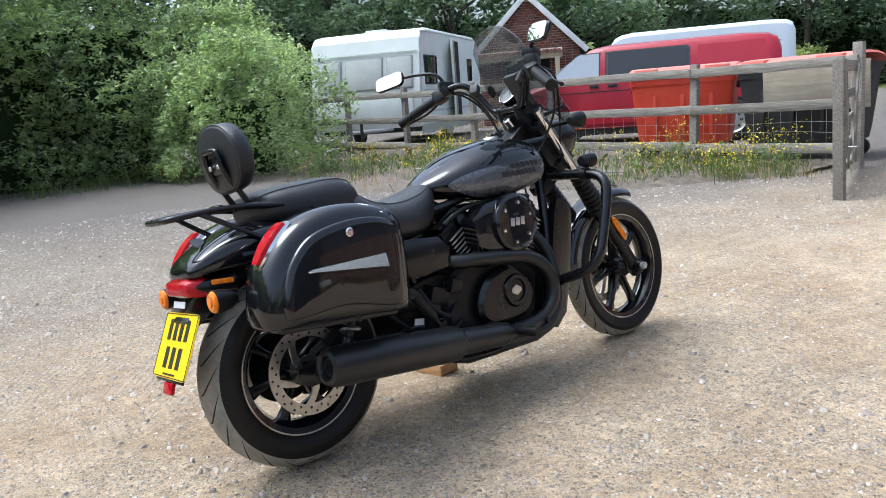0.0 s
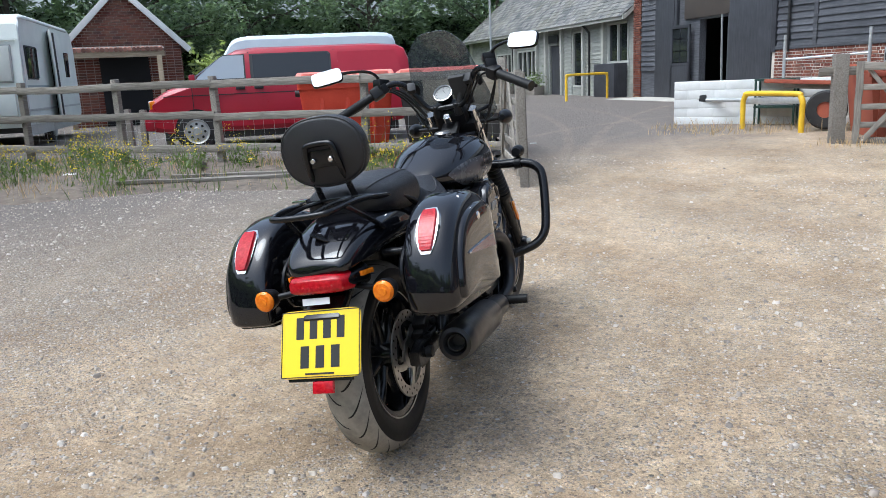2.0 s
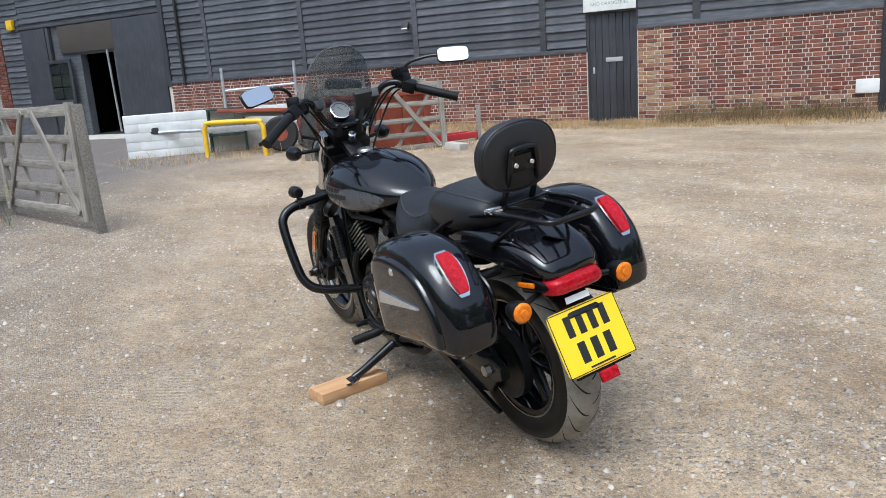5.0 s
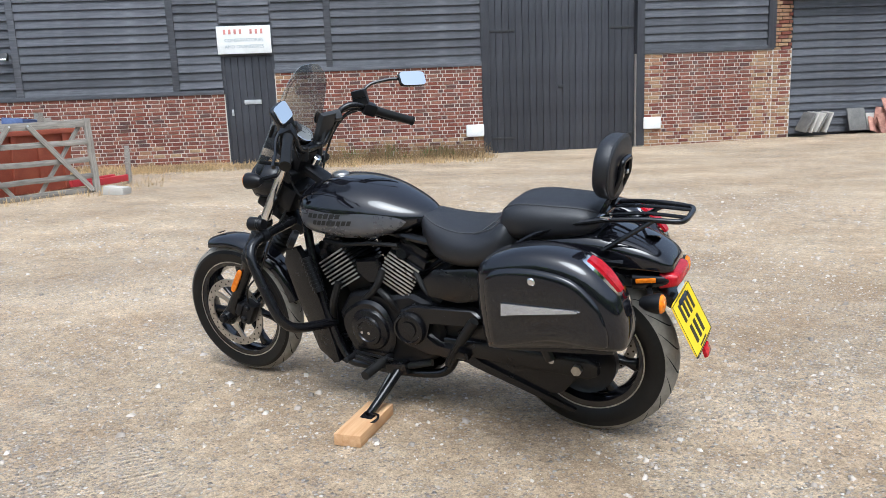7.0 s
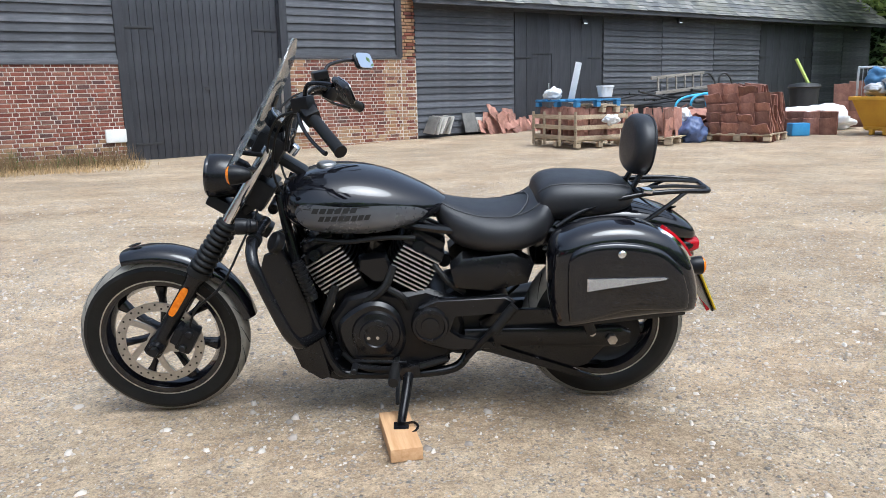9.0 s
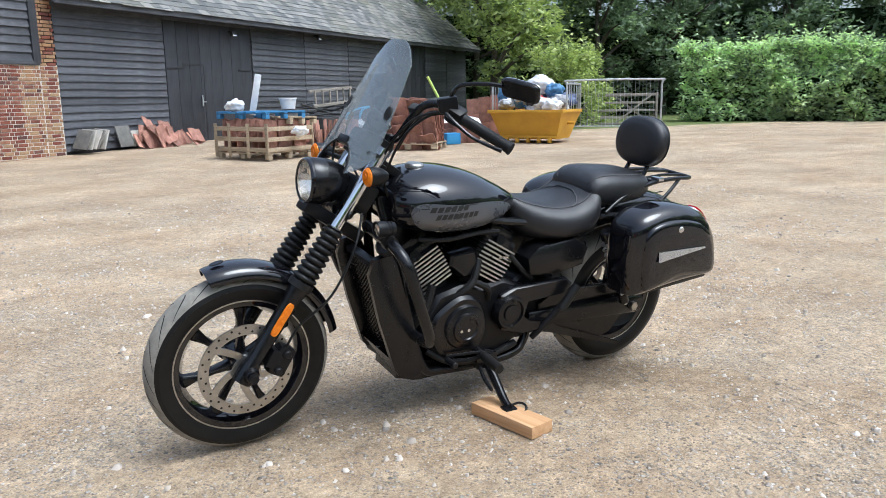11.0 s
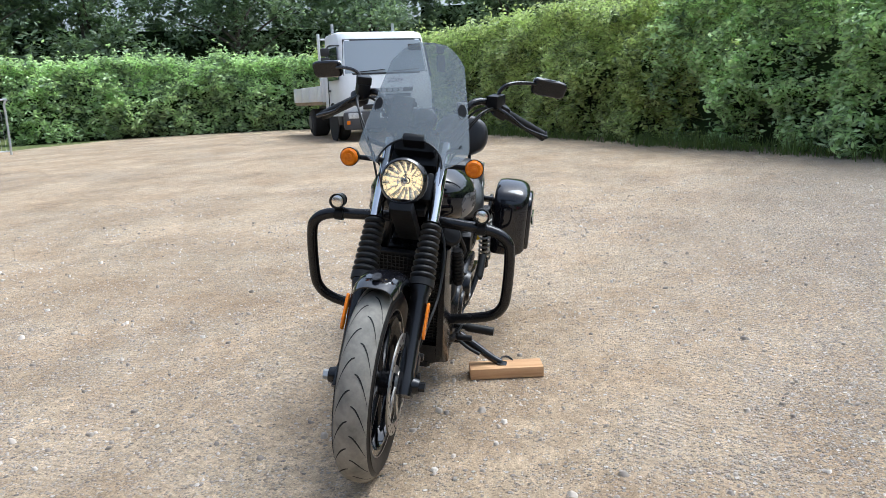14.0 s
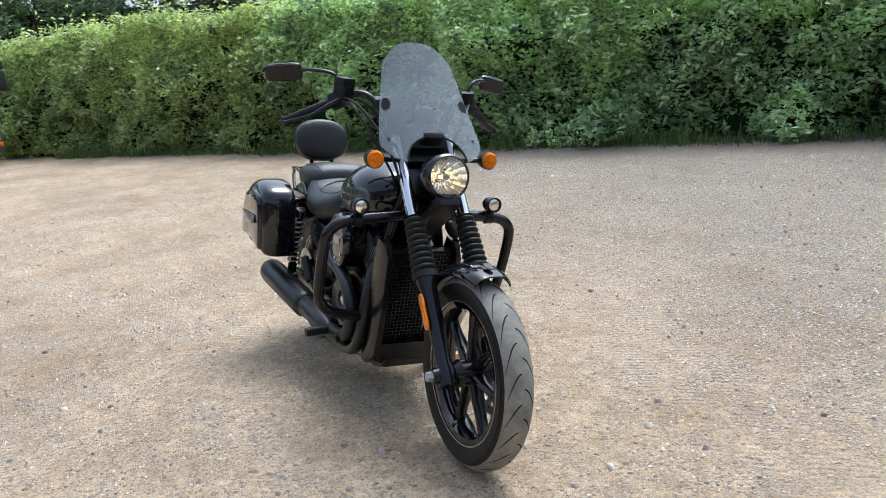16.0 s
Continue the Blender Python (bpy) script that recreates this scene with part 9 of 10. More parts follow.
for k in range(6):
    part("rung", box(bmesh.new(), (0.05, 0.03, 0.36), at(-0.95 + 0.38 * k, 0.05, 0.18)), FENCE_WOOD, lad)
pile = thing("scrap_pile", "dark pile of bent frames and pipes before the shed", "scrap", BARN @ at(18.0, -2.6, 0.05))
for k in range(16):
    x, y = rng.uniform(-1.6, 1.6), rng.uniform(-0.5, 0.5)
    part("pipe", rod(bmesh.new(), (x - 1.0, y, 0.6 + rng.uniform(0, 0.35)), (x + 0.9, y + rng.uniform(-0.4, 0.4), 0.6 + rng.uniform(0, 0.4)), rng.uniform(0.02, 0.045), n=6), DARK_PLASTIC, pile)
part("base", box(bmesh.new(), (3.2, 0.9, 0.6), at(0, 0, 0.3), 0.05), DARK_PLASTIC, pile)
SKY_BLUE = worn("bright_blue_hose", (0.06, 0.38, 0.66), (0.12, 0.5, 0.75), 5, (0.35, 0.5))
for k in range(3):
    hose = thing("hose", "loose coil of bright blue hose on the scrap", "hose", at(-4.4 - 0.12 * k, -13.25 + 0.05 * k, 0.70 + 0.05 * k, 62 - 5 * k, 6 * k, 28 + 6 * k))
    pts = [((0.72 - 0.12 * k) * math.cos(a), 0.26 * math.sin(a + 0.3 * k), 0.03 * math.sin(3 * a)) for a in [2 * math.pi * q / 18 for q in range(18)]]
    part("coil", tube(bmesh.new(), pts, 0.024, 8, closed=True, steps=3), SKY_BLUE, hose)
bicycle = thing("bicycle_wheel", "pair of old bicycle wheels among the scrap", "wheel", BARN @ at(19.3, -2.2, 1.1))
for x in (0.0, 0.75):
    part("wheel", lathe(bmesh.new(), [(0.27, -0.015), (0.3, -0.02), (0.31, 0), (0.3, 0.02), (0.27, 0.015)], 28, at(x, 0, 0, 80), closed=True), TYRE_FAR, bicycle)
wb = thing("waste_bin", "black plastic bin at the shed's end", "bin", at(-8.3, -17.6, 0.1))
part("body", lathe(bmesh.new(), [(0, 0), (0.3, 0), (0.36, 0.85), (0.4, 0.88), (0.36, 0.95), (0, 1.0)], 16), DARK_PLASTIC, wb)
tool = thing("broom", "yellow-green plastic pole leaning on the bin", "pole", at(-8.4, -17.5, 0.98))
part("pole", rod(bmesh.new(), (0, 0, 0), (0.35, -0.1, 0.7), 0.04, n=8), worn("lime_plastic", (0.5, 0.6, 0.12), (0.6, 0.7, 0.2), 5, (0.4, 0.6)), tool)
sack("tarpaulin", "white plastic sheet lying over materials", "sheet", -7.1, -14.3, 0.28, 0.75, WHITE_BAG, 9, 0.45)
buck = thing("bucket", "small blue plastic crate on the gravel", "crate", at(-6.0, -12.45, rise(-6, -12.4)))
part("crate", box(bmesh.new(), (0.34, 0.28, 0.24), at(0, 0, 0.12), 0.02), BLUE_PLASTIC, buck)


# ---- yellow skip ----
def yellow_skip():
    x, y = -7.45, -11.65
    M = Matrix.Translation((x, y, rise(x, y))) @ at(0, 0, 0, 0, 0, math.degrees(math.atan2(1.21, -0.82)))
    ob = thing("skip", "yellow steel builders skip heaped with rubbish", "skip", M)
    bm = bmesh.new()
    rings = [[(px, py, z) for px, py in ((-w, -o), (w, -o), (w, 1.05 + o), (-w, 1.05 + o))] for z, w, o in ((0.08, 0.64, -0.1), (0.70, 0.84, 0.14), (0.70, 0.81, 0.11), (0.2, 0.60, -0.14))]
    loft(bm, rings)
    part("body", bm, SKIP_YELLOW, ob)
    part("rim", box(bmesh.new(), (1.74, 0.06, 0.07), at(0, -0.14, 0.68), 0.012), SKIP_YELLOW, ob)
    for s in (-1, 1):
        part("rim", box(bmesh.new(), (0.06, 1.25, 0.07), at(s * 0.84, 0.52, 0.68), 0.012), SKIP_YELLOW, ob)
        part("lug", rod(bmesh.new(), (s * 0.74, 0.5, 0.42), (s * 0.9, 0.5, 0.42), 0.035, n=10), SKIP_YELLOW, ob)
        fr = part("side_frame", tube(bmesh.new(), [(s * 0.86, 0.1, 0.7), (s * 0.86, 0.1, 1.2), (s * 0.86, 0.2, 1.25), (s * 0.86, 0.9, 1.25), (s * 0.86, 1.0, 1.2), (s * 0.86, 1.0, 0.7)], 0.022, 8), GALV, ob)
        for k in range(5):
            part("bar", rod(bmesh.new(), (s * 0.86, 0.25 + 0.16 * k, 0.7), (s * 0.86, 0.25 + 0.16 * k, 1.25), 0.008, n=6), GALV, fr)
    for k in range(5):
        part("foot", box(bmesh.new(), (0.07, 0.1, 0.12), at(-0.5 + 0.25 * k, 0.07, 0.06), 0.012), SKIP_YELLOW, ob)
    part("ledge", box(bmesh.new(), (1.3, 0.05, 0.05), at(0, 0.06, 0.13), 0.01), SKIP_YELLOW, ob)
    rr = random.Random(5)
    COL = [(BLUE_BAG, "dark blue plastic sack"), (WHITE_BAG, "white plastic sack"), (BLUE_TARP, "blue plastic sheet"), (DARK_PLASTIC, "black plastic sack"), (WHITE_BAG, "pale crumpled sack"), (GREY_BAG, "grey crumpled sack"), (BLUE_BAG, "dark blue plastic sack"), (RED_RAG, "small red bag")]
    for k in range(34):
        mat, lab = COL[k % 8]
        p = M @ Vector((rr.uniform(-0.68, 0.68), rr.uniform(0.0, 0.85), 0.68 + rr.uniform(0.0, 0.22) + 0.16 * (k % 3 == 0)))
        sack("rubbish_sack", lab + " heaped in the yellow skip", "rubbish", p.x, p.y, p.z, rr.uniform(0.11, 0.2) * (0.7 if mat is RED_RAG else 1), mat, 20 + k, rr.uniform(0.6, 0.95))
    for lx, ly, lz, r, mat, lab in ((-0.55, 0.35, 1.02, 0.27, BLUE_TARP, "blue plastic sheet"), (0.08, 0.5, 1.22, 0.27, WHITE_BAG, "white foam block"), (-0.2, 0.25, 0.98, 0.2, GREY_BAG, "grey tub"), (0.48, 0.4, 1.12, 0.2, BLUE_TARP, "blue plastic sheet"), (0.2, 0.1, 0.86, 0.2, WHITE_BAG, "white plastic sack"), (0.62, 0.3, 0.9, 0.18, GREY_BAG, "grey crumpled sack")):
        p = M @ Vector((lx, ly, lz))
        sack("rubbish_sack", lab + " on top of the skip", "rubbish", p.x, p.y, p.z, r, mat, 60 + int(lx * 50), 0.75)


BLUE_TARP = worn("faded_blue_sheet", (0.05, 0.15, 0.30), (0.10, 0.24, 0.42), 9, (0.4, 0.6), bump=0.3)
GREY_BAG = worn("grey_plastic_sack", (0.30, 0.31, 0.33), (0.5, 0.51, 0.53), 8, (0.4, 0.6))
RED_RAG = worn("red_plastic_bag", (0.42, 0.02, 0.02), (0.55, 0.05, 0.04), 8, (0.4, 0.6))
yellow_skip()


# ---- field gates beyond the skip ----
def tube_gate():
    p, q = Vector((-13.9, -14.4, 0.1)), Vector((-12.0, -16.3, 0.1))
    ob = thing("steel_gate", "tall galvanised tube and mesh gate", "gate")
    d = (q - p).normalized()
    H = 1.42
    bm = bmesh.new()
    pts = [p, p + Vector((0, 0, H - 0.15)), p + Vector((0, 0, H)) + d * 0.12, q + Vector((0, 0, H)) - d * 0.12, q + Vector((0, 0, H - 0.15)), q]
    tube(bm, pts, 0.03, 8, steps=4)
    part("frame", bm, GALV, ob)
    for k in range(1, 26):
        a = p.lerp(q, k / 26)
        part("mesh_wire", rod(bmesh.new(), a + Vector((0, 0, 0.08)), a + Vector((0, 0, H)), 0.005, n=4), GALV, ob)
    part("rail", rod(bmesh.new(), p + Vector((0, 0, 0.1)), q + Vector((0, 0, 0.1)), 0.02, n=6), GALV, ob)


tube_gate()
field_gate("field_gate", "grey timber field gate leading to the meadow", (-16.6, -17.4), (-13.4, -18.8), 1.1, 0.15)


# ---- flat-bed truck ----
LAMP_GLASS = worn("ribbed_lamp_glass", (0.35, 0.36, 0.37), (0.75, 0.76, 0.77), 16, (0.1, 0.2), fine=40.0)
RIM_DARK = worn("dusty_steel_rim", (0.10, 0.10, 0.10), (0.2, 0.2, 0.2), 8, (0.5, 0.7), metal=0.4)


def truck():
    M = at(-16.15, -5.05, rise(-16, -5), 0, 0, 32.5) @ Matrix.Diagonal((1.0, 1.12, 1.0, 1.0))
    ob = thing("truck", "white flat-bed truck parked by the hedge", "truck", M)
    bm = bmesh.new()
    prof = [(1.12, 0.62), (1.16, 0.95), (1.10, 1.35), (1.0, 1.62), (0.80, 2.45), (0.66, 2.62), (0.3, 2.68), (-0.72, 2.68), (-0.8, 2.6), (-0.8, 0.6)]
    def plan(y):
        """How far the cab's front draws back towards its sides."""
        return float(np.interp(abs(y), (0, 0.6, 0.86, 0.97, 1.04, 1.07), (1.0, 0.992, 0.97, 0.93, 0.86, 0.76)))

    def side(y, z):
        return y * (1 - 0.075 * max(0, z - 1.5))
    rings = []
    for y in (-1.07, -1.04, -0.97, -0.86, -0.6, 0.0, 0.6, 0.86, 0.97, 1.04, 1.07):
        low = 0.035 if abs(y) > 1.05 else 0.012 if abs(y) > 1.0 else 0.0
        rings.append([(0.1 + (x - 0.1) * (plan(y) if x > 0.2 else 1.0), side(y, z), z - (low if z > 2 else 0)) for x, z in prof])
    loft(bm, rings)
    cab = part("cab", bm, WHITE_BODY, ob, sharp=34)

    def front(z):
        return float(np.interp(z, (0.95, 1.35, 1.62, 2.45), (1.16, 1.10, 1.0, 0.80)))

    def skin(y0, y1, z0, z1, out, cut=0.0, rows=8):
        """A curved panel that follows the cab's front; cut draws its lower corners in."""
        bm = bmesh.new()
        grid = []
        for j in range(5):
            z = z0 + (z1 - z0) * j / 4
            k = 1 - cut * (1 - j / 4)
            grid.append([(0.1 + (front(z) - 0.1) * plan(y) + out, side(y, z), z) for y in [(y0 + (y1 - y0) * i / rows) * k for i in range(rows + 1)]])
        loft(bm, grid, False, 0, False)
        return bmesh_thick(bm, 0.012)
    seal = part("windscreen", skin(-0.985, 0.985, 1.60, 2.47, 0.006), DARK_PLASTIC, ob)
    part("pane", skin(-0.945, 0.945, 1.645, 2.43, 0.016), SKY_DUST_GLASS, seal)
    for y in (-0.35, 0.45):
        part("wiper", box(bmesh.new(), (0.02, 0.6, 0.02), at(front(1.69) + 0.03, y, 1.69, 4)), DARK_PLASTIC, ob)
    part("sun_visor", box(bmesh.new(), (0.03, 0.3, 0.16), at(0.85, 0.72, 2.25, 0, -14), 0.01), DARK_PLASTIC, ob)
    g = part("grille", skin(-0.62, 0.62, 1.0, 1.30, 0.012, 0.14), WHITE_BODY, ob)
    part("grille_slot", skin(-0.56, 0.56, 1.165, 1.255, 0.026, 0.05), DARK_PLASTIC, g)
    part("grille_slot", skin(-0.50, 0.50, 1.03, 1.115, 0.026, 0.05), DARK_PLASTIC, g)
    bm = bmesh.new()
    for k in range(5):
        box(bm, (0.012, 0.1, 0.075), at(1.172, -0.26 + 0.13 * k, 1.21, 0, -5), 0.003)
    part("maker_bar", bm, GALV, g, "row of plain bright bars")
    part("bumper", box(bmesh.new(), (0.26, 2.12, 0.44), at(1.10, 0, 0.50), 0.08), worn("grey_bumper_plastic", (0.05, 0.05, 0.055), (0.08, 0.08, 0.085), 6, (0.5, 0.7)), ob)
    part("lower_grille", box(bmesh.new(), (0.06, 1.25, 0.12), at(1.15, 0, 0.82), 0.02), DARK_PLASTIC, ob)
    part("fog_lamp_panel", box(bmesh.new(), (0.04, 1.0, 0.12), at(1.25, 0, 0.40), 0.02), DARK_PLASTIC, ob)
    for s in (-1, 1):
        part("door_seam", box(bmesh.new(), (0.012, 0.02, 1.5), at(-0.35, s * 1.062, 1.4)), DARK_PLASTIC, ob)
        part("door_handle", box(bmesh.new(), (0.16, 0.03, 0.05), at(-0.2, s * 1.075, 1.25), 0.01), DARK_PLASTIC, ob)
        # arch shade put in as a dark disc on the cab's side
        part("wheel_arch_shade", lathe(bmesh.new(), [(0, 0), (0.5, 0), (0.5, 0.02), (0, 0.02)], 28, at(0.0, s * 1.045, 0.45, -90 * s)), INSIDE_SHADE, ob)
    pl = part("number_plate", box(bmesh.new(), (0.02, 0.56, 0.13), at(1.26, 0, 0.60), 0.004), WHITE_PAINT, ob, "white plate with black bars")
    bm = bmesh.new()
    for k in range(7):
        box(bm, (0.004, 0.05, 0.085), at(1.272, -0.21 + 0.07 * k, 0.60))
    part("plate_bar", bm, LETTER_BLACK, pl)
    for s in (-1, 1):
        part("headlamp", box(bmesh.new(), (0.05, 0.32, 0.14), at(1.215, s * 0.83, 0.62), 0.03), LAMP_GLASS, ob)
        part("indicator", box(bmesh.new(), (0.05, 0.08, 0.1), at(1.22, s * 0.99, 0.46), 0.02), ORANGE_LENS, ob)
        part("vent", box(bmesh.new(), (0.06, 0.09, 0.38), at(0.93, s * 0.985, 1.22, 0, -8, 35 * s), 0.02), DARK_PLASTIC, ob)
        bm = bmesh.new()
        qs = [bm.verts.new((x, s * (1.075 * (1 - 0.06 * max(0, z - 1.6))), z)) for x, z in ((0.92, 1.5), (-0.25, 1.5), (-0.25, 2.3), (0.66, 2.3))]
        bm.faces.new(qs)
        part("side_window", bmesh_thick(bm, 0.012), WINDOW, ob)
        part("mirror_arm", tube(bmesh.new(), [(0.78, s * 1.0, 2.32), (0.86, s * 1.25, 2.3), (0.88, s * 1.34, 2.1)], 0.02, 6), DARK_PLASTIC, ob)
        mr = part("mirror", box(bmesh.new(), (0.10, 0.20, 0.44), at(0.88, s * 1.34, 1.82), 0.045), DARK_PLASTIC, ob)
        part("mirror", box(bmesh.new(), (0.10, 0.19, 0.2), at(0.88, s * 1.34, 2.16), 0.045), DARK_PLASTIC, ob)
        part("step", box(bmesh.new(), (0.5, 0.12, 0.3), at(0.62, s * 1.0, 0.55), 0.03), DARK_PLASTIC, ob)
        for x, w in ((0.0, 0.24), (-3.35, 0.44)):
            wh = part("wheel", lathe(bmesh.new(), [(0, -w / 2), (0.34, -w / 2), (0.40, -w / 2 + 0.05), (0.40, w / 2 - 0.05), (0.34, w / 2), (0, w / 2)], 28, at(x, s * (0.98 - w / 2), 0.40, 90)), TYRE_FAR, ob)
            part("hub", lathe(bmesh.new(), [(0, -0.01), (0.2, -0.01), (0.2, 0.03), (0.08, 0.05), (0, 0.05)], 20, at(x, s * 0.98, 0.40, -90 * s)), RIM_DARK, wh)
        part("chassis_rail", box(bmesh.new(), (4.6, 0.1, 0.2), at(-2.6, s * 0.4, 0.75)), DARK_PLASTIC, ob)
        side = part("drop_side", box(bmesh.new(), (3.9, 0.05, 0.42), at(-2.95, s * 1.12, 1.2), 0.01), WHITE_BODY, ob)
        for k in range(4):
            part("side_rib", box(bmesh.new(), (0.06, 0.03, 0.42), at(-4.6 + 1.1 * k, s * 1.15, 1.2)), WHITE_BODY, side)
    part("deck", box(bmesh.new(), (3.95, 2.2, 0.1), at(-2.95, 0, 0.95)), PALLET_WOOD, ob)
    part("tail_board", box(bmesh.new(), (0.05, 2.2, 0.42), at(-4.9, 0, 1.2)), WHITE_BODY, ob)
    part("headboard", box(bmesh.new(), (0.06, 2.2, 0.75), at(-1.0, 0, 1.35), 0.01), WHITE_BODY, ob)
    for y, h in ((-1.1, 2.75), (-0.75, 3.0), (0.75, 3.0), (1.1, 2.75)):
        part("rack_post", rod(bmesh.new(), (-0.98, y, 1.2), (-0.98, y, h), 0.035, n=8), WHITE_BODY if abs(y) > 1 else GALV, ob)
    part("rack_rail", rod(bmesh.new(), (-0.98, -1.1, 2.6), (-0.98, 1.1, 2.6), 0.03, n=8), GALV, ob)
    text("SCAFF", 0.13, LETTER_DARK, cab, at(1.105, 0.16, 1.44, 90, 0, 90) @ at(0, 0, 0, -20), "lettering")


truck()


# ---- weeds, flowers, dry grass, soil and stones ----
def tufts(name, label, cat, spots, blade, mat, seed, per=26, spread=0.12, flower=0):
    rng = np.random.default_rng(seed)
    root = thing(name, label, cat, kind="stuff")
    blades, heads = [], []
    for x, y, h in spots:
        n = per
        base = np.stack([x + rng.normal(0, spread, n), y + rng.normal(0, spread, n), np.full(n, rise(x, y) - 0.01)], 1)
        tip = base + np.stack([rng.normal(0, 0.25, n), rng.normal(0, 0.25, n), rng.uniform(0.5, 1.1, n)], 1) * h
        side = np.cross(tip - base, rng.normal(size=(n, 3)))
        side *= blade / np.linalg.norm(side, axis=1, keepdims=True)
        mid = (base + tip) / 2 + (0, 0, 0.08 * h)
        blades += [np.stack([base - side, base + side, mid + side * 0.8, mid - side * 0.8], 1), np.stack([mid - side * 0.8, mid + side * 0.8, tip, tip + 1e-3], 1)]
        if flower:
            k = rng.integers(0, n, flower)
            c = np.repeat(tip[k], 8, 0) + rng.normal(0, 0.035, (flower * 8, 3))
            heads.append(leaves(rng, c, 0.024, 0, 0.9))
            lv = base[rng.integers(0, n, 26)] * 0.5 + tip[rng.integers(0, n, 26)] * 0.5 + rng.normal(0, 0.05, (26, 3))
            blades.append(leaves(rng, lv, 0.05, 0.2))
    quads("blade", np.concatenate(blades), mat, root)["kind"] = "stuff"
    if heads:
        quads("flower_head", np.concatenate(heads), FLOWER, root)["kind"] = "stuff"


rr = random.Random(77)
def verge_x(y):
    """Where the weedy verge before the fence begins."""
    return float(np.interp(y, [1.9, 3.2, 4.9, 6.0, 7.5, 9.0, 11.2], [6.7, 5.3, 4.4, 4.1, 4.2, 4.0, 3.4]))


def fence_x(y):
    return 7.3 + (6.5 - 7.3) * (y - 1.75) / 10.45
tufts("ragwort", "yellow-flowering ragwort weeds along the fence", "weeds", [(verge_x(y) + (fence_x(y) - verge_x(y)) * rr.uniform(0.0, 1.05), y, rr.uniform(0.3, 0.58)) for y in [rr.uniform(1.9, 9.0) for _ in range(44)]] + [(3.0, 10.4, 0.45), (3.2, 10.2, 0.4), (4.6, 10.0, 0.3)], 0.0035, WEED, 31, 24, 0.13, 8)
tufts("weeds", "low green weeds under the fence and shrub", "weeds", [(verge_x(y) + (fence_x(y) - verge_x(y)) * rr.uniform(0.02, 1.1), y, rr.uniform(0.06, 0.18)) for y in [rr.uniform(1.9, 11) for _ in range(105)]] + [(rr.uniform(-0.8, 5.5), 10.9 + rr.uniform(-0.3, 0.6), rr.uniform(0.15, 0.5)) for _ in range(60)], 0.004, WEED, 32, 26, 0.15)
tufts("dry_grass", "dry straw-coloured grass under the fence", "grass", [(verge_x(y) + (fence_x(y) - verge_x(y)) * rr.uniform(0.02, 1.1), y, rr.uniform(0.06, 0.24)) for y in [rr.uniform(1.9, 11) for _ in range(90)]], 0.003, GRASS, 37, 18, 0.16)
def along(u, out):
    p = BARN @ Vector((u, -out, 0))
    return p.x, p.y
tufts("dry_grass", "dry straw-coloured grass at the barn's foot", "grass", [(*along(u, 0.1 + 1.7 * rr.random() ** 1.5), rr.uniform(0.04, 0.13)) for u in [rr.uniform(-9.5, 5.0) for _ in range(680)]], 0.005, GRASS, 33, 30, 0.14)
tufts("weeds", "green weeds by the barn wall", "weeds", [(*along(u, rr.uniform(0.15, 0.5)), rr.uniform(0.15, 0.4)) for u in [rr.uniform(1.3, 4.6) for _ in range(9)]], 0.006, WEED, 34, 30, 0.13)
tufts("dry_weeds", "tall brown dead weeds by the barn wall", "weeds", [(*along(u, rr.uniform(0.15, 1.1)), rr.uniform(0.16, 0.42)) for u in [rr.uniform(1.6, 4.9) for _ in range(60)]], 0.004, DEAD_WEED, 38, 26, 0.15)
tufts("weeds", "straggly weeds along the hedge's foot", "weeds", [(x, y, rr.uniform(0.12, 0.35)) for x, y in [(-3.2 + 13.8 * t + 0.62 + rr.uniform(0, 0.35), 9.2 + 10.5 * t - 0.78 - rr.uniform(0, 0.3)) for t in [-rr.random() for _ in range(170)]]], 0.007, WEED, 35, 18, 0.15)
tufts("dry_grass", "pale dry weeds by the white wall and hoop", "grass", [(rr.uniform(10.6, 12.4), rr.uniform(-2.8, 0.2), rr.uniform(0.06, 0.2)) for _ in range(34)] + [(rr.uniform(8.6, 9.4), rr.uniform(-5.4, -2.0), rr.uniform(0.05, 0.13)) for _ in range(34)], 0.004, GRASS, 36, 16, 0.16)


def soil_patch():
    bm = bmesh.new()
    rng_ = random.Random(4)
    ys = [2.0 + 9.2 * k / 40 for k in range(41)]
    rows = []
    for y in ys:
        w0 = verge_x(y) - 0.1 - 0.2 * math.sin(y * 2.3) - rng_.uniform(0, 0.15)
        w1 = fence_x(y) + 0.9
        rows.append([(w0 + (w1 - w0) * j / 8, y, rise(fence_x(y), y) + 0.004 + (0.03 * math.sin(math.pi * j / 8) ** 0.5 * rng_.uniform(0.5, 1.2) if 0 < j < 8 else -0.03)) for j in range(9)])
    loft(bm, rows, False, 0, False)
    ob = finish(bm, SOIL, "verge", sharp=180)
    tagged(ob, "dry brown soil bank under the fence", "ground", kind="structure")


soil_patch()


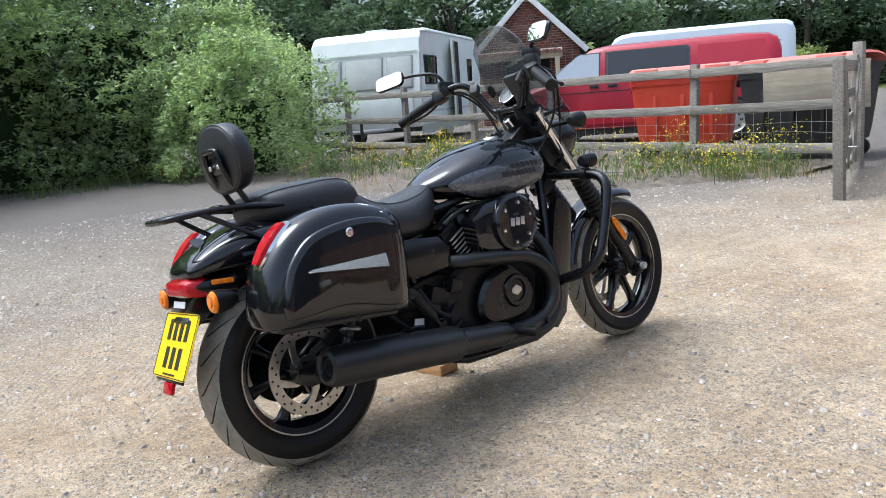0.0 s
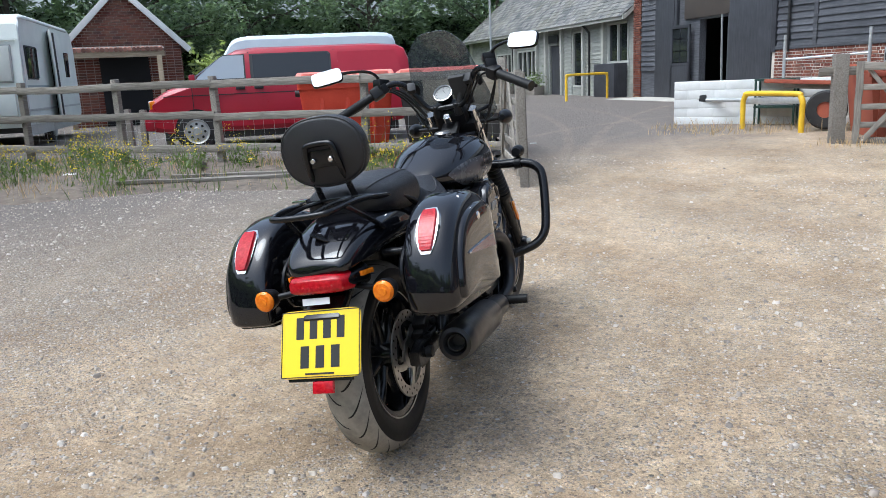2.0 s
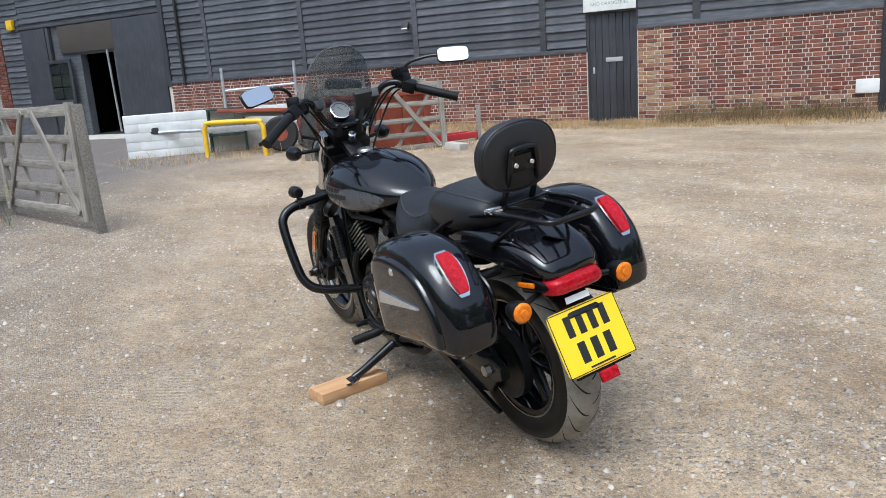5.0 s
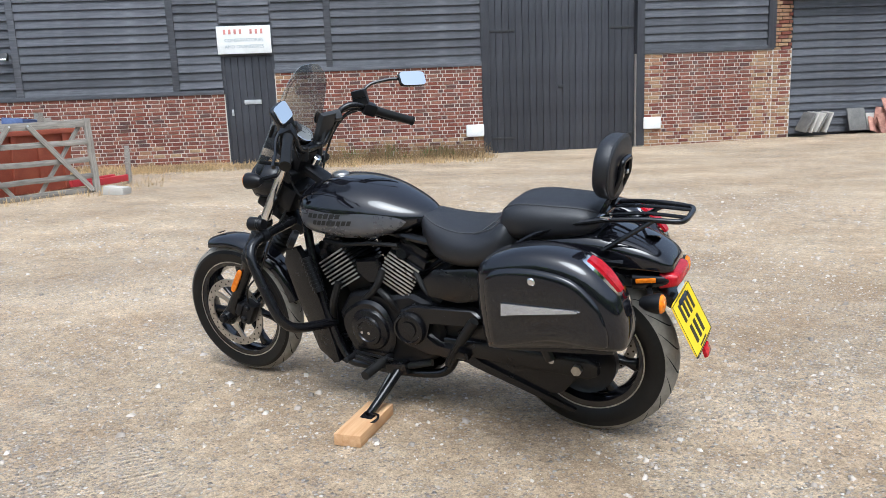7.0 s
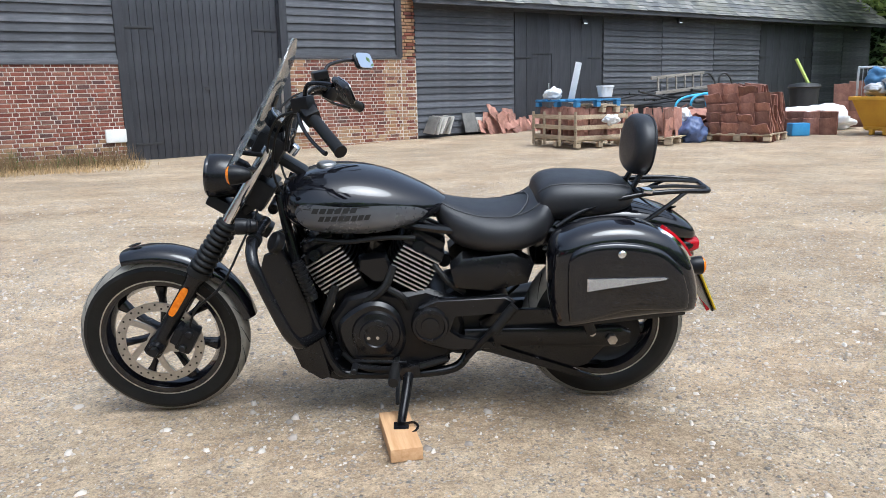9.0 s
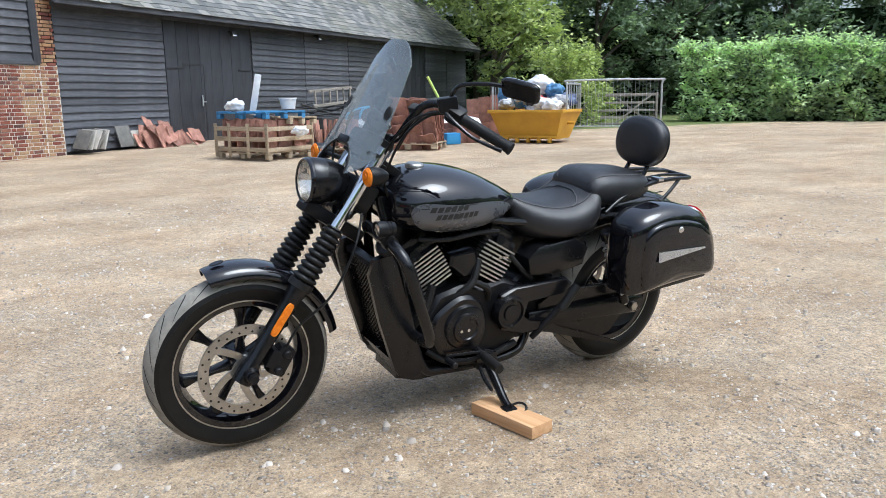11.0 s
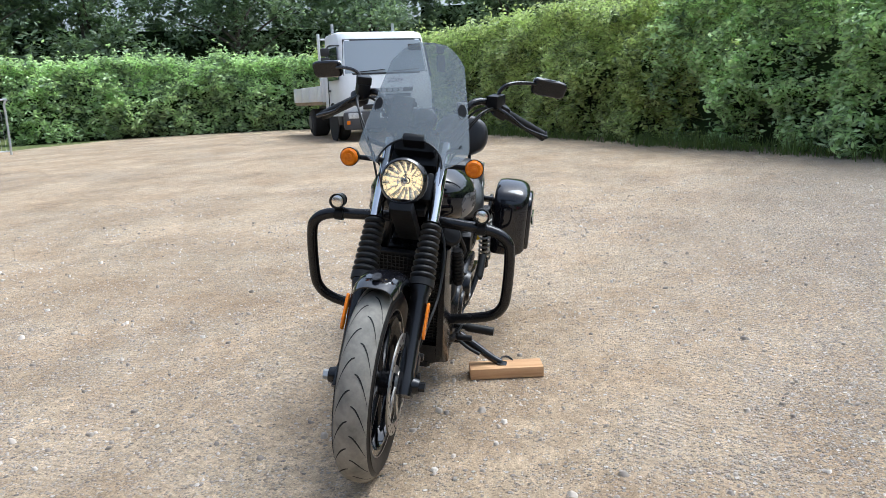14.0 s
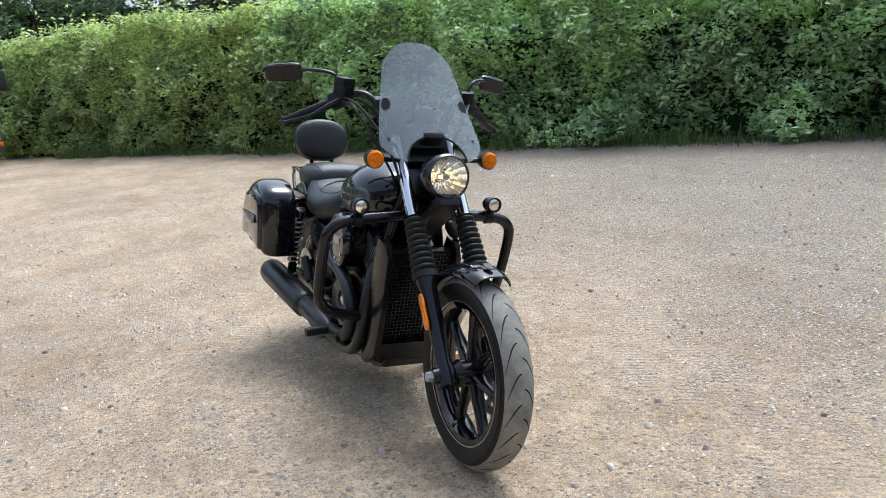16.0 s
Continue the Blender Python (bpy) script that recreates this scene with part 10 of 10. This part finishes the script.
def gravel(n, seed, median, spread, least, most, sides, label):
    """Loose stones over the yard, thicker in drifts: a buried foot ring, a smaller upper ring or a point."""
    rng = np.random.default_rng(seed)
    ang = 2 * np.pi * np.arange(sides) / sides
    foot = np.stack([np.cos(ang), np.sin(ang), np.full(sides, -0.5)], 1)
    F = []
    if sides > 4:
        V = np.concatenate([foot, np.stack([0.68 * np.cos(ang + 0.3), 0.68 * np.sin(ang + 0.3), np.full(sides, 0.62)], 1)])
        for k in range(sides):
            j = (k + 1) % sides
            F += [(k, j, sides + j), (k, sides + j, sides + k)]
        F += [(sides, sides + k, sides + k + 1) for k in range(1, sides - 1)]
    else:
        V = np.concatenate([foot, [(0.15, 0.1, 0.8)]])
        F = [(k, (k + 1) % sides, sides) for k in range(sides)]
    F, nv = np.array(F), len(V)
    r = 7.2 * rng.uniform(0.0, 1, n) ** 0.56
    a = rng.uniform(0, 2 * np.pi, n)
    x, y = 0.7 + r * np.cos(a), r * np.sin(a)
    patch = np.array([noise.fractal(Vector((p * 0.8, q * 0.8, 1.0)), 0.8, 2.0, 4) for p, q in zip(x, y)])
    keep = rng.uniform(0, 1, n) < 0.42 + 0.75 * patch + np.clip(y - 1.2, 0, 3) * 0.16
    x, y = x[keep], y[keep]
    n = len(x)
    s = np.clip(rng.lognormal(median, spread, n), least, most)
    sc = rng.uniform(0.7, 1.35, (n, 1, 3)) * s[:, None, None]
    sc[:, :, 2] *= 0.8
    P = V[None] * (1 + 0.22 * rng.uniform(-1, 1, size=(n, nv, 1))) + rng.uniform(-0.24, 0.24, (n, nv, 3))
    P *= sc
    th = rng.uniform(0, 2 * np.pi, n)
    c, d = np.cos(th)[:, None], np.sin(th)[:, None]
    P = np.stack([P[:, :, 0] * c - P[:, :, 1] * d, P[:, :, 0] * d + P[:, :, 1] * c, P[:, :, 2]], 2)
    z = np.array([ground_height(p, q) for p, q in zip(x, y)])
    P += np.stack([x, y, z + s * 0.22], 1)[:, None]
    faces = (F[None] + (np.arange(n) * nv)[:, None, None]).reshape(-1, 3)
    me = bpy.data.meshes.new("gravel")
    me.vertices.add(n * nv), me.loops.add(faces.size), me.polygons.add(len(faces))
    me.vertices.foreach_set("co", P.astype(np.float32).ravel())
    me.loops.foreach_set("vertex_index", faces.astype(np.int32).ravel())
    me.polygons.foreach_set("loop_start", np.arange(0, faces.size, 3, dtype=np.int32))
    me.update(calc_edges=True)
    me.materials.append(PEBBLE)
    tagged(new("gravel", me), label, "gravel", kind="stuff")


def pebble():
    n = Nodes("pebbles", 0.9, 0, (0.4, 0.36, 0.3), 0.25)
    r = n.node("NewGeometry").outputs["Random Per Island"]
    n.color(n.ramp(r, (0.0, (0.215, 0.188, 0.163)), (0.25, (0.355, 0.306, 0.257)), (0.8, (0.515, 0.45, 0.378)), (1.0, (0.59, 0.54, 0.48))))
    return n.mat


PEBBLE = pebble()
gravel(150000, 9, -5.6, 0.4, 0.002, 0.008, 4, "fine loose grit scattered over the yard")
gravel(29000, 19, -4.95, 0.36, 0.005, 0.018, 5, "loose tan and grey stones scattered over the yard")
for k, (x, y, s) in enumerate([(5.6, 7.2, 0.3), (5.9, 6.7, 0.25), (6.1, 3.9, 0.22)]):
    sack("litter", "scrap of white plastic sheet by the fence", "litter", x, y, 0.03, s * 0.4, WHITE_BAG, 80 + k, 0.3)
pk = thing("timber", "pale broken timber lying in the weeds", "timber", at(6.3, 5.6, 0.12, 0, 6, 35))
part("board", box(bmesh.new(), (0.7, 0.09, 0.05), None, 0.008), FENCE_WOOD, pk)

# ---- brick courses of the barn ----
brickwork(WALL_BARN, [(-11.1, -0.01, -0.12, 1.42), (0.99, 5.06, -0.12, 1.78), (8.38, 11.1, -0.12, 1.90), (11.1, 11.5, -0.05, 3.15), (-18.1, -17.62, 0.0, 4.0)], (1.0, 4.2, -0.1, 1.1), barn_brick)
